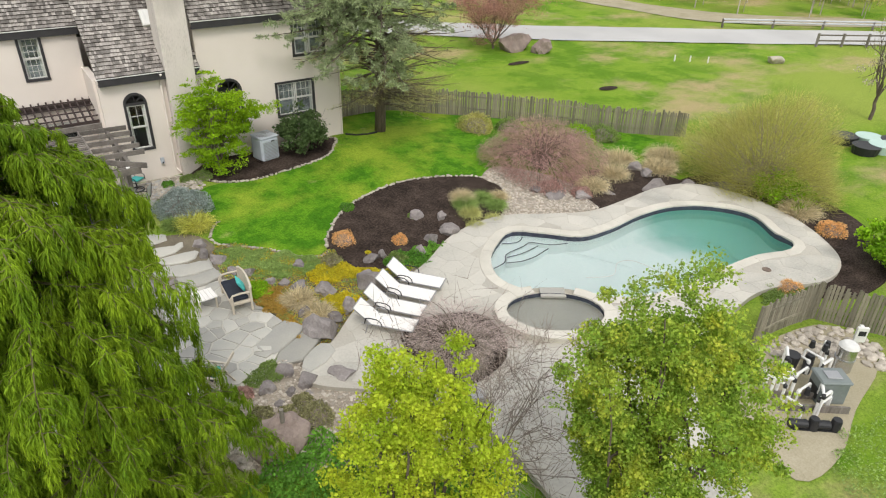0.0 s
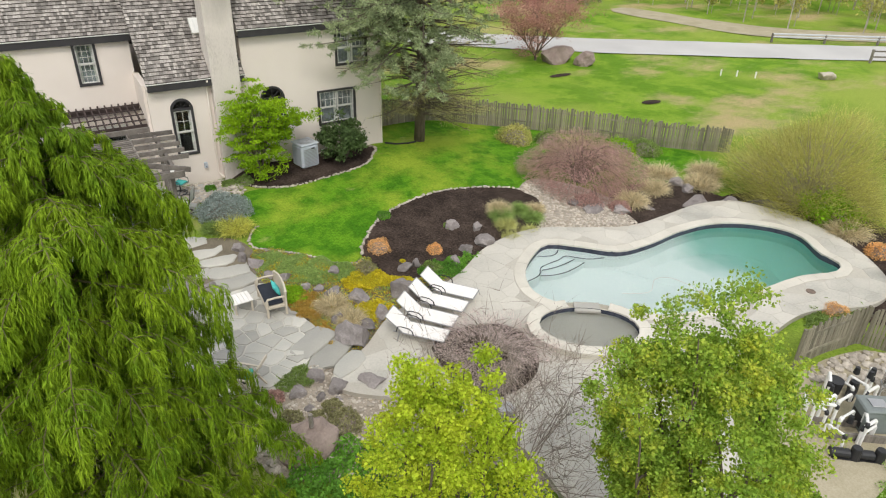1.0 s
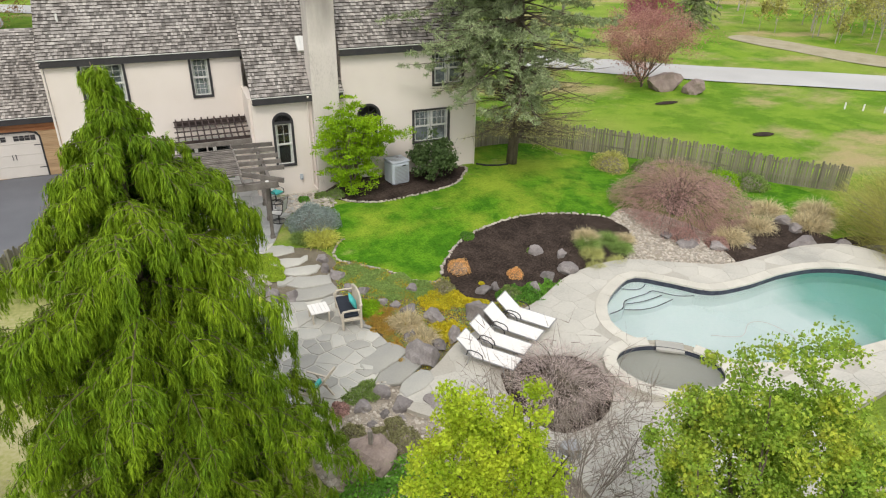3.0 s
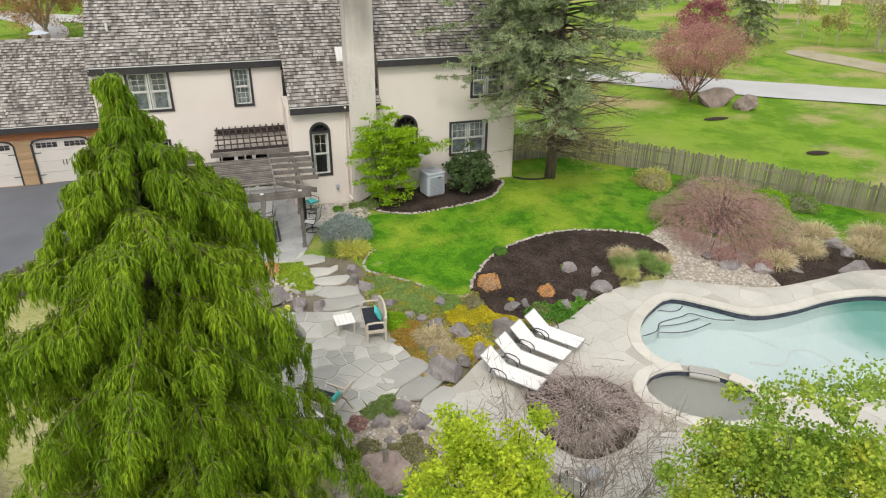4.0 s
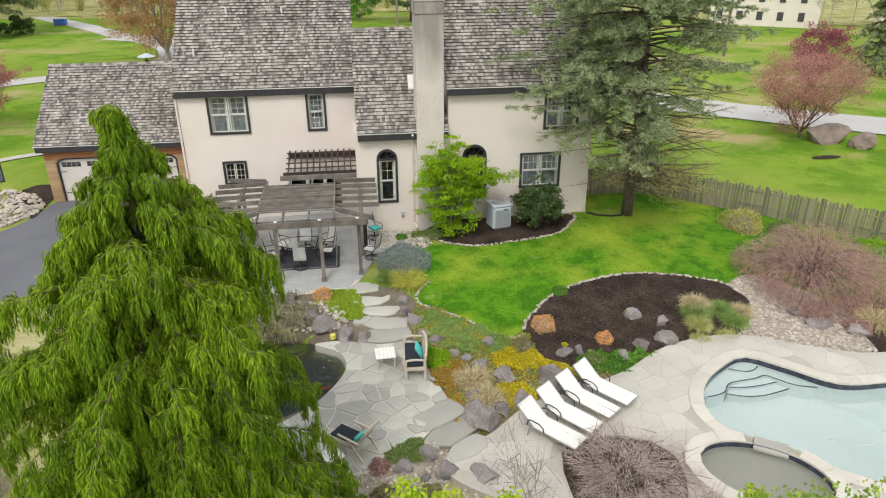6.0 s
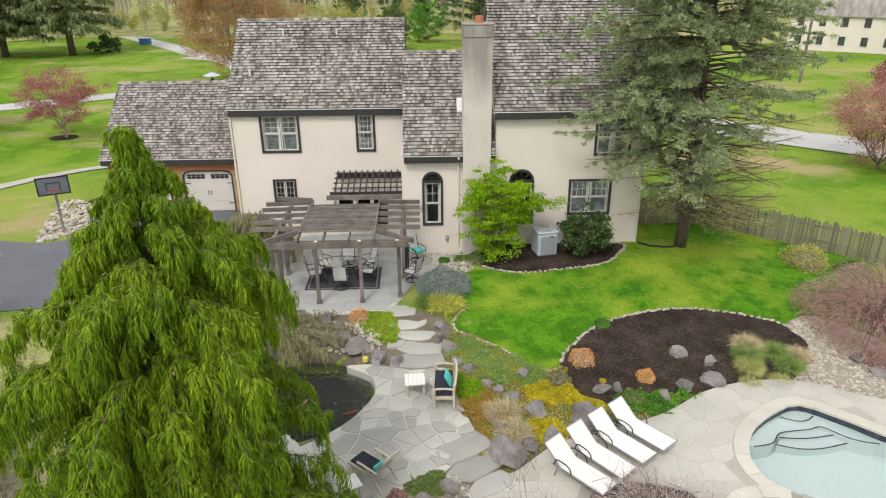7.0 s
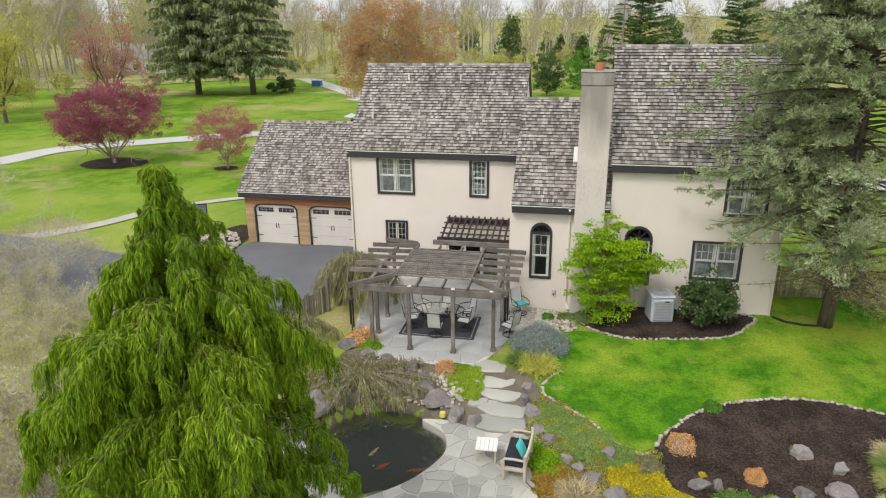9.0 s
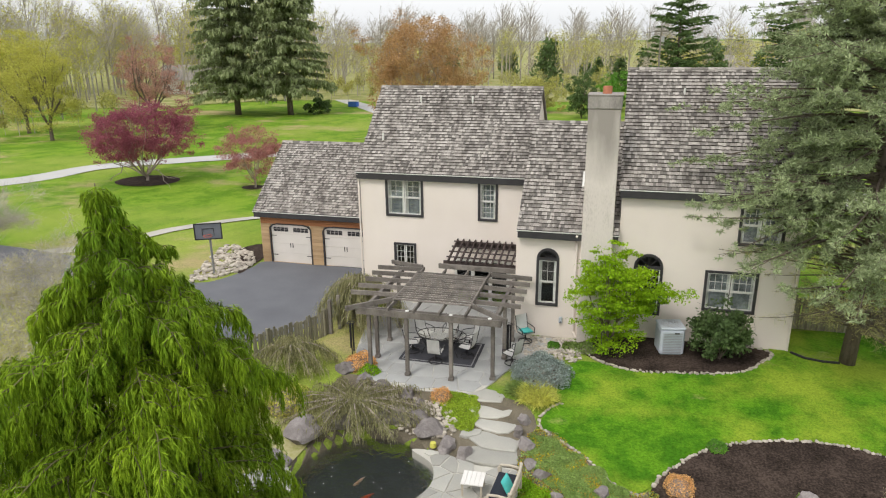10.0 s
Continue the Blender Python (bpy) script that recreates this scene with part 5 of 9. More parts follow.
def rock(name, x, y, rx, ry, rz, label="weathered grey garden boulder", seed=1, rot=0.0, material=None, z=None, flat=False, group="", cat="rock"):
    r = np.random.default_rng(seed)
    bm = bmesh.new()
    bmesh.ops.create_icosphere(bm, subdivisions=3, radius=1.0)
    planes = [(Vector(unit(r.normal(size=3))), r.uniform(0.48, 0.8)) for _ in range(12)]
    for v in bm.verts:
        p = v.co.copy()
        for nrm, d in planes:
            e = p.dot(nrm) - d
            if e > 0:
                p -= nrm * e * 0.97
        p += p.normalized() * 0.16 * noise.noise(p * 2.6 + Vector((seed * 3.1, 0, 0)))
        v.co = Vector((p.x * rx, p.y * ry, p.z * rz))
    ob = part(name, bm, material or M_ROCK, None, smooth=False)
    ob.location = (x, y, (ground_z(x, y) if z is None else z) + rz * 0.30)
    ob.rotation_euler[2] = rot
    return tagged(ob, label, cat, group)


def tassels(name, P, D, L, r, material, parent, nodes=7, fall=1.2):
    """Hanging ropes: each leaves P along D, bends downwards, and carries short feathery sprigs on either side."""
    n = len(P)
    p, d = P.astype(float), unit(D.astype(float))
    step = (L / nodes)[:, None]
    out = []
    for k in range(nodes):
        p = p + d * step
        d = unit(d + np.array([0, 0, -fall]) * (1.0 if k else 0.5) + r.normal(size=(n, 3)) * 0.10)
        for _ in range(2):
            e = unit(d + r.normal(size=(n, 3)) * 0.2)
            sd = unit(np.cross(e, np.array([0, 0, 1.0])) + r.normal(size=(n, 3)) * 0.3)
            ln = r.uniform(0.09, 0.17, (n, 1)) * (1.0 if k < nodes - 1 else 0.8)
            wd = r.uniform(0.0065, 0.011, (n, 1))
            q = p - d * step * r.random((n, 1))
            out.append(np.stack([q, q + e * ln * 0.45 + sd * wd, q + e * ln, q + e * ln * 0.45 - sd * wd], 1))
    return quads(name, np.concatenate(out), material, parent)


# the weeping cedar by the camera
def weeping_cedar(x, y, seed):
    """Tiers of limbs that rise, arch over and nod; side shoots and limbs carry curtains of hanging sprays."""
    r = np.random.default_rng(seed)
    base_z = -1.55
    ob = plant("weeping_cedar", (x, y, base_z), "tall weeping cedar with pendulous bright green sprays", "conifer")
    tr, bm = bmesh.new(), bmesh.new()
    P, D, S = [], [], []

    def tuft(at, direction, length, count):
        for _ in range(count):
            P.append(tuple(at + Vector(r.normal(size=3)) * 0.02))
            D.append(tuple(direction + Vector(r.normal(size=3)) * 0.2))
            S.append(length * r.uniform(0.6, 1.1))

    def curtain(pts, length, per_m, skip):
        m = len(pts) - 1
        lump = r.uniform(0, 6.28)
        for i in range(1, m + 1):
            if i / m <= skip:
                continue
            seg = pts[i] - pts[i - 1]
            along = seg.normalized()
            flat = Vector((along.x, along.y, 0))
            flat = flat.normalized() if flat.length > 0.15 else Vector((math.cos(lump), math.sin(lump), 0))
            across = Vector((-flat.y, flat.x, 0))
            for _ in range(max(1, int(per_m * seg.length + r.random()))):
                q = r.random()
                sd = 1 if r.random() < 0.5 else -1
                hem = 0.78 + 0.34 * math.sin(lump + 1.9 * (i + q)) + r.uniform(-0.22, 0.22)
                at, dr = pts[i - 1] + seg * q, across * sd * r.uniform(0.1, 0.75) + along * r.uniform(0.3, 1.0)
                tuft(at, dr, max(0.10, length * hem * (1.0 - 0.3 * (i / m) ** 3)), 2)
        for _ in range(3):
            a = r.uniform(0, 6.28)
            tuft(pts[-1], Vector((math.cos(a) * 0.3, math.sin(a) * 0.3, -1.0)), length * r.uniform(0.5, 0.95), 2)

    def arm(p, o, L, rise, nod, nodes=10, bend=0.22):
        """A limb of length L that leaves at rise degrees and ends nod degrees below the level."""
        turn = r.uniform(-bend, bend)
        pts = [p]
        for i in range(nodes):
            s = (i + 0.5) / nodes
            pitch = radians(rise * (1 - s) ** 0.8 - nod * s ** 2.6) + r.normal() * 0.05
            a = math.atan2(o.y, o.x) + turn * s * 2 + r.normal() * 0.05
            q = pts[-1] + Vector((math.cos(a) * math.cos(pitch), math.sin(a) * math.cos(pitch), math.sin(pitch))) * (L / nodes)
            q.z = max(q.z, 0.12)
            pts.append(q)
        tube(bm, pts, 0.006 + 0.008 * L, 0.004, 5, cap=False)
        return pts

    # leaders: offset, height, lowest limb, limbs, spread
    for lx, ly, height, low, n_br, wide in ((0.12, -0.05, 10.35, 0.7, 150, 1.0), (1.22, 0.1, 8.8, 6.6, 12, 0.5)):
        lead = [Vector((lx * min(1, 1.6 * k / 12) + 0.09 * math.sin(k * 0.8), ly + 0.06 * math.sin(1.3 * k), height * k / 12)) for k in range(13)]
        tube(tr, lead, 0.19 if wide == 1 else 0.07, 0.008, 9)
        for t in range(n_br):
            u = (t + r.random()) / n_br
            h = low + (height - 0.06 - low) * u ** 0.86
            k = 12 * h / height
            p = lead[min(11, int(k))].lerp(lead[min(12, int(k) + 1)], k - int(k))
            d = height - h
            reach = (wide * 3.45 * (1 - math.exp(-(d / 3.4) ** 1.3)) + 0.10) * (0.5 + 0.5 * min(1.0, d / 2.2))
            a = t * 2.39996 + r.uniform(-0.55, 0.55)
            L = reach * r.choice((r.uniform(0.6, 0.95), r.uniform(0.9, 1.28), r.uniform(0.95, 1.2))) * 1.14
            if math.cos(a - 3.4) > 0.6:
                L *= 0.88
            elif math.cos(a) > 0.4 and d > 3.5:
                L *= 0.86
            o = Vector((math.cos(a), math.sin(a), 0))
            top = d < 1.6
            pts = arm(p, o, L, r.uniform(4, 34) if not top else r.uniform(10, 45), r.uniform(55, 100))
            hang = (0.28 + 0.12 * min(L, 3.0)) * (0.6 if top else 1.0) * r.uniform(0.8, 1.25)
            curtain(pts, hang, 26 if not top else 15, 0.15 if not top else 0.05)
            sd = 1
            for i in range(2, 10):
                for _ in range(1 if L < 1.0 else 2):
                    sd = -sd
                    if r.random() < 0.3:
                        continue
                    ang = math.atan2(o.y, o.x) + sd * r.uniform(0.45, 1.15)
                    ll = (0.16 + 0.30 * L * (1.05 - i / 10)) * r.uniform(0.6, 1.2)
                    if ll < 0.18:
                        continue
                    curtain(arm(pts[i].lerp(pts[i - 1], r.random()), Vector((math.cos(ang), math.sin(ang), 0)), ll, r.uniform(-10, 22), r.uniform(65, 100), 6), hang * r.uniform(0.7, 1.1), 21 if not top else 13, 0.05)
    part("trunk", tr, M_BARK, ob, smooth=True)
    tagged(part("branch_mass", bm, M_SHOOT, ob), kind="stuff")
    tassels("crown", np.array(P), np.array(D), np.array(S), r, L_CEDAR, ob)
    return ob


def spruce_tree(x, y, height, seed):
    """An old spruce by the house: needle tufts in clumps above, thin yellowing boughs that fan out below."""
    r = np.random.default_rng(seed)
    z = ground_z(x, y) - 0.03
    ob = plant("spruce", (x, y, z), "large grey-green spruce with thin yellowish lower branches", "conifer")
    tr = bmesh.new()
    tube(tr, [(0.06 * math.sin(k), 0.05 * math.cos(1.7 * k), height * k / 9) for k in range(10)], 0.27, 0.02, 10)
    part("trunk", tr, M_BARK, ob, smooth=True)
    bm = bmesh.new()
    tufts, thin = [], ([], [], [])

    def clear(p):
        wx, wy, wz = p.x + x, p.y + y, p.z + z
        return not (wx < 18.15 and wy > -2.95 and wz < 5.85 + 0.91 * (min(wy, 3.46 - wy) + 2.72))

    n = 480
    for t in range(n):
        h = 1.4 + (height - 1.8) * ((t + r.random()) / n) ** 1.05
        lean = t % 5 == 0 and 4.5 < h < 15
        f = h / height
        prof = 6.2 * max(0.02, 1 - f) ** 0.52 if f > 0.3 else 5.4
        a = r.uniform(0, 2 * math.pi) if not lean else radians(r.uniform(170, 235))
        o = Vector((math.cos(a), math.sin(a), 0))
        tan = Vector((-math.sin(a), math.cos(a), 0))
        left = o.x < 0.1
        L = (prof if not lean else 6.3 * min(1, (1 - f) * 2.2)) * r.uniform(0.55, 1.08)
        if h < 4:
            L *= r.uniform(0.6, 1.0)
        dense = h > (3.9 if left else 7.4) + r.normal() * 0.8
        bend = r.uniform(-0.2, 0.2)
        if dense:
            slope, curve = r.uniform(-0.02, 0.34), r.uniform(-0.40, -0.10)
        else:
            slope, curve = r.uniform(0.12, 0.42), r.uniform(-0.40, -0.16)
        nodes = 8
        pts = []
        for i in range(nodes + 1):
            s = i / nodes
            q = o * (L * s) + tan * (bend * L * s * s) + Vector((0, 0, h + L * (slope * s + curve * s * s + 0.12 * s ** 4)))
            q.z = max(q.z, 0.5)
            if not clear(q):
                if h < 6.3 or q.y + y > 3:
                    break
                wy = q.y + y
                q.z = 6.1 + 0.91 * (min(wy, 3.46 - wy) + 2.72) - z
            pts.append(q)
        if len(pts) < 4:
            continue
        m = len(pts) - 1
        tube(bm, pts, 0.012 + 0.009 * L, 0.005, 4, cap=False)
        rich = r.uniform(0.55, 1.0)
        for i in range(3 if dense else 3, m + 1):
            s = i / nodes
            for sg in (-1, 1):
                for _ in range(2):
                    if r.random() < (0.2 if dense else 0.3):
                        continue
                    ll = (L * 0.30 * (1.05 - s) + 0.25) * r.uniform(0.5, 1.15)
                    d = (o * r.uniform(0.5, 1.0) + tan * sg * r.uniform(0.4, 1.0) + Vector((0, 0, r.uniform(-0.35, 0.12) if dense else r.uniform(-0.1, 0.3)))).normalized()
                    b0 = pts[i - 1].lerp(pts[i], r.random())
                    e = b0 + d * ll + Vector((0, 0, -0.2 * ll))
                    if not clear(e):
                        continue
                    tube(bm, [b0, b0.lerp(e, 0.5) + Vector((0, 0, 0.04 * ll)), e], 0.007, 0.003, 3, cap=False)
                    if dense:
                        for q in np.arange(0.35, 1.05, 0.22 / max(ll, 0.25)):
                            if r.random() < rich:
                                tufts.append((*(b0.lerp(e, min(q, 1.0)) + Vector(r.normal(size=3)) * 0.05), r.uniform(0.10, 0.19)))
                    else:
                        for _ in range(int(ll * rich * 22) + 1):
                            thin[0].append(tuple(b0.lerp(e, r.random() ** 0.7) + Vector(r.normal(size=3)) * 0.03))
                            thin[1].append(tuple(d * r.uniform(0.4, 1.0) + Vector(r.normal(size=3)) * 0.5))
                            thin[2].append(r.uniform(0.12, 0.36))
    tagged(part("branch_mass", bm, M_BARK, ob), kind="stuff")
    T = np.array(tufts)
    per = 24
    c = np.repeat(T, per, 0)
    out = unit(r.normal(size=(len(c), 3)) + np.array([0, 0, 0.15]))
    pos = c[:, :3] + out * c[:, 3:] * r.uniform(0.35, 1.0, (len(c), 1)) * np.array([1.1, 1.1, 0.7])
    sd = unit(np.cross(out, r.normal(size=(len(c), 3))))
    ln, wd = r.uniform(0.05, 0.11, (len(c), 1)), 0.019
    quads("crown", np.stack([pos - out * ln, pos + sd * wd, pos + out * ln, pos - sd * wd], 1), L_SPRUCE, ob)
    quads("lower_crown", strands(np.array(thin[0]), np.array(thin[1]), np.array(thin[2])[:, None], 0.014, 2, r, sag=0.1), L_SPRUCEY, ob, "thin yellowish lower needles")
    return ob


def dome(name, x, y, height, radius, twig_m, leaf, label, cat="shrub", seed=1, stems=110, fine=9000, leaves=20000, size=0.06, weep=0.0, z=None, lump=0.10, flat=0.0, fine_len=0.5):
    """A rounded many-stemmed shrub: stems fan from the base to an uneven dome of fine twigs and buds."""
    r = np.random.default_rng(seed)
    z = ground_z(x, y) - 0.02 if z is None else z
    ob = plant(name, (x, y, z), label, cat)
    ph = r.uniform(0, 6.28, 6)

    def shell(u):
        k = 1 + lump * (np.sin(u[:, 0] * 5 + ph[0]) + np.sin(u[:, 1] * 6 + ph[1]) + np.sin(u[:, 2] * 7 + u[:, 0] * 4 + ph[2])) * 0.6
        return u * k[:, None] * np.array([radius, radius, height])

    def directions(n):
        u = unit(r.normal(size=(n, 3)) * np.array([1, 1, 0.9]))
        u[:, 2] = np.abs(u[:, 2]) * (1 - flat) + 0.03
        return unit(u)

    bm = bmesh.new()
    for tip in shell(directions(stems)) * r.uniform(0.75, 1.0, (stems, 1)):
        e = Vector(tip)
        b0 = Vector((r.normal() * 0.12, r.normal() * 0.12, 0))
        pts = []
        for s in np.linspace(0, 1, 7):
            q = b0.lerp(e, s)
            rise = e.z * (1 - (1 - s) ** (1.8 + 1.2 * weep)) if weep else e.z * s ** 0.8
            q.z = rise + weep * 0.35 * height * math.sin(math.pi * s) * (1 - e.z / height)
            q += Vector(r.normal(size=3)) * 0.04 * radius * s * (1 - s)
            pts.append(q)
        tube(bm, pts, 0.012 + 0.006 * height, 0.005, 4, cap=False)
    tagged(part("stem_mass", bm, M_TWIG if weep == 0 else M_BARK, ob), kind="stuff")
    u = directions(fine)
    p = shell(u) * (r.uniform(0.25, 1.0, (fine, 1)) ** 0.45) * 0.96
    out = u * np.array([1, 1, 0.7])
    d = unit(out + np.array([0, 0, 0.45 - 1.2 * weep]) + r.normal(size=(fine, 3)) * 0.45)
    tagged(quads("twig_mass", strands(p, d, r.uniform(0.4, 1.2, (fine, 1)) * fine_len, 0.011, 3, r, sag=0.05 + 0.5 * weep), twig_m, ob), kind="stuff")
    if leaves:
        u = directions(leaves)
        q = shell(u) * (r.uniform(0.2, 1.0, (leaves, 1)) ** 0.4) * 1.02 + r.normal(size=(leaves, 3)) * 0.06
        q[:, 2] = np.maximum(q[:, 2], 0.03)
        quads("crown", leaf_faces(q, size, r), leaf, ob)
    return ob


weeping_cedar(3.6, -19.4, 3)
broadleaf("maple_tree", 8.15, -24.4, 6.6, 1.5, L_MAPLEG, M_BARK, "young maple in bright yellow-green spring leaf", leaves=54000, size=0.06, seed=4, clump=0.14, first=0.18, cz=0.56, per_clump=190, lobes=24)
broadleaf("maple_tree", 12.1, -25.8, 7.3, 1.9, L_MAPLEG2, M_BARK, "maple with green and yellow spring leaves", leaves=105000, size=0.06, seed=9, clump=0.16, first=0.18, cz=0.56, per_clump=210, lobes=22)
spruce_tree(19.65, -2.8, 18.5, 5)
broadleaf("japanese_maple", 11.25, -3.85, 4.35, 1.75, L_JM, M_BARK, "lime-green japanese maple against the stucco wall", leaves=22000, size=0.085, seed=12, n_main=9, first=0.05, clump=0.22, cz=0.50, spread=0.9, squash=1.05, lobes=18, per_clump=120, tier=0.2,
          boughs=((1.55, 0.0, 2.35, 0.35, 14), (2.1, 0.0, 2.55, 0.28, 9), (1.2, -0.1, 1.9, 0.3, 8)))
broadleaf("rhododendron", 15.2, -3.75, 2.2, 1.45, L_DARKG, M_BARK, "dark evergreen rhododendron by the house corner", "shrub", leaves=6000, size=0.13, seed=13, n_main=8, first=0.02, clump=0.2, cz=0.5, lobes=7)
dome("laceleaf_maple", 24.6, -9.2, 2.4, 2.85, L_PURP, L_PURP, "weeping laceleaf maple with fine dusty pink twigs", "tree", seed=15, stems=90, fine=17000, leaves=9000, size=0.05, weep=0.8, lump=0.09, fine_len=0.40)
dome("forsythia", 32.5, -15.6, 4.2, 3.45, L_OLIVE, L_FORS, "huge rounded budding shrub, olive yellow-green", seed=16, stems=230, fine=21000, leaves=17000, size=0.05, lump=0.15, fine_len=0.85)
broadleaf("green_shrub", 31.6, -17.2, 1.5, 1.7, L_LIME, M_BARK, "low bright green shrub at the forsythia's foot", "shrub", leaves=5000, size=0.11, seed=31, n_main=8, first=0.02, clump=0.25, cz=0.4)
broadleaf("lime_shrub", 29.6, -23.2, 2.6, 1.9, L_LIME, M_BARK, "bright yellow-green leafy shrub by the fence", "shrub", leaves=7000, size=0.14, seed=17, n_main=9, first=0.02, clump=0.2, cz=0.45)
dome("bare_shrub", 13.6, -18.0, 0.95, 1.6, L_TWIGP, L_TWIGP, "bare weeping shrub with dense pinkish grey-brown twigs", seed=18, stems=60, fine=4200, leaves=0, weep=0.55, lump=0.28, fine_len=0.5, z=-1.37)
twiggy("bare_shrub", 11.5, -22.2, 4.5, 2.9, M_TWIGD, "tall bare shrub with grey-brown upright twigs", seed=19, n=22, levels=3, fine=1600, r0=0.032)
broadleaf("red_maple", -32, 25.4, 8.3, 5.9, L_RED, M_TWIG, "spreading red-leaved maple in a mulch ring", leaves=62000, size=0.105, seed=21, n_main=10, spread=1.9, first=0.06, clump=0.34, cz=0.58, squash=0.95, low=2.0, lobes=16)
broadleaf("red_maple", -20.3, 24.9, 5.6, 3.6, L_PINKR, M_TWIG, "small budding red maple beyond the garage", leaves=17000, size=0.10, seed=22, n_main=7, spread=1.0, first=0.15, clump=0.35, cz=0.66)
broadleaf("red_maple", 38.5, 12.2, 6.2, 4.6, L_PINK, M_BARK, "spreading maple with dull red spring buds", leaves=30000, size=0.09, seed=23, n_main=9, spread=1.2, first=0.08, clump=0.5, cz=0.66)
broadleaf("red_maple", 46.9, 23.4, 6.6, 2.5, L_RED, M_BARK, "dark red maple behind the budding one", leaves=16000, size=0.12, seed=24, first=0.2, clump=0.4)
broadleaf("brown_tree", -13, 53, 16.8, 9.0, L_BROWN, M_TWIG, "broad tree with rusty brown spring buds", leaves=80000, size=0.15, seed=25, n_main=10, spread=0.9, first=0.10, levels=4, clump=0.6, cz=0.52)
conifer("spruce", -55.5, 80, 33, 8.6, L_FARSPR, "tall dark spruce on the far lawn", seed=26, tiers=30, per=10, nodes=7, per_node=14, size=1.0, width=0.34, hang=0.8, first=0.10, taper=0.55, droop=0.15)
conifer("spruce", -46, 81.5, 32, 7.8, L_FARSPR, "tall dark spruce on the far lawn", seed=27, tiers=30, per=10, nodes=7, per_node=14, size=1.0, width=0.34, hang=0.8, first=0.12, taper=0.55, droop=0.15)
broadleaf("willow", -63.5, 46.5, 14.5, 5.6, L_YELG, M_BARK, "bright yellow-green budding tree on the far lawn", leaves=34000, size=0.14, seed=28, first=0.15, clump=0.5, cz=0.55)

# ---- stones laid as pieces ----
def cells(poly, spacing, jitter, seed, holes=(), rot=0.0, drop=0.0):
    """Irregular stones inside an outline: a list of small polygons."""
    r = np.random.default_rng(seed)
    poly = np.asarray(poly)
    lo, hi = poly.min(0) - spacing, poly.max(0) + spacing
    mid = (lo + hi) / 2
    span = max(hi - lo) * 0.75
    c, s = math.cos(rot), math.sin(rot)
    pts = []
    row = 0
    y = -span
    while y < span:
        x = -span + (spacing * 0.5 if row % 2 else 0)
        while x < span:
            px, py = x + r.uniform(-jitter, jitter) * spacing, y + r.uniform(-jitter, jitter) * spacing
            pts.append((mid[0] + px * c - py * s, mid[1] + px * s + py * c))
            x += spacing * r.uniform(0.75, 1.3)
        y += spacing * r.uniform(0.75, 1.15)
        row += 1
    P = np.array(pts)
    P = P[r.random(len(P)) >= drop]
    d = sdist(P[:, 0], P[:, 1], poly)
    keep = d < spacing * 0.9
    for h in holes:
        keep &= sdist(P[:, 0], P[:, 1], h) > -spacing * 0.9
    P = P[keep]
    out = []
    for i, p in enumerate(P):
        inside = sdist(p[:1], p[1:], poly)[0] < 0 and all(sdist(p[:1], p[1:], h)[0] > 0 for h in holes)
        if not inside:
            continue
        cell = [p + spacing * 1.6 * np.array(q) for q in ((-1, -1), (1, -1), (1, 1), (-1, 1))]
        near = np.argsort(((P - p) ** 2).sum(1))[1:22]
        for j in near:
            q = P[j]
            n = q - p
            m = (p + q) / 2
            new_ = []
            for a, b in zip(cell, cell[1:] + cell[:1]):
                da, db = (a - m) @ n, (b - m) @ n
                if da <= 0:
                    new_.append(a)
                if (da < 0) != (db < 0) and abs(da - db) > 1e-9:
                    new_.append(a + (b - a) * da / (da - db))
            cell = new_
            if len(cell) < 3:
                break
        if len(cell) >= 3:
            out.append(np.array(cell))
    return out


def inset(cell, gap, poly, holes):
    """Shrinks a stone by the joint and keeps it inside the outline."""
    c = cell.mean(0)
    fine = []
    for a, b in zip(cell, np.roll(cell, -1, 0)):
        fine += [a, (a + b) / 2] if np.hypot(*(b - a)) > 0.5 else [a]
    cell = np.array(fine)
    v = cell - c
    L = np.hypot(v[:, 0], v[:, 1])[:, None]
    q = c + v * np.maximum(0.2, 1 - gap / np.maximum(L, 0.05))
    for lim, sign in [(poly, 1)] + [(h, -1) for h in holes]:
        for _ in range(3):
            d = sign * sdist(q[:, 0], q[:, 1], lim) + 0.01
            bad = d > 0
            if not bad.any():
                break
            e = 0.01
            gx = (sdist(q[:, 0] + e, q[:, 1], lim) - sdist(q[:, 0] - e, q[:, 1], lim)) / (2 * e) * sign
            gy = (sdist(q[:, 0], q[:, 1] + e, lim) - sdist(q[:, 0], q[:, 1] - e, lim)) / (2 * e) * sign
            q = np.where(bad[:, None], q - np.c_[gx, gy] * d[:, None], q)
    return q


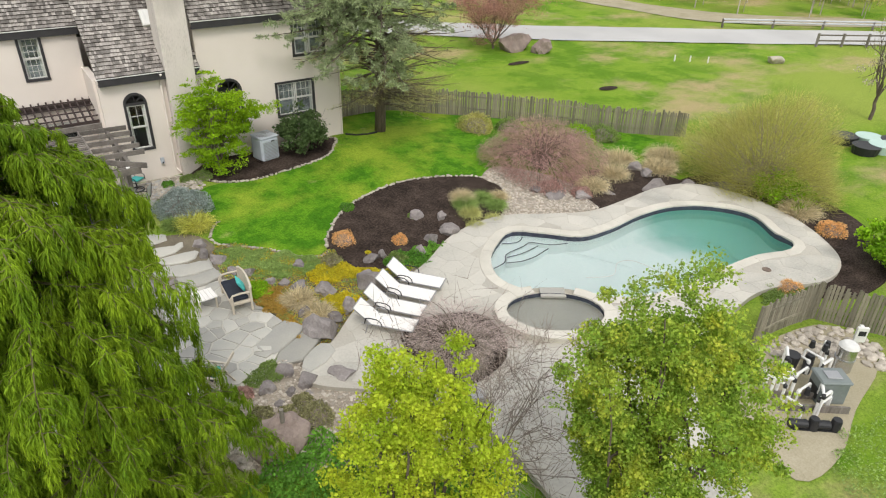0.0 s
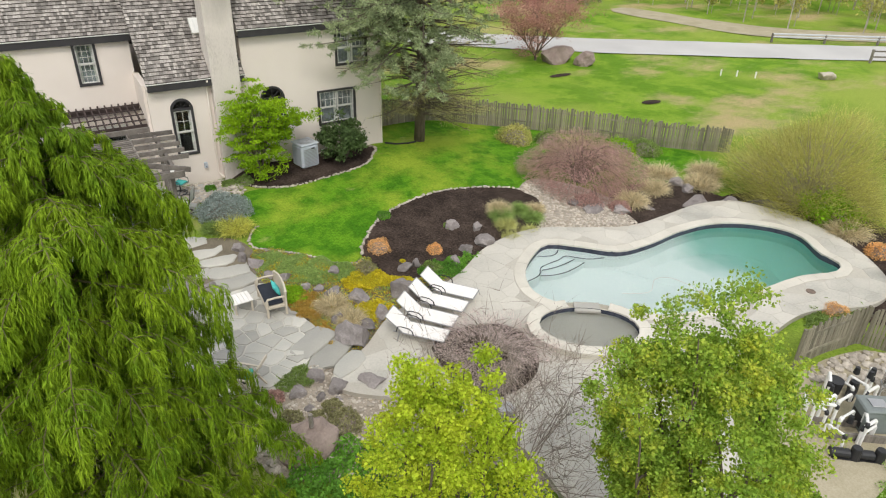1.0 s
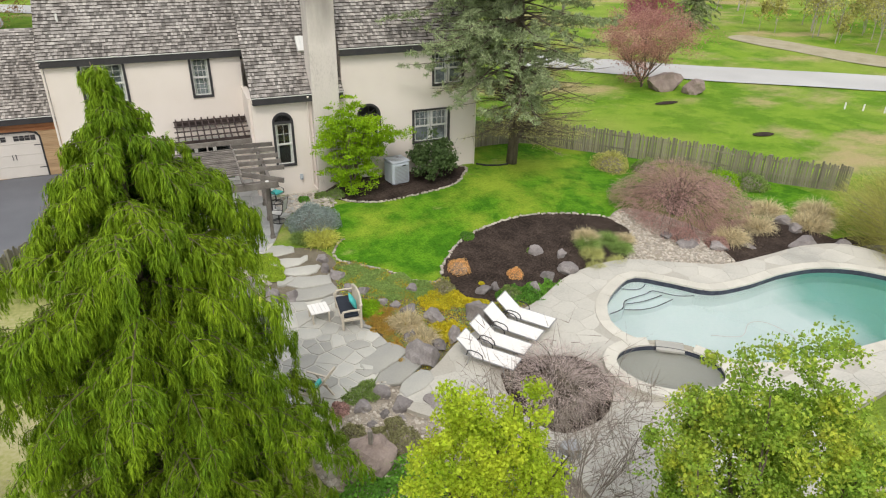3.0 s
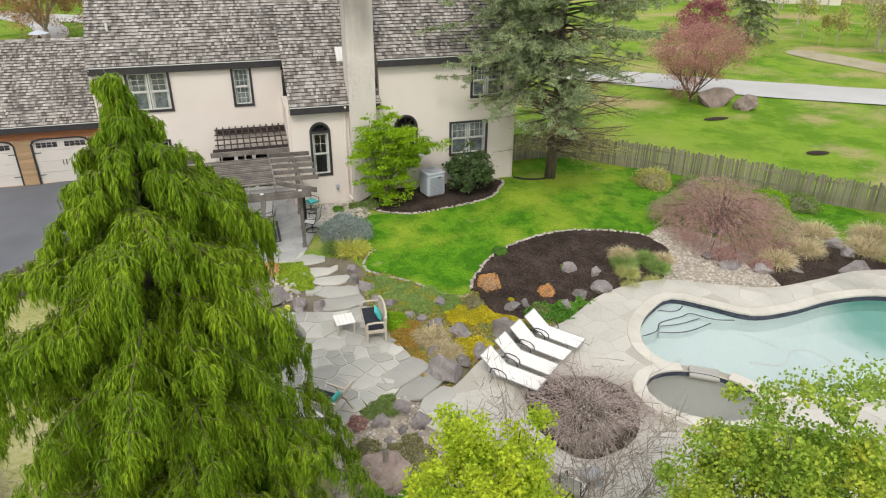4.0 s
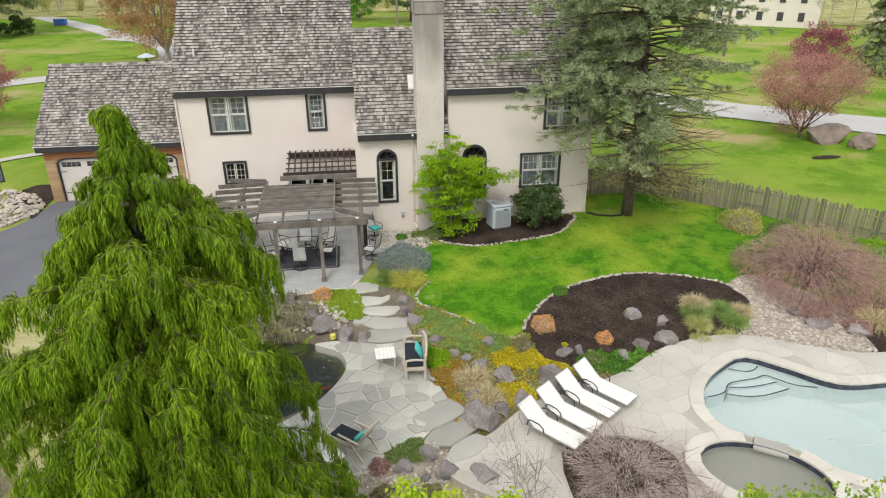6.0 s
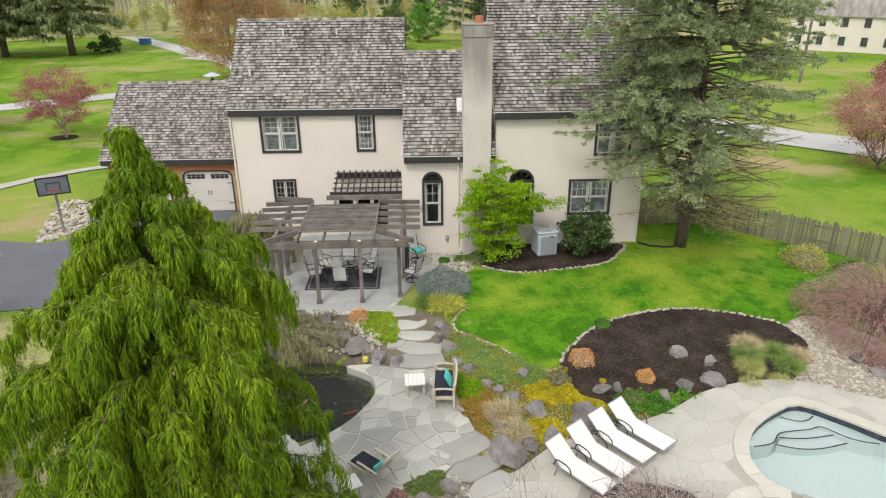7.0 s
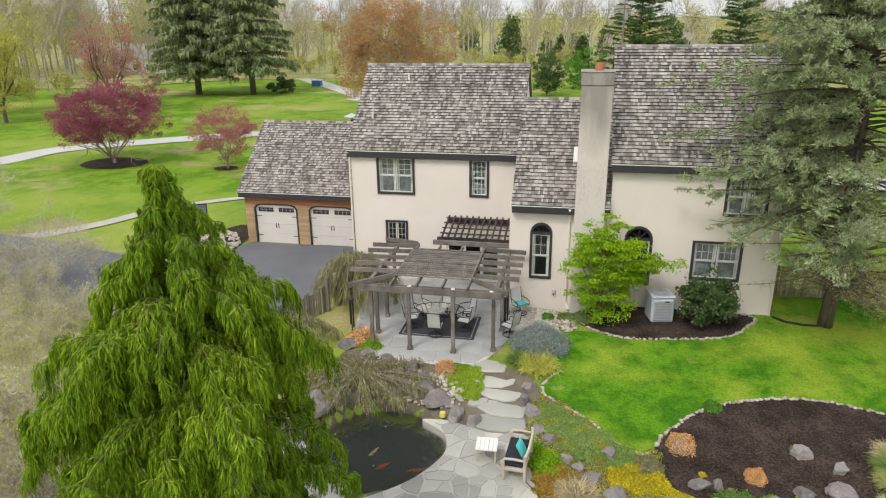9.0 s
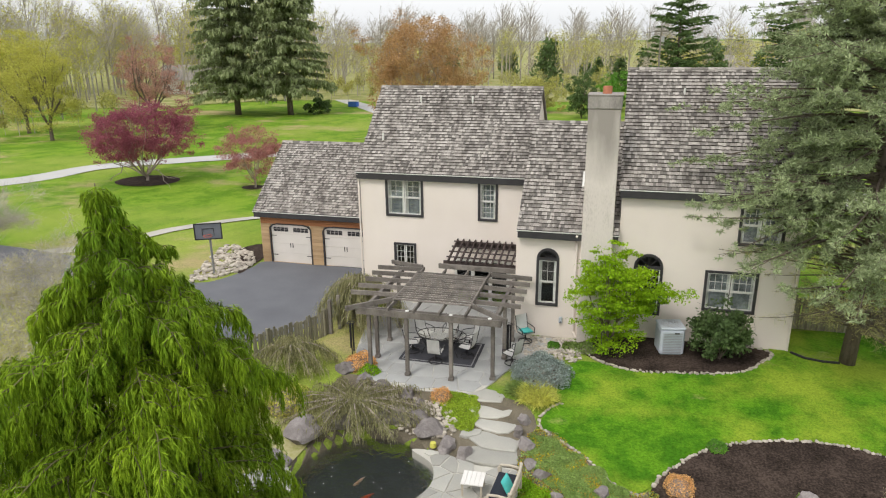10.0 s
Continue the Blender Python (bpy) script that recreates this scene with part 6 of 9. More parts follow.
def lay(parent, name, poly, spacing, jitter, gap, z, thick, material, seed, holes=(), rot=0.0, uneven=0.006, limit=300, drop=0.0):
    r = random.Random(seed)
    k = 0
    rest_v, rest_f = [], []
    for cell in cells(poly, spacing, jitter, seed, holes, rot, drop):
        q = inset(cell, gap, poly, holes)
        area = 0.5 * abs(np.dot(q[:, 0], np.roll(q[:, 1], -1)) - np.dot(q[:, 1], np.roll(q[:, 0], -1)))
        if area < 0.02:
            continue
        k += 1
        c = q.mean(0)
        zz = z + r.uniform(-uneven, uneven)
        n = len(q)
        top = [(*(p - c) * 0.985, 0) for p in q]
        mid = [(*(p - c), -0.012) for p in q]
        bot = [(*(p - c), -thick) for p in q]
        f = [tuple(range(n))] + [(i, (i + 1) % n, n + (i + 1) % n, n + i) for i in range(n)] + [(n + i, n + (i + 1) % n, 2 * n + (i + 1) % n, 2 * n + i) for i in range(n)]
        if k > limit:
            b0 = len(rest_v)
            rest_v += [(p[0] + c[0], p[1] + c[1], p[2] + zz) for p in top + mid + bot]
            rest_f += [tuple(i + b0 for i in q_) for q_ in f]
            continue
        ob = raw(name, top + mid + bot, f, material, parent)
        ob.location = (c[0], c[1], zz)
    if rest_v:
        tagged(raw(name + "_rest", rest_v, rest_f, material, parent), kind="stuff")


def slab(x, y, rx, ry, rot, z, thick, seed, label, name="stepping_stone", material=None, group=""):
    """One thick irregular flat stone."""
    r = np.random.default_rng(seed)
    n = 9
    bm = bmesh.new()
    ang = [2 * math.pi * (i + r.uniform(-0.28, 0.28)) / n for i in range(n)]
    rad = [r.uniform(0.9, 1.12) / (abs(math.cos(a)) ** 3.2 + abs(math.sin(a)) ** 3.2) ** (1 / 3.2) for a in ang]
    rings = []
    for zz, sc in ((0, 0.95), (-0.025, 1.0), (-thick * 0.6, 0.99), (-thick, 0.92)):
        rings.append([bm.verts.new((rx * rad[i] * sc * math.cos(ang[i]), ry * rad[i] * sc * math.sin(ang[i]), zz + 0.012 * math.sin(i * 2.1 + seed) * (zz == 0))) for i in range(n)])
    bm.faces.new(rings[0])
    for a, b in zip(rings, rings[1:]):
        for i in range(n):
            bm.faces.new((a[i], a[(i + 1) % n], b[(i + 1) % n], b[i]))
    bmesh.ops.recalc_face_normals(bm, faces=bm.faces[:])
    ob = part(name, bm, material or M_FLAG)
    ob.location = (x, y, z)
    ob.rotation_euler[2] = rot
    return tagged(ob, label, "stepping stone", group)


up_bed = tagged(drape("upper_patio", UPPER, 0, 1.0, M_JOINT, flat=-0.80, skirt=0.12), "pale bluestone dining patio by the house", "patio", kind="structure")
lay(up_bed, "paving_stone", UPPER, 0.85, 0.22, 0.012, -0.782, 0.03, M_BLUESTONE, 31, uneven=0.003)
st_bed = tagged(drape("stone_patio", STONE, 0, 1.0, M_JOINT, flat=-1.17, skirt=0.5), "flagstone patio with pale mortar joints beside the pond", "patio", kind="structure")
lay(st_bed, "flagstone", STONE, 0.46, 0.55, 0.03, -1.148, 0.04, M_FLAG, 32, uneven=0.006, drop=0.2)
west_bank = smooth_loop([(0.9, -13.6), (2.4, -12.5), (3.1, -13.7), (4.4, -14.2), (4.9, -15.4), (3.0, -16.2), (1.2, -15.2)], 3)
wb_bed = tagged(drape("stone_patio", west_bank, 0, 1.0, M_JOINT, flat=-1.20, skirt=0.25), "flagstone ledge on the far bank of the pond", "patio", kind="structure")
lay(wb_bed, "flagstone", west_bank, 0.7, 0.35, 0.04, -1.178, 0.04, M_FLAG, 33)
deck_holes = (offset_loop(POOL, 0.385), offset_loop(SPA_OUT, -0.05), offset_loop(BEDCUT, 0.01))
lay(deck, "deck_stone", DECK, 0.70, 0.38, 0.004, DECK_Z + 0.008, 0.03, M_DECK, 34, holes=deck_holes, rot=0.5, uneven=0.002, limit=300, drop=0.1)

# stepping stones between the two patios
for k, (x, y, rx, ry) in enumerate(((7.3, -7.65, 0.68, 0.46), (7.7, -8.35, 0.76, 0.52), (8.0, -9.1, 0.74, 0.48), (8.08, -9.88, 0.80, 0.54), (8.15, -10.63, 0.76, 0.46))):
    slab(x, y, rx, ry, 0.15 * math.sin(k * 2), -0.81 - 0.068 * k, 0.16, 40 + k, "broad grey stone step between the patios", group="stone steps")
slab(7.3, -9.75, 0.36, 0.2, 0.5, -0.98, 0.14, 46, "small pale stepping stone beside the steps", group="stone steps")
for k, (x, y, rx, ry, rot) in enumerate(((9.25, -15.0, 0.85, 0.42, 0.5), (9.55, -15.65, 0.85, 0.42, 0.5), (9.85, -16.3, 0.62, 0.36, 0.5))):
    slab(x, y, rx, ry, rot, -1.14 - 0.06 * k, 0.15, 50 + k, "thick slate-grey slab step down to the pool deck", group="lower slab steps")

# ---- pond ----
pond_ob = tagged(drape("pond_water", POND, 0, 1.0, M_PONDWATER, flat=-1.42), "dark rippled water of the koi pond", "pond", kind="structure")
tagged(drape("pond_floor", offset_loop(POND, 0.15), 0, 1.0, mat("pond_floor", (0.07, 0.08, 0.08), (0.025, 0.03, 0.032), scale=2, fine=15), flat=-1.95), "black pond liner", "pond", kind="structure")
M_KOI = mat("koi_red", (0.75, 0.10, 0.03), (0.6, 0.07, 0.02), scale=4, bump=0, rough=0.4)
M_KOIW = mat("koi_pale", (0.75, 0.62, 0.45), (0.7, 0.3, 0.15), scale=6, bump=0, rough=0.4)

# ---- edging pebbles ----
def edging(loop, n, size, seed, label, closed=True, z_off=0.05):
    r = np.random.default_rng(seed)
    c = np.asarray(loop)
    s = np.r_[0, np.cumsum(np.hypot(*(np.diff(np.r_[c, c[:1]] if closed else c, axis=0)).T))]
    cc = np.r_[c, c[:1]] if closed else c
    base = bmesh.new()
    bmesh.ops.create_icosphere(base, subdivisions=1, radius=1.0)
    V = np.array([v.co[:] for v in base.verts])
    Fc = np.array([[v.index for v in f.verts] for f in base.faces])
    base.free()
    vs, fs = [], []
    for k in range(n):
        d = s[-1] * (k + r.uniform(0, 0.6)) / n
        x, y = np.interp(d, s, cc[:, 0]) + r.normal() * size * 0.35, np.interp(d, s, cc[:, 1]) + r.normal() * size * 0.35
        z = ground_z(x, y) + z_off
        sc = size * r.uniform(0.55, 1.25, 3) * np.array([1, 1, 0.75])
        fs.append(Fc + len(V) * k)
        vs.append(V * sc * (1 + 0.15 * r.normal(size=(len(V), 1)) * 0.6) + np.array([x, y, z]))
    ob = raw("edging_stones", np.concatenate(vs), np.concatenate(fs).tolist(), M_PEBBLE)
    return tagged(ob, label, "edging stones", kind="stuff")


edging(MULCH[:50], 150, 0.07, 61, "row of small pale stones round the mulch bed", closed=False)
edging(HOUSEBED[6:38], 90, 0.07, 62, "row of small pale stones along the house bed", closed=False)
edging(smooth_loop([(9.9, -7.6), (9.4, -8.3), (9.45, -9.1), (10.8, -10.1), (11.9, -11.25), (12.7, -11.2)], 6, False), 80, 0.06, 63, "row of small pale stones along the lawn edge", closed=False)


def scatter(poly, n, size, seed, label, material=None, z=None, name="pebbles"):
    r = np.random.default_rng(seed)
    poly = np.asarray(poly)
    base = bmesh.new()
    bmesh.ops.create_icosphere(base, subdivisions=1, radius=1.0)
    V = np.array([v.co[:] for v in base.verts])
    Fc = np.array([[v.index for v in f.verts] for f in base.faces])
    base.free()
    p = r.uniform(poly.min(0), poly.max(0), (n * 4, 2))
    p = p[sdist(p[:, 0], p[:, 1], poly) < -0.05][:n]
    h = sheet_h(p[:, 0], p[:, 1]) + 0.05 if z is None else np.full(len(p), z)
    sc = size * r.uniform(0.4, 1.5, (len(p), 1, 1)) * r.uniform(0.7, 1.2, (len(p), 1, 3)) * np.array([1, 1, 0.6])
    v = V[None] * sc + np.c_[p, h][:, None]
    f = Fc[None] + len(V) * np.arange(len(p))[:, None, None]
    return tagged(raw(name, v.reshape(-1, 3), f.reshape(-1, 3).tolist(), material or M_PEBBLE), label, "pebbles", kind="stuff")


scatter(GRAVELBED, 2600, 0.055, 64, "loose pale river pebbles in the gravel bed")
scatter(SANDGARDEN, 1600, 0.05, 65, "loose pale pebbles in the gravel garden")
scatter(smooth_loop([(8.2, -2.6), (9.9, -2.7), (10.4, -4.4), (10.0, -5.2), (8.6, -4.6), (8.0, -4.2)], 4), 700, 0.06, 66, "pale pebbles beside the house wall")
scatter(smooth_loop([(3.0, -7.6), (5.0, -8.3), (6.4, -8.6), (6.8, -10.0), (5.6, -10.3), (4.4, -9.8), (3.2, -9.0)], 4), 420, 0.08, 68, "mixed pebbles between the pond rocks")
scatter(smooth_loop([(21.3, -23.0), (23.9, -23.3), (24.6, -24.6), (23.5, -25.6), (22.8, -24.6), (21.5, -23.9)], 4), 230, 0.12, 69, "pale cobbles behind the pump fence")
scatter(smooth_loop([(-9.8, 0.2), (-8.4, 1.8), (-8.0, 3.6), (-9.4, 5.5), (-11.4, 6.2), (-11.0, 3.5)], 4), 420, 0.13, 70, "pale cobbles along the driveway")
scatter(smooth_loop([(6.6, -18.0), (7.2, -17.9), (7.3, -18.9), (6.7, -19.2)], 3), 70, 0.1, 71, "white rounded pebbles by the boulder")
tagged(drape("mulch_bed", smooth_loop([(-8.0, 3.9), (-7.9, 1.9), (-8.9, 3.2), (-10.2, 4.9), (-9.4, 6.4), (-8.1, 6.0)], 4), 0.05, 0.6, M_MULCH), "dark mulch bed at the garage corner", "mulch bed", kind="structure")
for nm_, x_, y_, r_ in (("mulch_ring", -32, 25.4, 3.1), ("mulch_ring", -20.5, 24.9, 1.1)):
    tagged(drape(nm_, np.array([(x_ + r_ * math.cos(a), y_ + r_ * 0.8 * math.sin(a)) for a in np.linspace(0, 6.28, 22)[:-1]]), 0.06, 1.0, M_MULCH), "dark mulch ring under a tree", "mulch ring", kind="structure")

# ---- rocks ----
k_ = 100
for x, y, a, b, h in ((12.95, -13.8, 0.62, 0.5, 0.62), (11.75, -14.5, 0.34, 0.3, 0.36), (10.45, -15.35, 0.62, 0.55, 0.55), (11.05, -14.85, 0.34, 0.3, 0.3), (11.55, -13.3, 0.7, 0.36, 0.3),
                      (10.45, -14.2, 0.28, 0.3, 0.36), (10.9, -12.7, 0.4, 0.3, 0.26), (10.5, -12.3, 0.24, 0.22, 0.22), (10.2, -12.0, 0.24, 0.2, 0.2), (11.4, -11.5, 0.32, 0.24, 0.2), (9.7, -11.2, 0.32, 0.24, 0.24),
                      (9.3, -10.8, 0.28, 0.22, 0.22), (9.05, -10.0, 0.34, 0.28, 0.3), (8.85, -8.8, 0.3, 0.24, 0.3), (8.75, -9.5, 0.28, 0.22, 0.25), (13.8, -12.4, 0.34, 0.2, 0.34), (14.25, -12.35, 0.22, 0.18, 0.25),
                      (16.7, -10.75, 0.34, 0.26, 0.3), (17.6, -11.2, 0.32, 0.26, 0.28), (17.35, -12.1, 0.5, 0.36, 0.38), (16.4, -12.35, 0.36, 0.3, 0.32), (15.55, -12.95, 0.3, 0.24, 0.28)):
    k_ += 1
    rock("rock", x, y, a, b, h, "grey-purple boulder in the rock garden", k_, rot=k_ * 1.3, group="garden rocks")
for x, y, a, b, h in ((6.75, -10.45, 0.5, 0.34, 0.36), (6.0, -10.0, 0.62, 0.4, 0.4), (7.35, -10.75, 0.36, 0.3, 0.34), (5.5, -9.5, 0.5, 0.4, 0.42), (4.8, -9.6, 0.5, 0.4, 0.4), (4.0, -9.6, 0.6, 0.45, 0.45), (3.0, -10.2, 0.55, 0.5, 0.5),
                      (2.2, -11.0, 0.7, 0.6, 0.55), (1.8, -12.3, 0.6, 0.5, 0.4), (4.8, -8.3, 0.4, 0.28, 0.25), (3.7, -7.9, 0.4, 0.3, 0.25), (2.9, -7.7, 0.45, 0.3, 0.28), (2.0, -7.2, 0.5, 0.35, 0.3), (5.3, -8.7, 0.28, 0.22, 0.2)):
    k_ += 1
    rock("rock", x, y, a, b, h, "grey boulder edging the koi pond", k_, rot=k_ * 1.7, group="pond rocks", z=max(ground_z(x, y), -1.35))
for x, y, a, b, h in ((8.1, -16.9, 0.28, 0.24, 0.26), (8.8, -16.5, 0.3, 0.26, 0.26), (9.25, -17.0, 0.46, 0.38, 0.36), (10.15, -17.3, 0.5, 0.4, 0.4), (8.6, -17.3, 0.2, 0.18, 0.18), (8.2, -17.5, 0.16, 0.14, 0.14), (9.0, -17.6, 0.26, 0.16, 0.12)):
    k_ += 1
    rock("rock", x, y, a, b, h, "dark rounded rock in the gravel garden", k_, rot=k_ * 1.7, group="gravel garden rocks")
boulder = rock("boulder", 7.85, -18.7, 0.95, 0.75, 0.7, "large brown boulder with a small metal spout", 131, rot=0.4, material=mat("brown_rock", (0.34, 0.27, 0.235), (0.19, 0.145, 0.125), scale=1.6, fine=15, bump=0.6, dist=0.05))
part("spout", tube(bmesh.new(), [(0, 0, 0.40), (0, 0, 0.80)], 0.06, 0.055, 10), M_GREYW, boulder)
for x, y, a, b, h in ((29.1, -11.2, 0.5, 0.36, 0.35), (28.9, -11.9, 0.42, 0.3, 0.3), (28.1, -13.1, 0.9, 0.36, 0.34), (30.4, -14.9, 0.8, 0.5, 0.45), (29.4, -13.8, 0.6, 0.4, 0.35), (25.6, -12.5, 0.45, 0.22, 0.16), (23.3, -11.7, 0.7, 0.5, 0.3), (24.2, -12.4, 0.6, 0.4, 0.28), (22.7, -11.0, 0.4, 0.3, 0.25)):
    k_ += 1
    rock("rock", x, y, a, b, h, "brown-grey rock in the bed behind the pool", k_, rot=k_ * 1.7, group="poolside rocks")
rock("boulder", 39.7, 11.0, 1.7, 1.2, 1.35, "large brown boulder beneath the pink tree", 150, rot=0.3, material=boulder.data.materials[0])
rock("boulder", 41.2, 9.3, 1.2, 0.9, 0.8, "large brown boulder beneath the pink tree", 151, rot=0.9, material=boulder.data.materials[0])
rock("boulder", 54.9, -2.2, 0.9, 0.6, 0.6, "pale lone boulder on the meadow", 152, material=M_PEBBLE)

# ---- planting ----
mound("blue_spruce", 9.05, -6.2, 1.02, 0.78, L_BLUE, "low spreading blue spruce by the patio", "shrub", n=11000, size=0.065, seed=71)
mound("sedge_tuft", 9.1, -7.55, 0.95, 0.5, L_FORS, "arching green-gold grass under the blue spruce", "grass", n=1500, seed=72, grass=True, z=ground_z(9.1, -7.55))
mound("sedge_tuft", 8.4, -7.3, 0.6, 0.4, L_GREEN, "green grass tuft by the patio corner", "grass", n=600, seed=73, grass=True)
for k, (x, y, r_, h_) in enumerate(((13.45, -10.85, 0.5, 0.46), (15.3, -11.85, 0.34, 0.34), (5.95, -8.2, 0.42, 0.42), (25.1, -21.6, 0.55, 0.4))):
    mound("orange_shrub", x, y, r_ * 0.9, h_, L_ORANGE, "low dense orange-leaved shrub", n=2600, size=0.04, seed=80 + k)
for k, (x, y, r_, h_) in enumerate(((10.5, -13.5, 0.62, 0.5), (10.75, -14.45, 0.6, 0.45), (29.0, -10.1, 1.0, 0.7), (27.3, -11.3, 0.8, 0.7), (25.3, -11.9, 0.8, 0.7), (31.2, -11.0, 1.0, 0.8), (29.9, -11.9, 1.1, 0.7), (30.9, -18.4, 1.1, 0.7),
                                (18.8, -11.5, 0.42, 0.42), (20.2, -11.4, 0.45, 0.42), (19.2, -10.4, 0.4, 0.55), (19.6, -12.0, 0.42, 0.36), (19.0, -10.9, 0.4, 0.5), (20.7, -10.9, 0.45, 0.42), (18.6, -12.1, 0.36, 0.34), (20.0, -10.7, 0.42, 0.45))):
    mound("grass_tuft", x, y, r_, h_, L_STRAW if k < 8 else (L_CREEP, L_STRAW, L_SEDGE)[k % 3], "dry straw-coloured ornamental grass tuft", "grass", n=1100, seed=90 + k, grass=True)


def carpet(name, poly, leaf, n, size, label, seed, h=0.10):
    """Creeping ground cover: many small leaves over soil, thicker in patches."""
    r = np.random.default_rng(seed)
    poly = np.asarray(poly)
    p = r.uniform(poly.min(0), poly.max(0), (n * 4, 2))
    ok = sdist(p[:, 0], p[:, 1], poly) < 0.08 * np.sin(p[:, 0] * 9) + 0.06 * np.sin(p[:, 1] * 11)
    p = p[ok][:n]
    lump = 0.5 + 0.5 * np.sin(p[:, 0] * 5.1 + 1.7 * np.sin(p[:, 1] * 3.3)) * np.sin(p[:, 1] * 4.3 + seed)
    z = sheet_h(p[:, 0], p[:, 1]) + 0.05 + h * lump * r.uniform(0.2, 1.0, len(p))
    return tagged(quads(name, leaf_faces(np.c_[p, z], size, r, up=0.8), leaf), label, "ground cover", kind="stuff")


carpet("creeper_green", smooth_loop([(9.3, -9.5), (10.8, -10.2), (12.0, -11.4), (12.3, -12.0), (11.2, -12.1), (10.0, -11.6), (9.3, -10.8)], 4), L_CREEP, 36000, 0.06, "low green creeping ground cover", 110)
carpet("creeper_yellow", smooth_loop([(11.4, -12.2), (12.4, -11.9), (13.4, -12.9), (14.4, -13.4), (13.2, -13.4), (12.4, -13.0), (11.6, -13.0)], 4), L_YELLOW, 9000, 0.06, "bright yellow flowering creeper", 111, 0.2)
carpet("creeper_yellow", smooth_loop([(11.1, -13.8), (12.0, -13.8), (12.4, -14.3), (12.0, -14.9), (11.3, -14.5)], 4), L_YELLOW, 5000, 0.06, "bright yellow flowering creeper among rocks", 112, 0.2)
carpet("creeper_rust", smooth_loop([(9.3, -12.3), (10.2, -12.2), (11.0, -13.0), (10.2, -13.4), (9.9, -14.2), (10.2, -15.2), (9.7, -15.4), (9.5, -14.0)], 4), L_RUST, 11000, 0.05, "rust and gold creeping sedum", 113, 0.12)
carpet("creeper_yellow", smooth_loop([(9.2, -11.5), (9.8, -11.6), (10.1, -12.5), (9.5, -12.9), (9.2, -12.3)], 4), L_LIME, 4000, 0.06, "yellow-green creeper behind the bench", 114, 0.2)
carpet("creeper_mixed", ROCKERY, L_CREEP, 12000, 0.06, "mixed green creeping plants over the rock garden", 123, 0.08)
carpet("creeper_mixed", ROCKERY, L_RUST, 9000, 0.05, "rusty sedum scattered over the rock garden", 124, 0.08)
carpet("creeper_mixed", ROCKERY, L_YELLOW, 9000, 0.05, "yellow sedum scattered over the rock garden", 125, 0.08)
carpet("creeper_green", smooth_loop([(5.7, -7.95), (6.9, -7.85), (7.4, -8.9), (7.2, -9.7), (6.5, -9.5), (6.0, -8.8)], 4), L_MOSS, 12000, 0.05, "bright green moss patch by the patio", 115, 0.08)
carpet("creeper_green", smooth_loop([(11.6, -15.0), (12.3, -14.8), (12.2, -15.4), (11.2, -16.2), (10.9, -15.9)], 4), L_GREEN, 5000, 0.06, "green creeper below the loungers", 116, 0.15)
carpet("creeper_green", smooth_loop([(14.0, -12.9), (14.9, -12.6), (16.3, -12.6), (17.3, -12.5), (16.4, -13.0), (15.3, -13.6), (14.2, -13.5)], 4), L_FRESH, 6000, 0.07, "fresh green creeper along the deck", 117, 0.2)
carpet("creeper_green", smooth_loop([(7.8, -16.1), (8.6, -15.9), (8.9, -16.5), (8.3, -16.8), (7.7, -16.6)], 4), L_GREEN, 3500, 0.05, "green creeper at the patio's edge", 118, 0.12)
carpet("groundcover_bed", smooth_loop([(6.0, -20.0), (7.6, -19.2), (8.6, -19.2), (10.2, -20.4), (11.6, -22.4), (11.0, -25.0), (8.0, -26.5), (5.0, -25.0), (4.4, -22.0)], 4), L_FRESH, 42000, 0.10, "fresh green leafy ground cover under the trees", 119, 0.5)
carpet("creeper_green", smooth_loop([(25.0, -20.9), (26.4, -21.6), (25.6, -22.2), (24.0, -21.9), (23.4, -21.6)], 4), L_GREEN, 4000, 0.07, "green leafy patch beside the pool deck", 120, 0.2)
carpet("grass_patch", smooth_loop([(19.0, -26.4), (23.0, -26.6), (27.0, -25.2), (30.0, -27.0), (24.0, -32.0), (17.0, -30.0)], 4), L_CREEP, 22000, 0.06, "uneven grass beyond the pump pad", 121, 0.15)
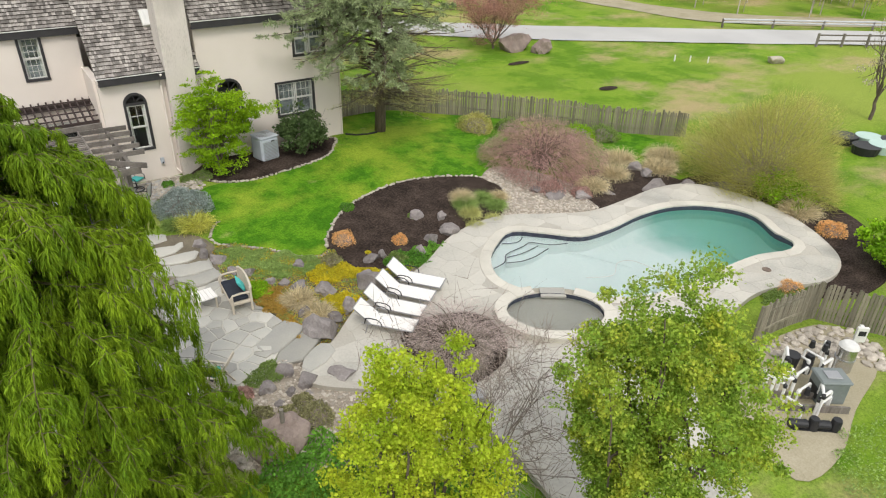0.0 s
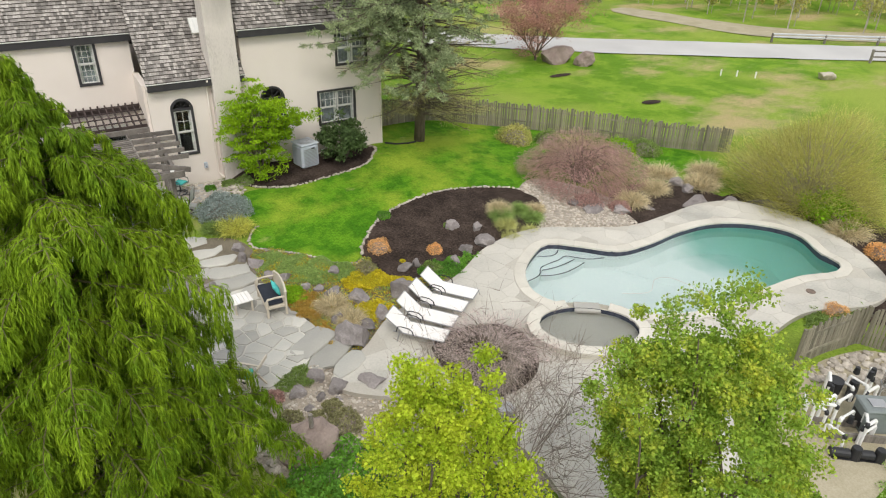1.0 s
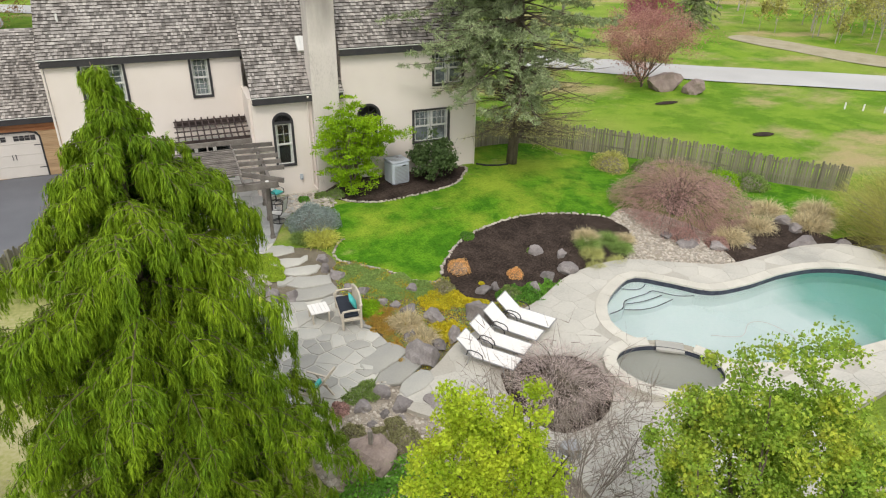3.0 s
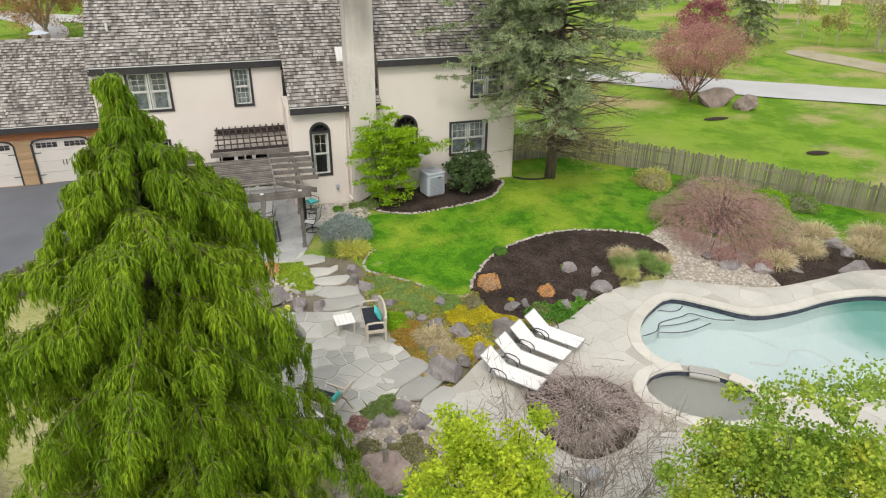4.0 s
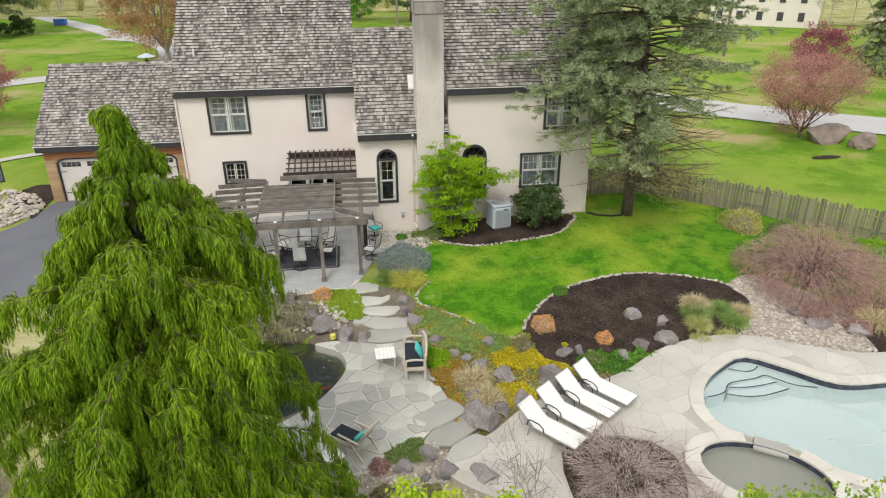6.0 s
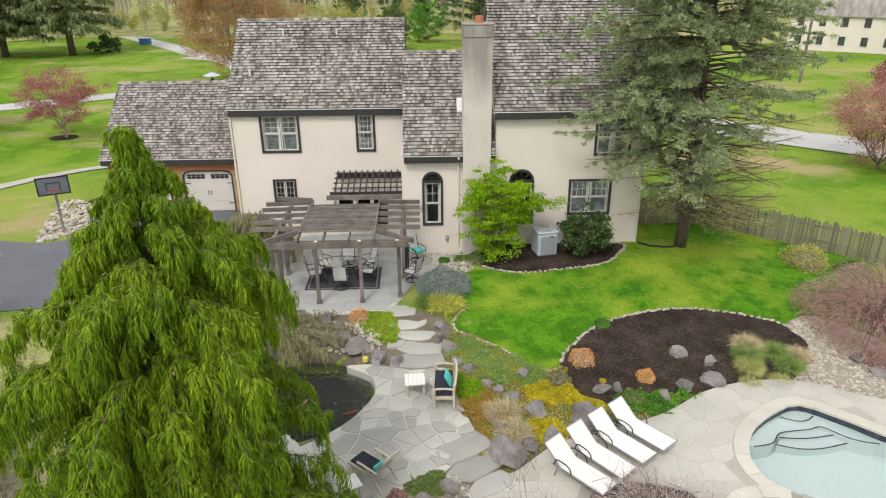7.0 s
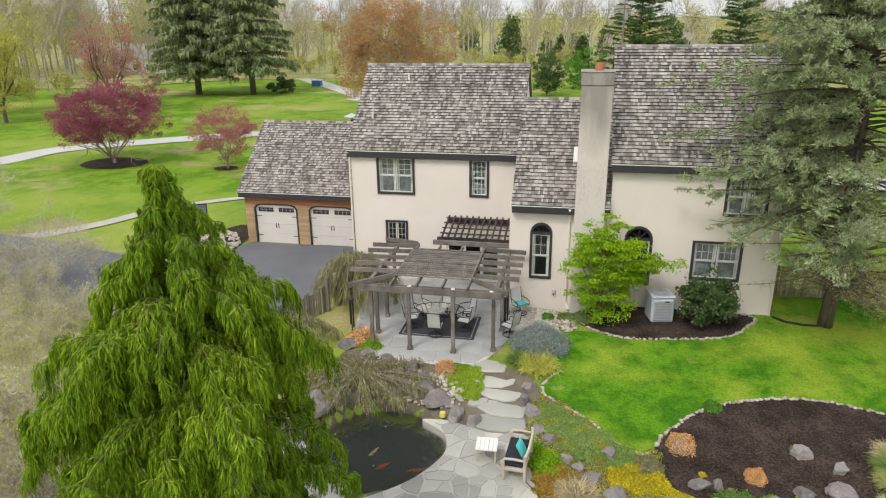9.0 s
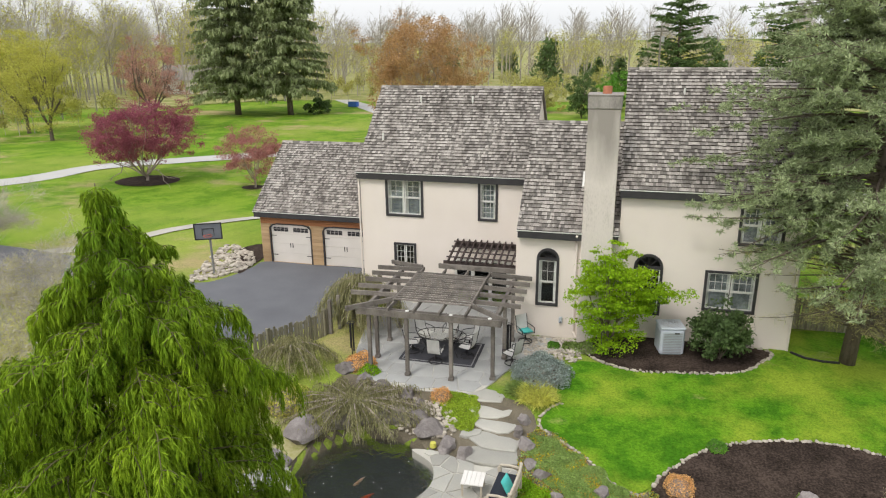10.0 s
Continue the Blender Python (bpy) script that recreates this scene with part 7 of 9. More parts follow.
for k, (x, y, r_, leaf, lab) in enumerate(((7.6, -17.7, 0.36, L_WEEP, "small olive heather tuft in gravel"), (7.5, -16.8, 0.28, L_PURP, "small purplish heather in the gravel"), (8.25, -17.9, 0.24, L_WEEP, "small olive heather tuft in gravel"), (8.75, -17.8, 0.3, L_WEEP, "small olive heather tuft in gravel"),
                                         (8.8, -18.5, 0.5, L_WEEP, "olive-brown heather mound by the boulder"), (12.5, -11.85, 0.4, L_WEEP, "olive twiggy shrublet by the creepers"), (14.5, -12.95, 0.42, L_GREEN, "grey-green shrublet by the mulch"), (16.6, -10.6, 0.2, L_GREEN, "green tuft on the rock"),
                                         (13.9, -11.9, 0.12, L_YELLOW, "small yellow plant in the mulch"), (23.3, -11.3, 0.6, L_PURP, "low reddish-brown shrub in the gravel"), (24.7, -3.9, 1.0, L_OLIVE, "green-yellow shrub by the fence"), (26.6, -4.4, 0.8, L_GREEN, "green shrub by the fence"),
                                         (29.5, -6.8, 0.95, L_LIME, "bright green shrub by the fence"), (30.9, -7.2, 0.9, L_GREEN, "green shrub by the fence"), (30.4, -20.1, 0.6, L_ORANGE, "small orange shrub by the deck"), (9.2, -3.4, 0.28, L_FRESH, "small green clump by the wall"),
                                         (9.9, -4.0, 0.34, L_GREEN, "small dark green clump by the wall"), (10.5, -4.15, 0.4, L_GREEN, "small dark green clump by the wall"), (2.4, -6.6, 0.6, L_ORANGE, "orange-brown grassy shrub near the torch"), (2.9, -7.1, 0.4, L_LIME, "green clump by the patio post"),
                                         (14.6, -8.9, 0.3, L_FRESH, "green tuft at the bed's edge"), (0.8, -9.6, 0.9, L_YELG, "yellow conifer by the fence"), (24.3, -12.2, 0.5, L_PURP, "low purplish shrub among the rocks"))):
    mound("low_shrub", x, y, r_, r_ * 0.85, leaf, lab, n=int(700 + 2200 * r_), size=0.05 + 0.04 * r_, seed=140 + k)


def weeping_larch(x, y, radius, height, seed, label, n=34):
    """Low trunk with long arching limbs whose needles hang in curtains."""
    r = np.random.default_rng(seed)
    ob = plant("weeping_larch", (x, y, ground_z(x, y)), label, "tree")
    bm = bmesh.new()
    P, D, S = [], [], []
    part("trunk", tube(bmesh.new(), [(0, 0, 0), (0.1, -0.05, height * 0.5), (0.25, -0.1, height * 0.85)], 0.09, 0.05, 7), M_TWIG, ob)
    for k in range(n):
        a = 2 * math.pi * k / n + r.uniform(-0.2, 0.2)
        L = radius * r.uniform(0.5, 1.1)
        pts = [Vector((0.2 + math.cos(a) * L * s, math.sin(a) * L * 0.8 * s, height * (0.8 + 0.35 * s - 0.85 * s * s) * r.uniform(0.95, 1.05))) for s in np.linspace(0, 1, 8)]
        tube(bm, pts, 0.025, 0.008, 4, cap=False)
        for i in range(1, 8):
            for _ in range(30):
                P.append(tuple(pts[i].lerp(pts[i - 1], r.random()) + Vector(r.normal(size=3)) * 0.09))
                D.append((math.cos(a) * 0.3 + r.normal() * 0.25, math.sin(a) * 0.3 + r.normal() * 0.25, -0.8))
                S.append(r.uniform(0.25, 0.75) * height * 0.5)
    tagged(part("branch_mass", bm, M_TWIG, ob), kind="stuff")
    quads("crown", strands(np.array(P), np.array(D), np.array(S)[:, None], 0.022, 4, r, sag=0.6), L_WEEP, ob)
    return ob


weeping_larch(3.2, -9.8, 2.7, 0.9, 160, "weeping larch arching over the pond, olive-brown", 38)
weeping_larch(1.0, -3.4, 1.9, 2.5, 161, "weeping budding shrub over the pergola side", 26)
weeping_larch(-0.2, -7.4, 1.6, 1.3, 162, "small weeping shrub along the garden fence", 22)
for k, (x, y, h, r_, leaf) in enumerate(((-9.5, -8.5, 2.8, 2.6, L_FORS), (-5.0, -14.5, 2.8, 2.6, L_FORS), (-15.0, -3.6, 3.6, 3.4, L_OLIVE), (-13.0, -12.0, 3.0, 3.2, L_FORS), (-20.5, -6.0, 3.8, 4.2, L_FORS), (-8.0, -19.0, 3.0, 3.0, L_OLIVE), (-2.0, -19.5, 2.2, 2.2, L_FORS), (-26.0, 2.0, 4.2, 4.0, L_GREY), (-17.0, -17.0, 3.6, 4.0, L_OLIVE), (-12.4, -7.2, 2.6, 2.8, L_OLIVE), (-16.5, -8.2, 3.0, 3.2, L_FORS), (-8.2, -11.5, 2.4, 2.6, L_FORS))):
    twiggy("bare_shrub", x, y, h, r_, M_FARBARK, "large budding shrub with tangled grey twigs", seed=170 + k, n=14, levels=3, leaf=leaf, leaves=11000, size=0.05, fine=5000, r0=0.04)

for k, (x, y, h, r_) in enumerate(((-3.6, -16.4, 1.9, 2.0), (-6.0, -13.4, 1.8, 2.0), (-1.6, -17.6, 1.6, 1.6))):
    twiggy("bare_shrub", x, y, h, r_, M_TWIGD, "tangled bare bramble with dark grey-brown twigs", seed=190 + k, n=18, levels=3, fine=4500, r0=0.02, arch=0.3)

# ---- pergolas ----
def post(parent, x, y, z0, z1, w=0.13, base=True, m=None):
    bm = bmesh.new()
    box(bm, x - w / 2, x + w / 2, y - w / 2, y + w / 2, z0, z1, bevel=0.008)
    ob = part("post", bm, m or M_PERG, parent)
    if base:
        part("post_base", boxm(x - w * 0.72, x + w * 0.72, y - w * 0.72, y + w * 0.72, z0, z0 + 0.12, bevel=0.012), m or M_PERG, ob)
    return ob


def timber(parent, name, a, b, w, h, m=None):
    bm = beam(bmesh.new(), a, b, w, h)
    return part(name, bm, m or M_PERG, parent)


perg = empty("pergola", (0, 0, 0), "weathered grey wooden pergola over the dining patio", "pergola")
PZ = -0.78
for x, y in ((2.92, -6.95), (4.35, -7.0), (5.97, -7.0), (7.38, -6.6), (2.8, -5.9), (2.75, -4.4), (2.75, -3.1), (7.5, -4.9), (7.55, -3.3)):
    post(perg, x, y, PZ, 1.52)
timber(perg, "beam", (2.5, -6.92, 1.60), (7.75, -6.92, 1.60), 0.07, 0.24)
timber(perg, "beam", (2.5, -7.08, 1.60), (7.75, -7.08, 1.60), 0.07, 0.24)
timber(perg, "beam", (2.78, -6.85, 1.60), (2.78, -2.6, 1.60), 0.12, 0.2)
timber(perg, "beam", (7.5, -6.85, 1.60), (7.5, -2.5, 1.60), 0.12, 0.2)
for x in (3.72, 4.65, 5.58, 6.5):
    timber(perg, "joist", (x, -7.15, 1.76), (x, -2.6, 1.76), 0.055, 0.14)
for y in (-5.7, -4.95, -4.2, -3.45, -2.75):
    timber(perg, "rafter", (1.75, y, 1.72), (3.69, y, 1.76), 0.06, 0.17)
    timber(perg, "rafter", (6.53, y, 1.76), (8.2, y, 1.72), 0.06, 0.17)
timber(perg, "hip_rafter", (2.2, -7.35, 1.74), (3.69, -6.35, 1.86), 0.07, 0.18)
timber(perg, "hip_rafter", (7.95, -7.15, 1.74), (6.53, -6.3, 1.86), 0.07, 0.18)
timber(perg, "hip_rafter", (2.1, -2.0, 1.74), (3.69, -2.7, 1.86), 0.07, 0.16)
for k in range(15):
    y = -6.38 + k * 0.21
    timber(perg, "slat", (3.68, y, 1.88), (6.54, y, 1.88), 0.085, 0.045)
for x in (3.70, 6.52):
    timber(perg, "lattice_frame", (x, -6.5, 1.85), (x, -3.35, 1.85), 0.06, 0.1)
timber(perg, "back_beam", (4.2, -2.1, 1.75), (8.0, -2.1, 1.75), 0.09, 0.2)
for x in (4.4, 5.98, 7.35):
    part("light", tube(bmesh.new(), [(x, -7.02, 1.725), (x, -7.02, 1.745)], 0.07, seg=10), M_WHITE, perg, "small pale cap on the beam")

perg2 = empty("door_pergola", (0, 0, 0), "dark-stained slatted pergola over the patio door", "pergola")
for k in range(12):
    x = 4.52 + k * 0.268
    timber(perg2, "slat", (x, -0.02, 2.30), (x + 0.02, -1.95, 1.90), 0.055, 0.12, M_PERGD)
for y, z in ((-0.3, 2.31), (-0.75, 2.215), (-1.2, 2.125), (-1.65, 2.03)):
    timber(perg2, "cross_slat", (4.42, y, z), (7.56, y, z), 0.05, 0.05, M_PERGD)
timber(perg2, "beam", (4.3, -1.7, 1.76), (7.72, -1.7, 1.76), 0.1, 0.2, M_PERGD)
timber(perg2, "beam", (4.45, -0.06, 2.10), (7.53, -0.06, 2.10), 0.09, 0.22, M_PERGD)
for x in (4.6, 7.3):
    timber(perg2, "brace", (x, -0.05, 1.1), (x, -1.55, 1.68), 0.09, 0.12, M_PERGD)

# ---- dining set ----
M_CAST = mat("dark_metal", (0.055, 0.052, 0.055), (0.035, 0.033, 0.035), scale=6, fine=30, bump=0.1, rough=0.45, metal=0.4)
M_SLING = mat("pale_sling", (0.66, 0.65, 0.62), (0.57, 0.56, 0.53), scale=6, fine=60, bump=0.1)
M_SILVER = mat("grey_metal", (0.42, 0.42, 0.42), (0.33, 0.33, 0.34), scale=4, fine=30, bump=0.05, rough=0.4, metal=0.7)
rug = part("rug", boxm(3.62, 6.55, -5.9, -3.85, PZ, PZ + 0.012), mat("rug_weave", (0.075, 0.075, 0.085), (0.045, 0.045, 0.052), scale=3, fine=50, bump=0.3))
tagged(rug, "charcoal outdoor rug under the dining table", "rug")
rb = bmesh.new()
for a in ((3.72, 6.45, -5.82, -5.77), (3.72, 6.45, -3.98, -3.93), (3.72, 3.77, -5.77, -3.98), (6.40, 6.45, -5.77, -3.98)):
    box(rb, *a, PZ + 0.012, PZ + 0.015)
part("border", rb, M_SILVER, rug, "pale woven border line")


def dining_table(x, y, z):
    t = empty("dining_table", (x, y, z), "oval glass-topped patio dining table", "table")
    top = bmesh.new()
    n = 40
    a = [top.verts.new((0.95 * math.cos(2 * math.pi * i / n), 0.58 * math.sin(2 * math.pi * i / n), 0.70)) for i in range(n)]
    b = [top.verts.new((0.95 * math.cos(2 * math.pi * i / n), 0.58 * math.sin(2 * math.pi * i / n), 0.715)) for i in range(n)]
    top.faces.new(a[::-1])
    top.faces.new(b)
    for i in range(n):
        top.faces.new((a[i], a[(i + 1) % n], b[(i + 1) % n], b[i]))
    part("glass_top", top, M_GLASS, t)
    rim = bmesh.new()
    tube(rim, [(0.96 * math.cos(2 * math.pi * i / n), 0.59 * math.sin(2 * math.pi * i / n), 0.705) for i in range(n + 1)], 0.022, seg=6)
    part("rim", rim, M_CAST, t)
    for sx in (-1, 1):
        for sy in (-1, 1):
            part("leg", tube(bmesh.new(), [(sx * 0.7, sy * 0.4, 0.69), (sx * 0.55, sy * 0.3, 0.35), (sx * 0.72, sy * 0.42, 0.0)], 0.022, seg=6), M_CAST, t)
    return t


dining_table(5.05, -4.85, PZ + 0.015)


def swivel_chair(x, y, z, rot):
    c = empty("swivel_chair", (x, y, z), "pale sling swivel patio chair with a dark ring base", "chair", "chairs round the dining table")
    s = bmesh.new()
    pts = [(0.26, 0.42), (0.0, 0.40), (-0.2, 0.40), (-0.27, 0.55), (-0.36, 1.02)]
    va = [[s.verts.new((px, sy * 0.24, pz + o)) for px, pz in pts] for sy in (-1, 1) for o in (0, 0.015)]
    for i in range(4):
        s.faces.new((va[0][i], va[0][i + 1], va[2][i + 1], va[2][i]))
        s.faces.new((va[1][i + 1], va[1][i], va[3][i], va[3][i + 1]))
        s.faces.new((va[0][i], va[1][i], va[1][i + 1], va[0][i + 1]))
        s.faces.new((va[2][i + 1], va[3][i + 1], va[3][i], va[2][i]))
    part("sling", s, M_SLING, c)
    for sy in (-1, 1):
        part("frame_rail", tube(bmesh.new(), [(px, sy * 0.255, pz) for px, pz in pts], 0.016, seg=6), M_CAST, c)
        part("armrest", tube(bmesh.new(), [(-0.29, sy * 0.27, 0.64), (0.05, sy * 0.29, 0.63), (0.22, sy * 0.29, 0.60), (0.24, sy * 0.27, 0.42)], 0.016, seg=6), M_CAST, c)
    part("stem", tube(bmesh.new(), [(0, 0, 0.05), (0, 0, 0.40)], 0.03, seg=8), M_CAST, c)
    ring = bmesh.new()
    tube(ring, [(0.27 * math.cos(a), 0.27 * math.sin(a), 0.02) for a in np.linspace(0, 2 * math.pi, 21)], 0.018, seg=6)
    for a in (0.4, 2.0, 3.5, 5.1):
        tube(ring, [(0, 0, 0.12), (0.27 * math.cos(a), 0.27 * math.sin(a), 0.02)], 0.014, seg=5)
    part("ring_base", ring, M_CAST, c)
    c.rotation_euler[2] = rot
    return c


ch0 = swivel_chair(5.05, -5.75, PZ + 0.012, radians(90))
for x, y, a in ((3.95, -5.1, 12), (6.1, -5.05, 168), (5.15, -3.85, -90), (4.2, -4.2, -30), (6.0, -4.2, 210)):
    copy_thing(ch0, pose(x, y, PZ + 0.012, 0, 0, a))
aq = copy_thing(ch0, pose(8.05, -3.2, PZ + 0.002, 0, 0, -50))
tagged(aq, "pale sling patio chair holding an aqua cushion", "chair")
M_AQUA = mat("aqua_fabric", (0.10, 0.52, 0.48), (0.07, 0.42, 0.40), scale=5, fine=40, bump=0.2)


def cushion(x, y, z, sx, sy, sz, rot, label, material, tilt=0.0):
    bm = bmesh.new()
    bmesh.ops.create_cube(bm, size=1.0)
    bmesh.ops.subdivide_edges(bm, edges=bm.edges[:], cuts=4, use_grid_fill=True)
    for v in bm.verts:
        r2 = max(abs(v.co.x), abs(v.co.y)) * 2
        v.co = Vector((v.co.x * sx, v.co.y * sy, v.co.z * sz * (1 - 0.75 * r2 ** 4)))
    ob = part("cushion", bm, material, None, smooth=True)
    ob.matrix_world = pose(x, y, z, 0, tilt, rot)
    return tagged(ob, label, "cushion")


cushion(8.08, -3.25, PZ + 0.50, 0.42, 0.42, 0.14, -50, "aqua cushion lying on the patio chair", M_AQUA)
copy_thing(ch0, pose(7.85, -5.2, PZ + 0.002, 0, 0, 150))
tagged(copy_thing(ch0, pose(11.9, -20.6, ground_z(11.9, -20.6) + 0.06, 0, 0, 40)), "pale sling chair beside the bare shrub", "chair")

# ---- torches by the patio ----
for x, y in ((1.75, -5.9), (7.62, -4.65)):
    t = empty("tiki_torch", (x, y, PZ - 0.02), "black patio torch cluster with a ring top", "torch", "patio torches")
    for k in range(3):
        a = 2.1 * k + 0.4
        part("tube", tube(bmesh.new(), [(0.07 * math.cos(a), 0.07 * math.sin(a), 0.15 + 0.12 * k), (0.07 * math.cos(a), 0.07 * math.sin(a), 1.3)], 0.035, seg=8), M_CAST, t)
    rg = bmesh.new()
    tube(rg, [(0.13 * math.cos(a), 0.13 * math.sin(a), 1.34) for a in np.linspace(0, 6.283, 17)], 0.016, seg=5)
    part("ring", rg, M_CAST, t)
    part("stake", tube(bmesh.new(), [(0, 0, 0), (0, 0, 1.34)], 0.02, seg=6), M_CAST, t)

# ---- loungers ----
M_LSLING = mat("white_sling", (0.80, 0.77, 0.73), (0.72, 0.69, 0.65), scale=5, fine=70, bump=0.08)


def sun_lounger(m):
    """Origin on the deck under the head end; the foot lies along +x."""
    L = empty("sun_lounger", (0, 0, 0), "white sling sun lounger with a raised back, grey tube frame", "sun lounger", "row of sun loungers")
    seat = boxm(0.66, 1.93, -0.30, 0.30, 0.352, 0.372)
    part("seat_sling", seat, M_LSLING, L)
    back = bmesh.new()
    box(back, -0.74, 0.0, -0.30, 0.30, -0.01, 0.01, m=Matrix.Translation((0.67, 0, 0.362)) @ Matrix.Rotation(radians(38), 4, "Y"))
    part("back_sling", back, M_LSLING, L)
    for s in (-1, 1):
        part("side_rail", tube(bmesh.new(), [(0.35, s * 0.315, 0.355), (1.2, s * 0.315, 0.36), (1.95, s * 0.315, 0.355)], 0.019, seg=7), M_SILVER, L)
        part("back_rail", tube(bmesh.new(), [(0.66, s * 0.315, 0.362), (0.09, s * 0.315, 0.82)], 0.017, seg=7), M_SILVER, L)
        part("armrest", tube(bmesh.new(), [(0.45, s * 0.33, 0.36), (0.50, s * 0.335, 0.55), (0.60, s * 0.335, 0.585), (0.85, s * 0.335, 0.575), (0.97, s * 0.335, 0.50), (1.0, s * 0.33, 0.36)], 0.017, seg=7), M_CAST, L)
        for x in (0.55, 1.62):
            part("leg", tube(bmesh.new(), [(x, s * 0.315, 0.35), (x + (0.08 if x > 1 else -0.08), s * 0.315, 0.0)], 0.018, seg=7), M_SILVER, L)
    part("foot_bar", tube(bmesh.new(), [(1.95, -0.315, 0.355), (1.95, 0.315, 0.355)], 0.018, seg=7), M_SILVER, L)
    part("head_bar", tube(bmesh.new(), [(0.09, -0.315, 0.82), (0.09, 0.315, 0.82)], 0.016, seg=7), M_SILVER, L)
    L.matrix_basis = m
    return L


first = sun_lounger(pose(13.57, -13.92, DECK_Z + 0.008, 0, 0, -52))
for x, y, a in ((12.89, -14.37, -52.5), (12.18, -14.90, -52.0), (11.50, -15.47, -50.0)):
    copy_thing(first, pose(x, y, DECK_Z + 0.008, 0, 0, a))

# ---- stone patio furniture ----
M_TEAK = mat("bleached_teak", (0.60, 0.54, 0.44), (0.47, 0.41, 0.33), scale=3, fine=30, bump=0.2, stretch=(1, 6, 1))
M_NAVY = mat("navy_cushion", (0.028, 0.033, 0.045), (0.018, 0.021, 0.03), scale=4, fine=50, bump=0.2)
bench = empty("garden_bench", (8.85, -12.55, -1.148), "bleached garden loveseat with navy seat cushion", "bench")
for sy in (-0.68, 0.68):
    for sx, top in ((-0.28, 0.62), (0.30, 0.84)):
        part("leg", boxm(sx - 0.035, sx + 0.035, sy - 0.035, sy + 0.035, 0, top, bevel=0.008), M_TEAK, bench)
    part("armrest", tube(bmesh.new(), [(0.30, sy, 0.66), (0.0, sy, 0.68), (-0.25, sy, 0.66), (-0.33, sy, 0.55), (-0.29, sy, 0.3)], 0.035, seg=8), M_TEAK, bench)
part("seat_frame", boxm(-0.32, 0.32, -0.70, 0.70, 0.30, 0.38, bevel=0.01), M_TEAK, bench)
part("top_rail", tube(bmesh.new(), [(0.32, -0.7, 0.80), (0.36, -0.35, 0.88), (0.37, 0, 0.90), (0.36, 0.35, 0.88), (0.32, 0.7, 0.80)], 0.035, seg=8), M_TEAK, bench)
for k in range(11):
    y = -0.6 + k * 0.12
    part("back_slat", beam(bmesh.new(), (0.30, y, 0.40), (0.36, y, 0.88 - 0.25 * (y / 0.7) ** 2 * 0.3), 0.07, 0.02), M_TEAK, bench)
seat_c = boxm(-0.30, 0.24, -0.62, 0.62, 0.38, 0.49, bevel=0.03)
part("seat_cushion", seat_c, M_NAVY, bench, "navy seat cushion")
bench.rotation_euler[2] = radians(-4)
cushion(8.97, -12.75, -0.42, 0.42, 0.42, 0.14, -10, "aqua scatter cushion on the bench", M_AQUA, tilt=62)


def side_table(x, y, z, w, d, h, rot, label):
    t = empty("side_table", (x, y, z), label, "side table")
    for k in range(5):
        part("top_board", boxm(-w / 2 + k * w / 5 + 0.004, -w / 2 + (k + 1) * w / 5 - 0.004, -d / 2, d / 2, h - 0.03, h, bevel=0.004), M_LSLING, t)
    for sx in (-1, 1):
        for sy in (-1, 1):
            part("leg", boxm(sx * (w / 2 - 0.05) - 0.025, sx * (w / 2 - 0.05) + 0.025, sy * (d / 2 - 0.05) - 0.025, sy * (d / 2 - 0.05) + 0.025, 0, h - 0.03), M_TEAK, t)
    t.rotation_euler[2] = rot
    return t


side_table(7.95, -12.3, -1.148, 0.62, 0.62, 0.42, 0.05, "small pale square table beside the bench")
side_table(6.35, -16.65, -1.148, 0.5, 0.5, 0.40, 0.5, "small pale table beside the deck chair")


def deck_chair(x, y, z, rot):
    c = empty("steamer_chair", (x, y, z), "weathered teak steamer chair with navy cushion", "chair")
    for sy in (-0.28, 0.28):
        part("side_rail", beam(bmesh.new(), (-0.25, sy, 0.30), (0.75, sy, 0.36), 0.04, 0.06), M_TEAK, c)
        part("leg", beam(bmesh.new(), (0.62, sy * 1.05, 0.36), (0.35, sy * 1.05, 0.0), 0.04, 0.05), M_TEAK, c)
        part("leg", beam(bmesh.new(), (0.1, sy * 1.1, 0.58), (-0.42, sy * 1.1, 0.0), 0.04, 0.05), M_TEAK, c)
        part("armrest", beam(bmesh.new(), (-0.3, sy * 1.15, 0.56), (0.38, sy * 1.15, 0.60), 0.06, 0.03), M_TEAK, c)
        part("back_stile", beam(bmesh.new(), (-0.1, sy * 0.92, 0.32), (-0.50, sy * 0.92, 0.98), 0.05, 0.035), M_TEAK, c)
    part("head_rail", beam(bmesh.new(), (-0.5, -0.30, 0.98), (-0.5, 0.30, 0.98), 0.035, 0.09), M_TEAK, c)
    for k in range(6):
        y_ = -0.2 + k * 0.08
        part("back_slat", beam(bmesh.new(), (-0.12, y_, 0.34), (-0.49, y_, 0.95), 0.05, 0.015), M_TEAK, c)
    for k in range(8):
        part("seat_slat", boxm(-0.1 + k * 0.105, -0.03 + k * 0.105, -0.27, 0.27, 0.36, 0.375), M_TEAK, c)
    part("seat_cushion", boxm(-0.08, 0.72, -0.24, 0.24, 0.376, 0.43, bevel=0.02), M_NAVY, c, "navy cushion")
    part("pillow", boxm(-0.14, -0.04, -0.20, 0.20, 0.44, 0.60, bevel=0.03), M_AQUA, c, "aqua pillow")
    c.rotation_euler[2] = rot
    return c


dc = deck_chair(7.0, -16.15, -1.148, radians(140))

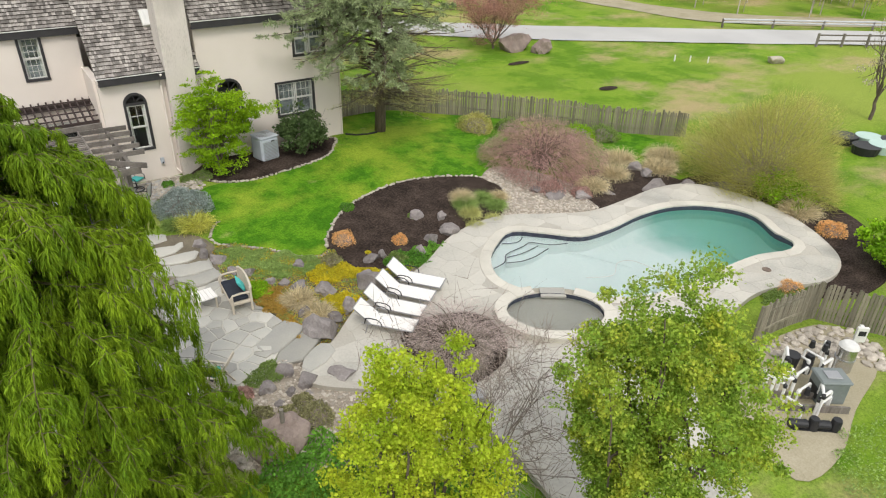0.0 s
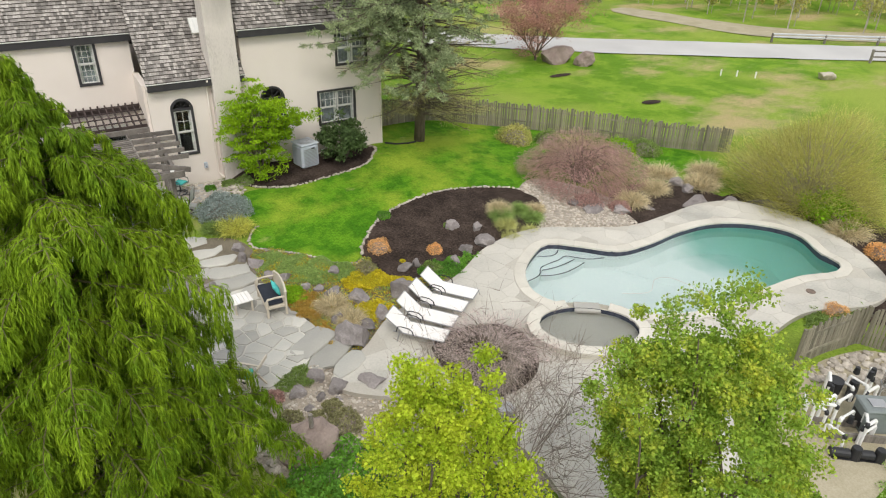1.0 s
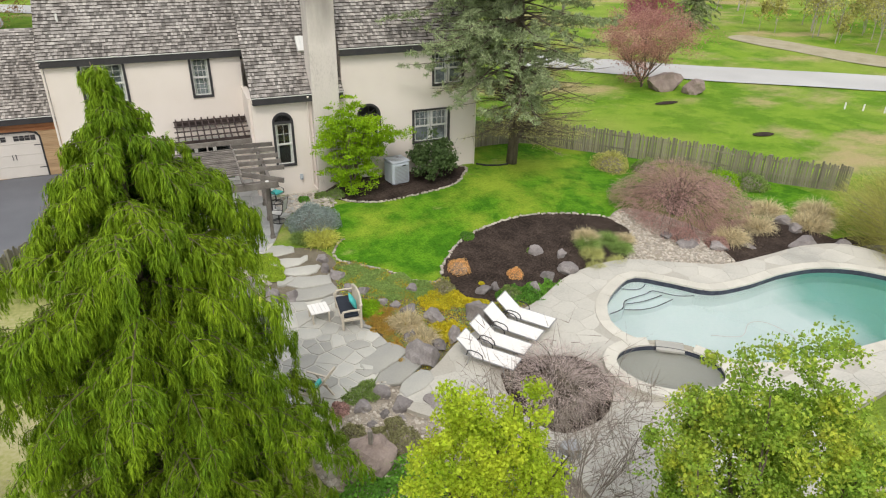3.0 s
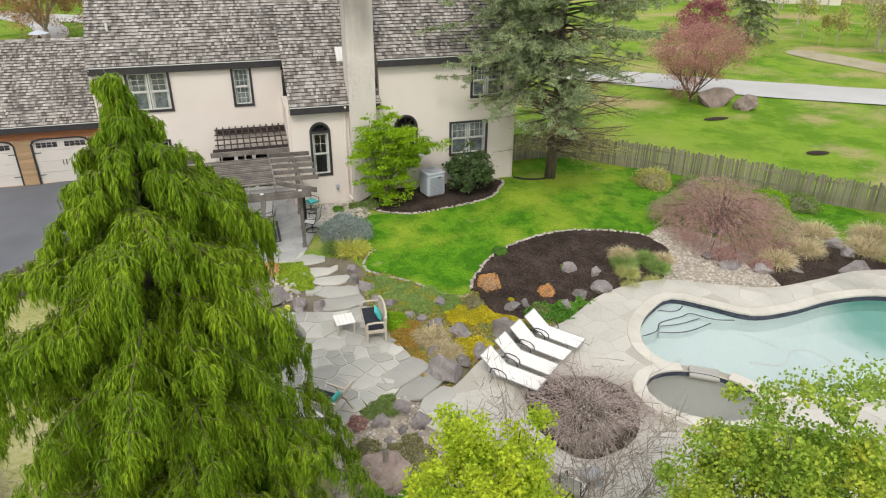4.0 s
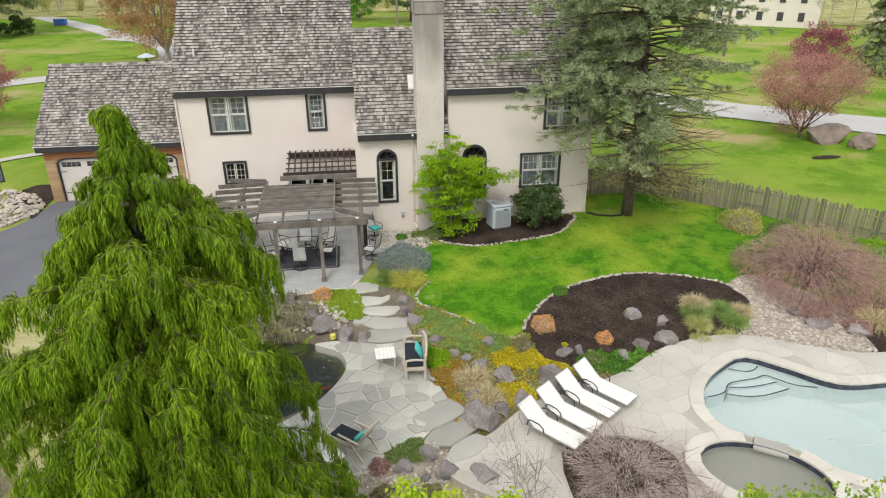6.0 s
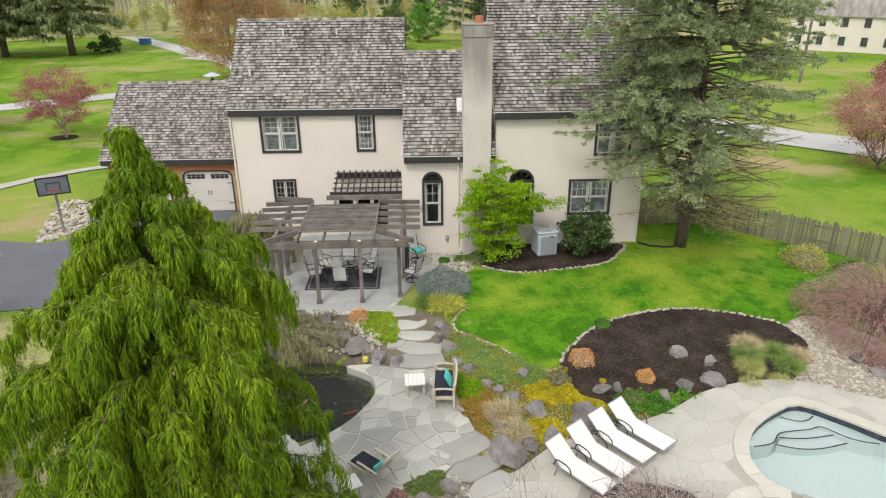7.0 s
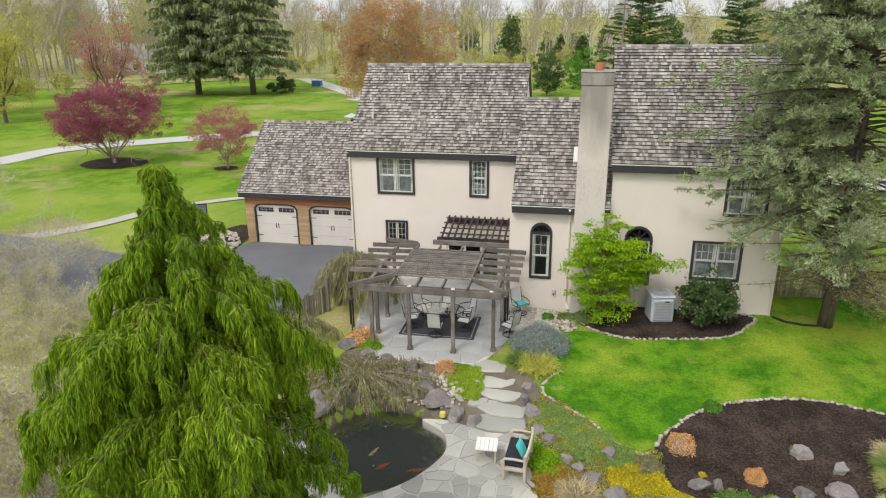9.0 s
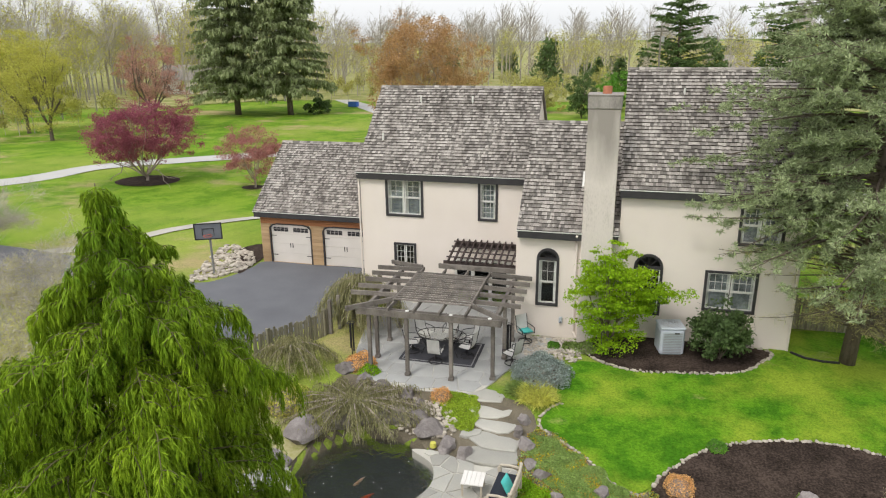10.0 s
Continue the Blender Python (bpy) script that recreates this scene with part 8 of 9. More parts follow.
# ---- air conditioner ----
ac = empty("air_conditioner", (13.45, -3.55, -0.44), "pale grey outdoor air-conditioning unit by the wall", "air conditioner")
M_ACP = mat("ac_paint", (0.47, 0.50, 0.55), (0.41, 0.44, 0.48), scale=3, fine=30, bump=0.05, rough=0.45)
part("pad", boxm(-0.48, 0.48, -0.46, 0.46, -0.08, 0.05, bevel=0.01), M_MULCH, ac)
part("cabinet", boxm(-0.44, 0.44, -0.42, 0.42, 0.05, 1.05, bevel=0.07), M_ACP, ac)
part("lid", boxm(-0.46, 0.46, -0.44, 0.44, 1.06, 1.13, bevel=0.03), M_ACP, ac)
fan = bmesh.new()
for rr in (0.1, 0.18, 0.26, 0.34):
    tube(fan, [(rr * math.cos(a), rr * math.sin(a), 1.145) for a in np.linspace(0, 6.283, 25)], 0.008, seg=4)
part("fan_grille", fan, M_SILVER, ac)
for k in range(12):
    part("louvre", boxm(-0.33, 0.33, -0.435, -0.422, 0.16 + k * 0.065, 0.185 + k * 0.065), M_SILVER, ac)
    part("louvre", boxm(0.442, 0.455, -0.30, 0.30, 0.16 + k * 0.065, 0.185 + k * 0.065), M_SILVER, ac)
part("nameplate", boxm(0.05, 0.22, -0.437, -0.434, 0.90, 0.95), M_CAST, ac)
ac.rotation_euler[2] = radians(12)

# ---- fences ----
def stake_fence(ctrl, height, label, seed, per=0.105, z_extra=0.0, back=False):
    """Split-stake fence: uneven pales on two rails, with round posts."""
    r = np.random.default_rng(seed)
    c = smooth_loop(ctrl, 20, closed=False)
    s = np.r_[0, np.cumsum(np.hypot(*np.diff(c, axis=0).T))]
    f = empty("fence", (c[0][0], c[0][1], ground_z(*c[0])), label, "fence")
    org = np.array(f.location)
    n = int(s[-1] / per)
    parts = []
    for k in range(n):
        d = (k + 0.5) * per
        x, y = np.interp(d, s, c[:, 0]), np.interp(d, s, c[:, 1])
        x2, y2 = np.interp(d + 0.05, s, c[:, 0]), np.interp(d + 0.05, s, c[:, 1])
        t = Vector((x2 - x, y2 - y, 0)).normalized()
        nn = Vector((-t.y, t.x, 0))
        z = ground_z(x, y) - 0.03
        h = height * r.uniform(0.92, 1.06)
        w = per * r.uniform(0.36, 0.47)
        th = 0.016
        lean = t * r.normal() * 0.02
        base = Vector((x, y, z))
        top = base + Vector((0, 0, h)) + lean
        vs = [b + t * i * w * sc + nn * j * th for b, sc in ((base, 1), (top, 0.9)) for i, j in ((-1, -1), (1, -1), (1, 1), (-1, 1))]
        parts.append(np.array([v[:] for v in vs]) - org)
    FQ = ((4, 5, 6, 7), (0, 1, 5, 4), (1, 2, 6, 5), (2, 3, 7, 6), (3, 0, 4, 7))
    for q in parts[:300]:
        o = q[:4].mean(0)
        raw("pale", q - o, FQ, M_FENCE, f).location = o
    if len(parts) > 300:
        rest = np.concatenate(parts[300:])
        ff = (np.array(FQ)[None] + 8 * np.arange(len(parts) - 300)[:, None, None]).reshape(-1, 4)
        tagged(raw("pales", rest, ff.tolist(), M_FENCE, f), kind="stuff")
    for zz in (0.3, 0.78):
        pts = []
        for d in np.linspace(0, s[-1], max(2, int(s[-1] / 2.4) + 1)):
            x, y = np.interp(d, s, c[:, 0]), np.interp(d, s, c[:, 1])
            pts.append(Vector((x, y, ground_z(x, y) + height * zz)) - Vector(org) + Vector((0.03, 0.05, 0)))
        for a, b in zip(pts, pts[1:]):
            part("rail", beam(bmesh.new(), a, b, 0.04, 0.08), M_FENCE, f)
    for d in np.arange(0, s[-1], 2.4):
        x, y = np.interp(d, s, c[:, 0]), np.interp(d, s, c[:, 1])
        z = ground_z(x, y)
        part("post", tube(bmesh.new(), [Vector((x, y, z - 0.05)) - Vector(org), Vector((x, y, z + height * 1.03)) - Vector(org)], 0.055, seg=8), M_FENCE, f)
    return f


stake_fence([(18.0, -0.1), (21.9, 0.3), (24.2, -0.8), (27.2, -2.1), (30.6, -4.6), (32.6, -6.9), (35.2, -9.3)], 1.42, "long weathered grey stake fence curving round the lawn", 201)
stake_fence([(21.2, -22.7), (22.5, -22.7), (24.1, -22.9)], 1.35, "leaning weathered stake fence hiding the pool pumps", 202)
stake_fence([(24.1, -22.9), (25.0, -24.4), (26.4, -26.6)], 1.35, "leaning weathered stake fence by the pool pumps", 203)
stake_fence([(-3.2, -8.2), (-2.1, -7.2), (-0.2, -5.0), (0.2, -4.4)], 1.15, "weathered paling fence between driveway and pond garden", 204)
for x, y in ((0.45, -4.05), (0.25, -4.5)):
    gp = part("gate_post", boxm(-0.07, 0.07, -0.07, 0.07, 0, 1.5, bevel=0.01), M_GREYW)
    gp.location = (x, y, ground_z(x, y) - 0.02)
    tagged(gp, "square weathered gate post by the patio", "post")
stake_fence([(0.45, -3.95), (0.7, -2.2), (0.9, -0.3)], 1.3, "weathered paling fence beside the pergola", 205)

# ---- pool equipment ----
EQ = -1.46
pad = part("equipment_pad", boxm(19.0, 22.9, -25.8, -23.9, EQ - 0.1, EQ + 0.04, bevel=0.02), M_CONC)
tagged(pad, "concrete slab under the pool equipment", "slab", kind="structure")
M_PVC = mat("white_pvc", (0.78, 0.77, 0.74), (0.70, 0.69, 0.66), scale=4, fine=20, bump=0.03, rough=0.4)
M_BLACKP = mat("black_plastic", (0.03, 0.03, 0.032), (0.02, 0.02, 0.022), scale=4, fine=20, bump=0.05, rough=0.45)
M_HEAT = mat("heater_grey", (0.20, 0.225, 0.215), (0.15, 0.17, 0.165), scale=3, fine=25, bump=0.05, rough=0.5)
heater = empty("pool_heater", (20.75, -25.2, EQ + 0.04), "dark grey boxy pool heater", "pool heater")
part("cabinet", boxm(-0.38, 0.38, -0.30, 0.30, 0.05, 0.72, bevel=0.02), M_HEAT, heater)
part("lid", boxm(-0.42, 0.42, -0.34, 0.34, 0.72, 0.82, bevel=0.035), M_HEAT, heater)
part("vent", boxm(-0.2, 0.2, -0.16, 0.16, 0.82, 0.85, bevel=0.01), M_SILVER, heater)
part("side_panel", boxm(-0.386, -0.382, -0.24, 0.24, 0.15, 0.5), M_BLACKP, heater)
heater.rotation_euler[2] = radians(-35)
tank = empty("filter_tank", (22.35, -24.8, EQ + 0.04), "shiny steel pool filter tank with a pale lid", "filter tank")
part("body", tube(bmesh.new(), [(0, 0, 0.0), (0, 0, 0.85)], 0.26, 0.26, 24), mat("steel", (0.6, 0.6, 0.6), (0.5, 0.5, 0.5), scale=2, metal=0.9, rough=0.25, bump=0.02), tank)
part("lid", tube(bmesh.new(), [(0, 0, 0.85), (0, 0, 0.93), (0, 0, 0.97)], 0.28, 0.16, 24), M_SLING, tank)
part("band", tube(bmesh.new(), [(0, 0, 0.45), (0, 0, 0.49)], 0.275, 0.275, 24), M_SILVER, tank)
panel = empty("control_panel", (23.0, -24.7, EQ + 0.04), "white post-mounted pool control box", "control panel")
part("post", boxm(-0.05, 0.05, -0.05, 0.05, 0, 1.25), M_WHITE, panel)
part("box", boxm(-0.16, 0.16, -0.14, -0.05, 0.75, 1.25, bevel=0.01), M_WHITE, panel)
part("door", boxm(-0.1, 0.1, -0.15, -0.141, 0.98, 1.14), M_BLACKP, panel)
panel.rotation_euler[2] = radians(-40)
for k, (x, y, rot) in enumerate(((19.15, -25.5, -40), (19.6, -25.85, -40), (21.5, -24.25, 20))):
    pu = empty("pool_pump", (x, y, EQ + 0.04), "black pool pump with a round strainer pot", "pump", "pool pumps")
    part("motor", tube(bmesh.new(), [(-0.35, 0, 0.16), (0.1, 0, 0.16)], 0.12, 0.12, 14), M_BLACKP, pu)
    part("strainer_pot", tube(bmesh.new(), [(0.25, 0, 0.0), (0.25, 0, 0.34), (0.25, 0, 0.38)], 0.14, 0.11, 14), M_BLACKP, pu)
    part("base", boxm(-0.3, 0.36, -0.12, 0.12, 0, 0.04), M_BLACKP, pu)
    pu.rotation_euler[2] = radians(rot)
pipes = empty("pool_pipework", (20.4, -24.6, EQ + 0.04), "tangle of white pvc pool pipes and valves", "pipework")
rp = random.Random(44)
for k in range(15):
    x, y, h = rp.uniform(-1.1, 1.5), rp.uniform(-0.9, 0.55), rp.uniform(0.35, 0.85)
    if -0.25 < x < 0.95 and y < -0.1:
        x -= 1.0
    dx, dy = rp.choice(((0.6, 0.0), (0.0, 0.5), (0.45, 0.3), (-0.35, 0.35)))
    pts = [(x, y, 0.02), (x, y, h - 0.05), (x + dx * 0.08, y + dy * 0.08, h), (x + dx * 0.92, y + dy * 0.92, h), (x + dx, y + dy, h - 0.05), (x + dx, y + dy, 0.05 if k % 3 else h * 0.5)]
    part("pipe", tube(bmesh.new(), pts, rp.choice((0.033, 0.04, 0.045)), seg=8), M_PVC, pipes)
    part("elbow", tube(bmesh.new(), [(x, y, h - 0.09), (x, y, h - 0.03), (x + dx * 0.1, y + dy * 0.1, h + 0.005)], 0.055, seg=8), M_PVC if k % 2 else M_BLACKP, pipes)
for x, y, z in ((1.2, 0.45, 0.8), (0.2, 0.5, 0.55), (1.55, 0.2, 0.8), (-0.3, -0.4, 0.4), (1.2, 0.1, 0.9), (-0.6, 0.4, 0.5)):
    part("valve", tube(bmesh.new(), [(x, y, z - 0.09), (x, y, z + 0.12)], 0.085, 0.06, 10), M_BLACKP, pipes)
bin_ = tagged(part("bucket", tube(bmesh.new(), [(21.2, -23.9, EQ + 0.04), (21.2, -23.9, EQ + 0.5)], 0.19, 0.22, 16), M_BLACKP), "black lidded plastic bucket", "bucket")
for k, (x, y, rot) in enumerate(((20.2, -24.45, -38), (20.15, -25.05, -38))):
    pl = part("plank", boxm(-0.9, 0.9, -0.03, 0.03, 0.05, 0.30), M_GREYW)
    pl.location, pl.rotation_euler[2] = (x - 0.2, y - 0.3, EQ), radians(rot)
    tagged(pl, "weathered board beside the pool equipment", "board")

# ---- small things ----
tagged(part("drain_cover", tube(bmesh.new(), [(25.4, -20.45, DECK_Z + 0.0), (25.4, -20.45, DECK_Z + 0.014)], 0.16, 0.16, 18), mat("rusty_cover", (0.20, 0.15, 0.12), (0.12, 0.09, 0.07), scale=8)), "round brown skimmer lid in the pool deck", "skimmer lid")
for k, (x, y, a, m_) in enumerate(((5.0, -12.9, 50, M_KOI), (4.55, -12.3, 70, M_KOIW), (6.0, -12.9, 20, M_KOI))):
    bm = bmesh.new()
    bmesh.ops.create_uvsphere(bm, u_segments=10, v_segments=8, radius=1.0)
    for v in bm.verts:
        tail = ss(0.3, 1.0, v.co.x)
        v.co = Vector((v.co.x * 0.26, v.co.y * 0.05 * (1 - 0.6 * tail), v.co.z * 0.05))
    fish = part("koi_ornament", bm, m_, smooth=True)
    fish.matrix_world = pose(x, y, -1.47, 0, 0, a)
    tagged(fish, "red and white koi just below the pond surface", "koi")
hoop = empty("basketball_hoop", (-9.3, 1.7, -1.5), "basketball hoop on a grey pole by the driveway", "basketball hoop")
part("pole", tube(bmesh.new(), [(0, 0, 0), (0, 0, 3.0), (0.12, -0.25, 3.3)], 0.06, seg=8), M_SILVER, hoop)
part("backboard", boxm(-0.68, 0.68, -0.33, -0.29, 2.5, 3.35, bevel=0.01), mat("smoked_board", (0.16, 0.17, 0.19), (0.12, 0.13, 0.15), scale=2, rough=0.3, bump=0), hoop)
bd = bmesh.new()
for a in ((-0.7, 0.7, 3.31, 3.37), (-0.7, 0.7, 2.48, 2.54), (-0.7, -0.64, 2.54, 3.31), (0.64, 0.7, 2.54, 3.31), (-0.3, 0.3, 3.05, 3.08), (-0.3, -0.27, 2.7, 3.05), (0.27, 0.3, 2.7, 3.05)):
    box(bd, a[0], a[1], -0.345, -0.331, a[2], a[3])
part("board_lines", bd, M_BLACKP, hoop)
rim = bmesh.new()
tube(rim, [(0.22 * math.cos(a), -0.57 + 0.22 * math.sin(a), 2.75) for a in np.linspace(0, 6.283, 19)], 0.012, seg=5)
part("rim", rim, M_KOI, hoop)
hoop.rotation_euler[2] = radians(25)
feeder = empty("bird_feeder", (-4.9, 14.5, -1.6), "bird feeder on a pole with a grey umbrella baffle", "bird feeder")
part("pole", tube(bmesh.new(), [(0, 0, 0), (0, 0, 6.2)], 0.04, seg=6), M_CAST, feeder)
part("feeder", tube(bmesh.new(), [(0, 0, 5.5), (0, 0, 5.95)], 0.12, seg=8), M_CAST, feeder)
part("baffle", tube(bmesh.new(), [(0, 0, 6.15), (0, 0, 6.35)], 0.55, 0.05, 14), M_ACP, feeder)
hose = bmesh.new()
tube(hose, [(x, y, ground_z(x, y) + 0.06) for x, y in ((17.8, -2.62), (18.2, -2.95), (18.8, -3.05), (19.35, -2.95))], 0.05, seg=6)
tagged(part("drain_hose", hose, M_BLACKP), "black corrugated drain pipe on the lawn", "drain pipe")
tagged(part("pond_light", tube(bmesh.new(), [(6.3, -10.55, -1.14), (6.3, -10.55, -1.0)], 0.11, 0.09, 12), mat("yellow_plastic", (0.65, 0.62, 0.12), (0.5, 0.48, 0.1), scale=5)), "small yellow ball at the pond's edge", "ball")
box_ = tagged(part("hose_box", boxm(12.3, 12.75, -20.5, -20.1, DECK_Z, DECK_Z + 0.35, bevel=0.03), M_SILVER), "grey plastic box on the deck", "box")
mtr = empty("wall_outlet", (9.35, -2.47, -0.02), "small wall box with a hose tap", "wall box")
part("box", boxm(-0.07, 0.07, -0.08, 0.02, -0.12, 0.12, bevel=0.01), M_ACP, mtr)
part("tap", tube(bmesh.new(), [(0.0, -0.08, -0.05), (0.0, -0.16, -0.08)], 0.02, seg=6), M_CAST, mtr)

for k, (x, y) in enumerate(((48.34, 2.07), (49.2, 1.3), (50.1, 0.35))):
    cap_ = part("marker_pipe", tube(bmesh.new(), [(0, 0, -0.05), (0, 0, 0.42), (0, 0, 0.46)], 0.055, 0.05, 10), M_PVC)
    cap_.location = (x, y, ground_z(x, y))
    tagged(cap_, "short white plastic pipe standing in the meadow", "pipe", "meadow marker pipes")

# ---- distance ----
M_GALV = mat("galvanised_steel", (0.52, 0.53, 0.54), (0.43, 0.44, 0.45), scale=2, fine=20, bump=0.02, rough=0.5)
rail = empty("guard_rail", (72, 3.5, -1.7), "galvanised roadside guard rail on posts", "guard rail")
gr = bmesh.new()
pts = [(62.5 + k * 4 - 72, 8.0 - k * 2.62 - 3.5, 0.62) for k in range(14)]
for zz in (-0.12, 0.12):
    tube(gr, [(x, y, z + zz) for x, y, z in pts], 0.085, seg=6)
part("rail", gr, M_GALV, rail)
for x, y, z in pts:
    part("post", boxm(x - 0.08, x + 0.08, y - 0.08, y + 0.08, 0, 0.8), M_GREYW, rail)
pf = empty("paddock_fence", (64, -1.5, -1.7), "low dark wooden rail fence beside the road", "fence")
for k in range(6):
    x, y = k * 1.9 - 1, -k * 1.15 + 0.6
    part("post", boxm(x - 0.08, x + 0.08, y - 0.08, y + 0.08, 0, 1.1), M_GREYW, pf)
    if k < 5:
        for zz in (0.5, 0.95):
            part("rail", beam(bmesh.new(), (x, y, zz), (x + 1.9, y - 1.15, zz), 0.05, 0.12), M_GREYW, pf)
for k, (x, y, h) in enumerate(((-62, 158, 13), (-30, 188, 13), (15.6, 82, 14), (20, 112, 13.5), (52, 47, 11))):
    up = empty("utility_pole", (x, y, -1.8), "wooden utility pole with a crossarm", "utility pole", "utility poles")
    part("pole", tube(bmesh.new(), [(0, 0, 0), (0, 0, h)], 0.17, 0.12, 8), M_GREYW, up)
    part("crossarm", boxm(-1.1, 1.1, -0.06, 0.06, h - 0.8, h - 0.65), M_GREYW, up)
    part("transformer", tube(bmesh.new(), [(0.3, 0, h - 2.3), (0.3, 0, h - 1.4)], 0.25, seg=10), M_SILVER, up)
wr = bmesh.new()
for dz in (0, 0.5):
    for a, b in (((-62, 158, 11), (-30, 188, 11)), ((-30, 188, 11), (20, 112, 11.5)), ((20, 112, 11.5), (52, 47, 9)), ((20, 112, 11.5), (15.6, 82, 12))):
        tube(wr, [Vector(a).lerp(Vector(b), s) + Vector((0, 0, dz - 4 * 1.2 * s * (1 - s))) for s in np.linspace(0, 1, 9)], 0.025, seg=4)
tagged(part("power_lines", wr, M_CAST), "sagging overhead power lines", "power lines", kind="stuff")


def far_house(x, y, w, d, h, rot, wall_m, label):
    f = empty("far_house", (x, y, -1.8), label, "house", "far houses")
    part("wall", boxm(-w / 2, w / 2, -d / 2, d / 2, 0, h), wall_m, f)
    rf = bmesh.new()
    a = [rf.verts.new(p) for p in ((-w / 2 - 0.4, -d / 2 - 0.4, h), (-w / 2 - 0.4, 0, h + d * 0.45), (-w / 2 - 0.4, d / 2 + 0.4, h))]
    b = [rf.verts.new(p) for p in ((w / 2 + 0.4, -d / 2 - 0.4, h), (w / 2 + 0.4, 0, h + d * 0.45), (w / 2 + 0.4, d / 2 + 0.4, h))]
    rf.faces.new(a)
    rf.faces.new(b)
    for i, j in ((0, 1), (1, 2), (2, 0)):
        rf.faces.new((a[i], a[j], b[j], b[i]))
    bmesh.ops.recalc_face_normals(rf, faces=rf.faces[:])
    part("roof", rf, M_SHINGLE, f)
    for k in range(int(w / 3)):
        for zz in (0.9, 3.6):
            if zz + 1.5 < h:
                xx = -w / 2 + 1.5 + k * 3
                wn_ = part("window", boxm(xx - 0.55, xx + 0.55, -d / 2 - 0.06, -d / 2 - 0.003, zz, zz + 1.5), M_WHITE, f)
                part("pane", boxm(xx - 0.45, xx + 0.45, -d / 2 - 0.08, -d / 2 - 0.063, zz + 0.1, zz + 1.4), M_DARKROOM, wn_)
    f.rotation_euler[2] = rot
    return f


far_house(76, 78, 16, 9, 5.2, radians(-35), M_STUCCO, "pale beige far house with a steep dark roof")
far_house(96, 66, 14, 9, 5.5, radians(-35), M_STUCCO, "pale far house across the road")
far_house(40, 150, 16, 9, 4.0, radians(-10), M_STUCCO, "pale low far house among trees")
far_house(-95, 125, 14, 8, 3.5, radians(20), M_DOOR, "pale low house behind the spruces")


def woods(name, spots, mat_, leaf, label, seed, hmin, hmax, twigs=34, leaves=0, lsize=0.9, conif=False):
    """Far trees, each with trunk, forking limbs and, where in bud, leaf clumps."""
    r = np.random.default_rng(seed)
    S, Lf = [], []
    for x, y in spots:
        z = -1.9
        h = r.uniform(hmin, hmax)
        base = np.array([x, y, z])
        wd = 0.05 * h * 0.45
        for ang in (0.0, 1.57):
            sd = np.array([math.cos(ang), math.sin(ang), 0]) * wd * 0.5
            S.append([base - sd, base + sd, base + sd * 0.3 + [0, 0, h * (0.85 if not conif else 0.9)], base - sd * 0.3 + [0, 0, h * (0.85 if not conif else 0.9)]])
        for k in range(twigs):
            f = r.uniform(0.25, 0.84 if not conif else 0.95)
            p = base + np.array([0, 0, h * f])
            a = r.uniform(0, 6.283)
            up = r.uniform(0.5, 2.2)
            L = h * (1.06 - f) * r.uniform(0.4, 0.8) * (0.85 if not conif else 0.6)
            d = np.array([math.cos(a), math.sin(a), up if not conif else -0.2])
            q = p + d / np.linalg.norm(d) * L
            sd = np.cross(d, [0.3, 0.5, 0.8])
            sd = sd / (np.linalg.norm(sd) + 1e-6) * 0.0021 * h
            S.append([p - sd * 1.6, p + sd * 1.6, q + sd * 0.4, q - sd * 0.4])
            for _ in range(5):
                p2 = p + (q - p) * r.uniform(0.3, 0.9)
                d2 = d + r.normal(size=3) * 0.7
                q2 = p2 + d2 / np.linalg.norm(d2) * L * 0.5
                S.append([p2 - sd * 0.7, p2 + sd * 0.7, q2 + sd * 0.3, q2 - sd * 0.3])
            if leaves:
                c = p + (q - p) * r.uniform(0.4, 1.05, (leaves, 1)) + r.normal(size=(leaves, 3)) * 0.05 * h
                Lf.append(c)
    tagged(quads(name, np.array(S), mat_), label, "woods", kind="stuff")
    if leaves:
        tagged(quads(name + "_leaves", leaf_faces(np.concatenate(Lf), lsize, r), leaf), label + " in bud", "woods", kind="stuff")


rw = np.random.default_rng(300)


def band_spots(n, x0, x1, y0, y1):
    return np.c_[rw.uniform(x0, x1, n), rw.uniform(y0, y1, n)]


far = np.concatenate([band_spots(110, -190, 140, 165, 215), band_spots(110, -260, 240, 215, 300), band_spots(24, -150, -85, 90, 170)])
woods("bare_woods", far, M_FARBARK, None, "tall bare grey woods on the skyline", 301, 15, 25, twigs=46)
woods("budding_woods", np.concatenate([band_spots(90, -190, 60, 118, 190), band_spots(40, -150, -78, 56, 140), band_spots(30, 20, 110, 115, 180)]), M_FARBARK, L_YELG, "pale yellow-green budding woods", 302, 9, 17, twigs=24, leaves=24, lsize=0.32)
woods("tall_woods", np.concatenate([band_spots(46, -175, -95, 60, 150), band_spots(24, -120, -60, 105, 150)]), M_FARBARK, L_YELG, "tall budding woods behind the far lawn", 306, 18, 27, twigs=46, leaves=12, lsize=0.38)
woods("grey_woods", np.concatenate([band_spots(110, -130, 130, 118, 200), band_spots(46, 70, 150, 20, 80), band_spots(36, 78, 160, -30, 25)]), M_FARBARK, L_GREY, "brownish budding woods", 303, 7, 14, twigs=26, leaves=16, lsize=0.3)
woods("evergreen_woods", np.concatenate([band_spots(12, -40, 60, 125, 160), band_spots(20, -60, 130, 190, 230)]), M_BARK, L_DARKG, "dark green evergreen trees in the distance", 304, 7, 14, twigs=46, leaves=14, lsize=0.9, conif=True)
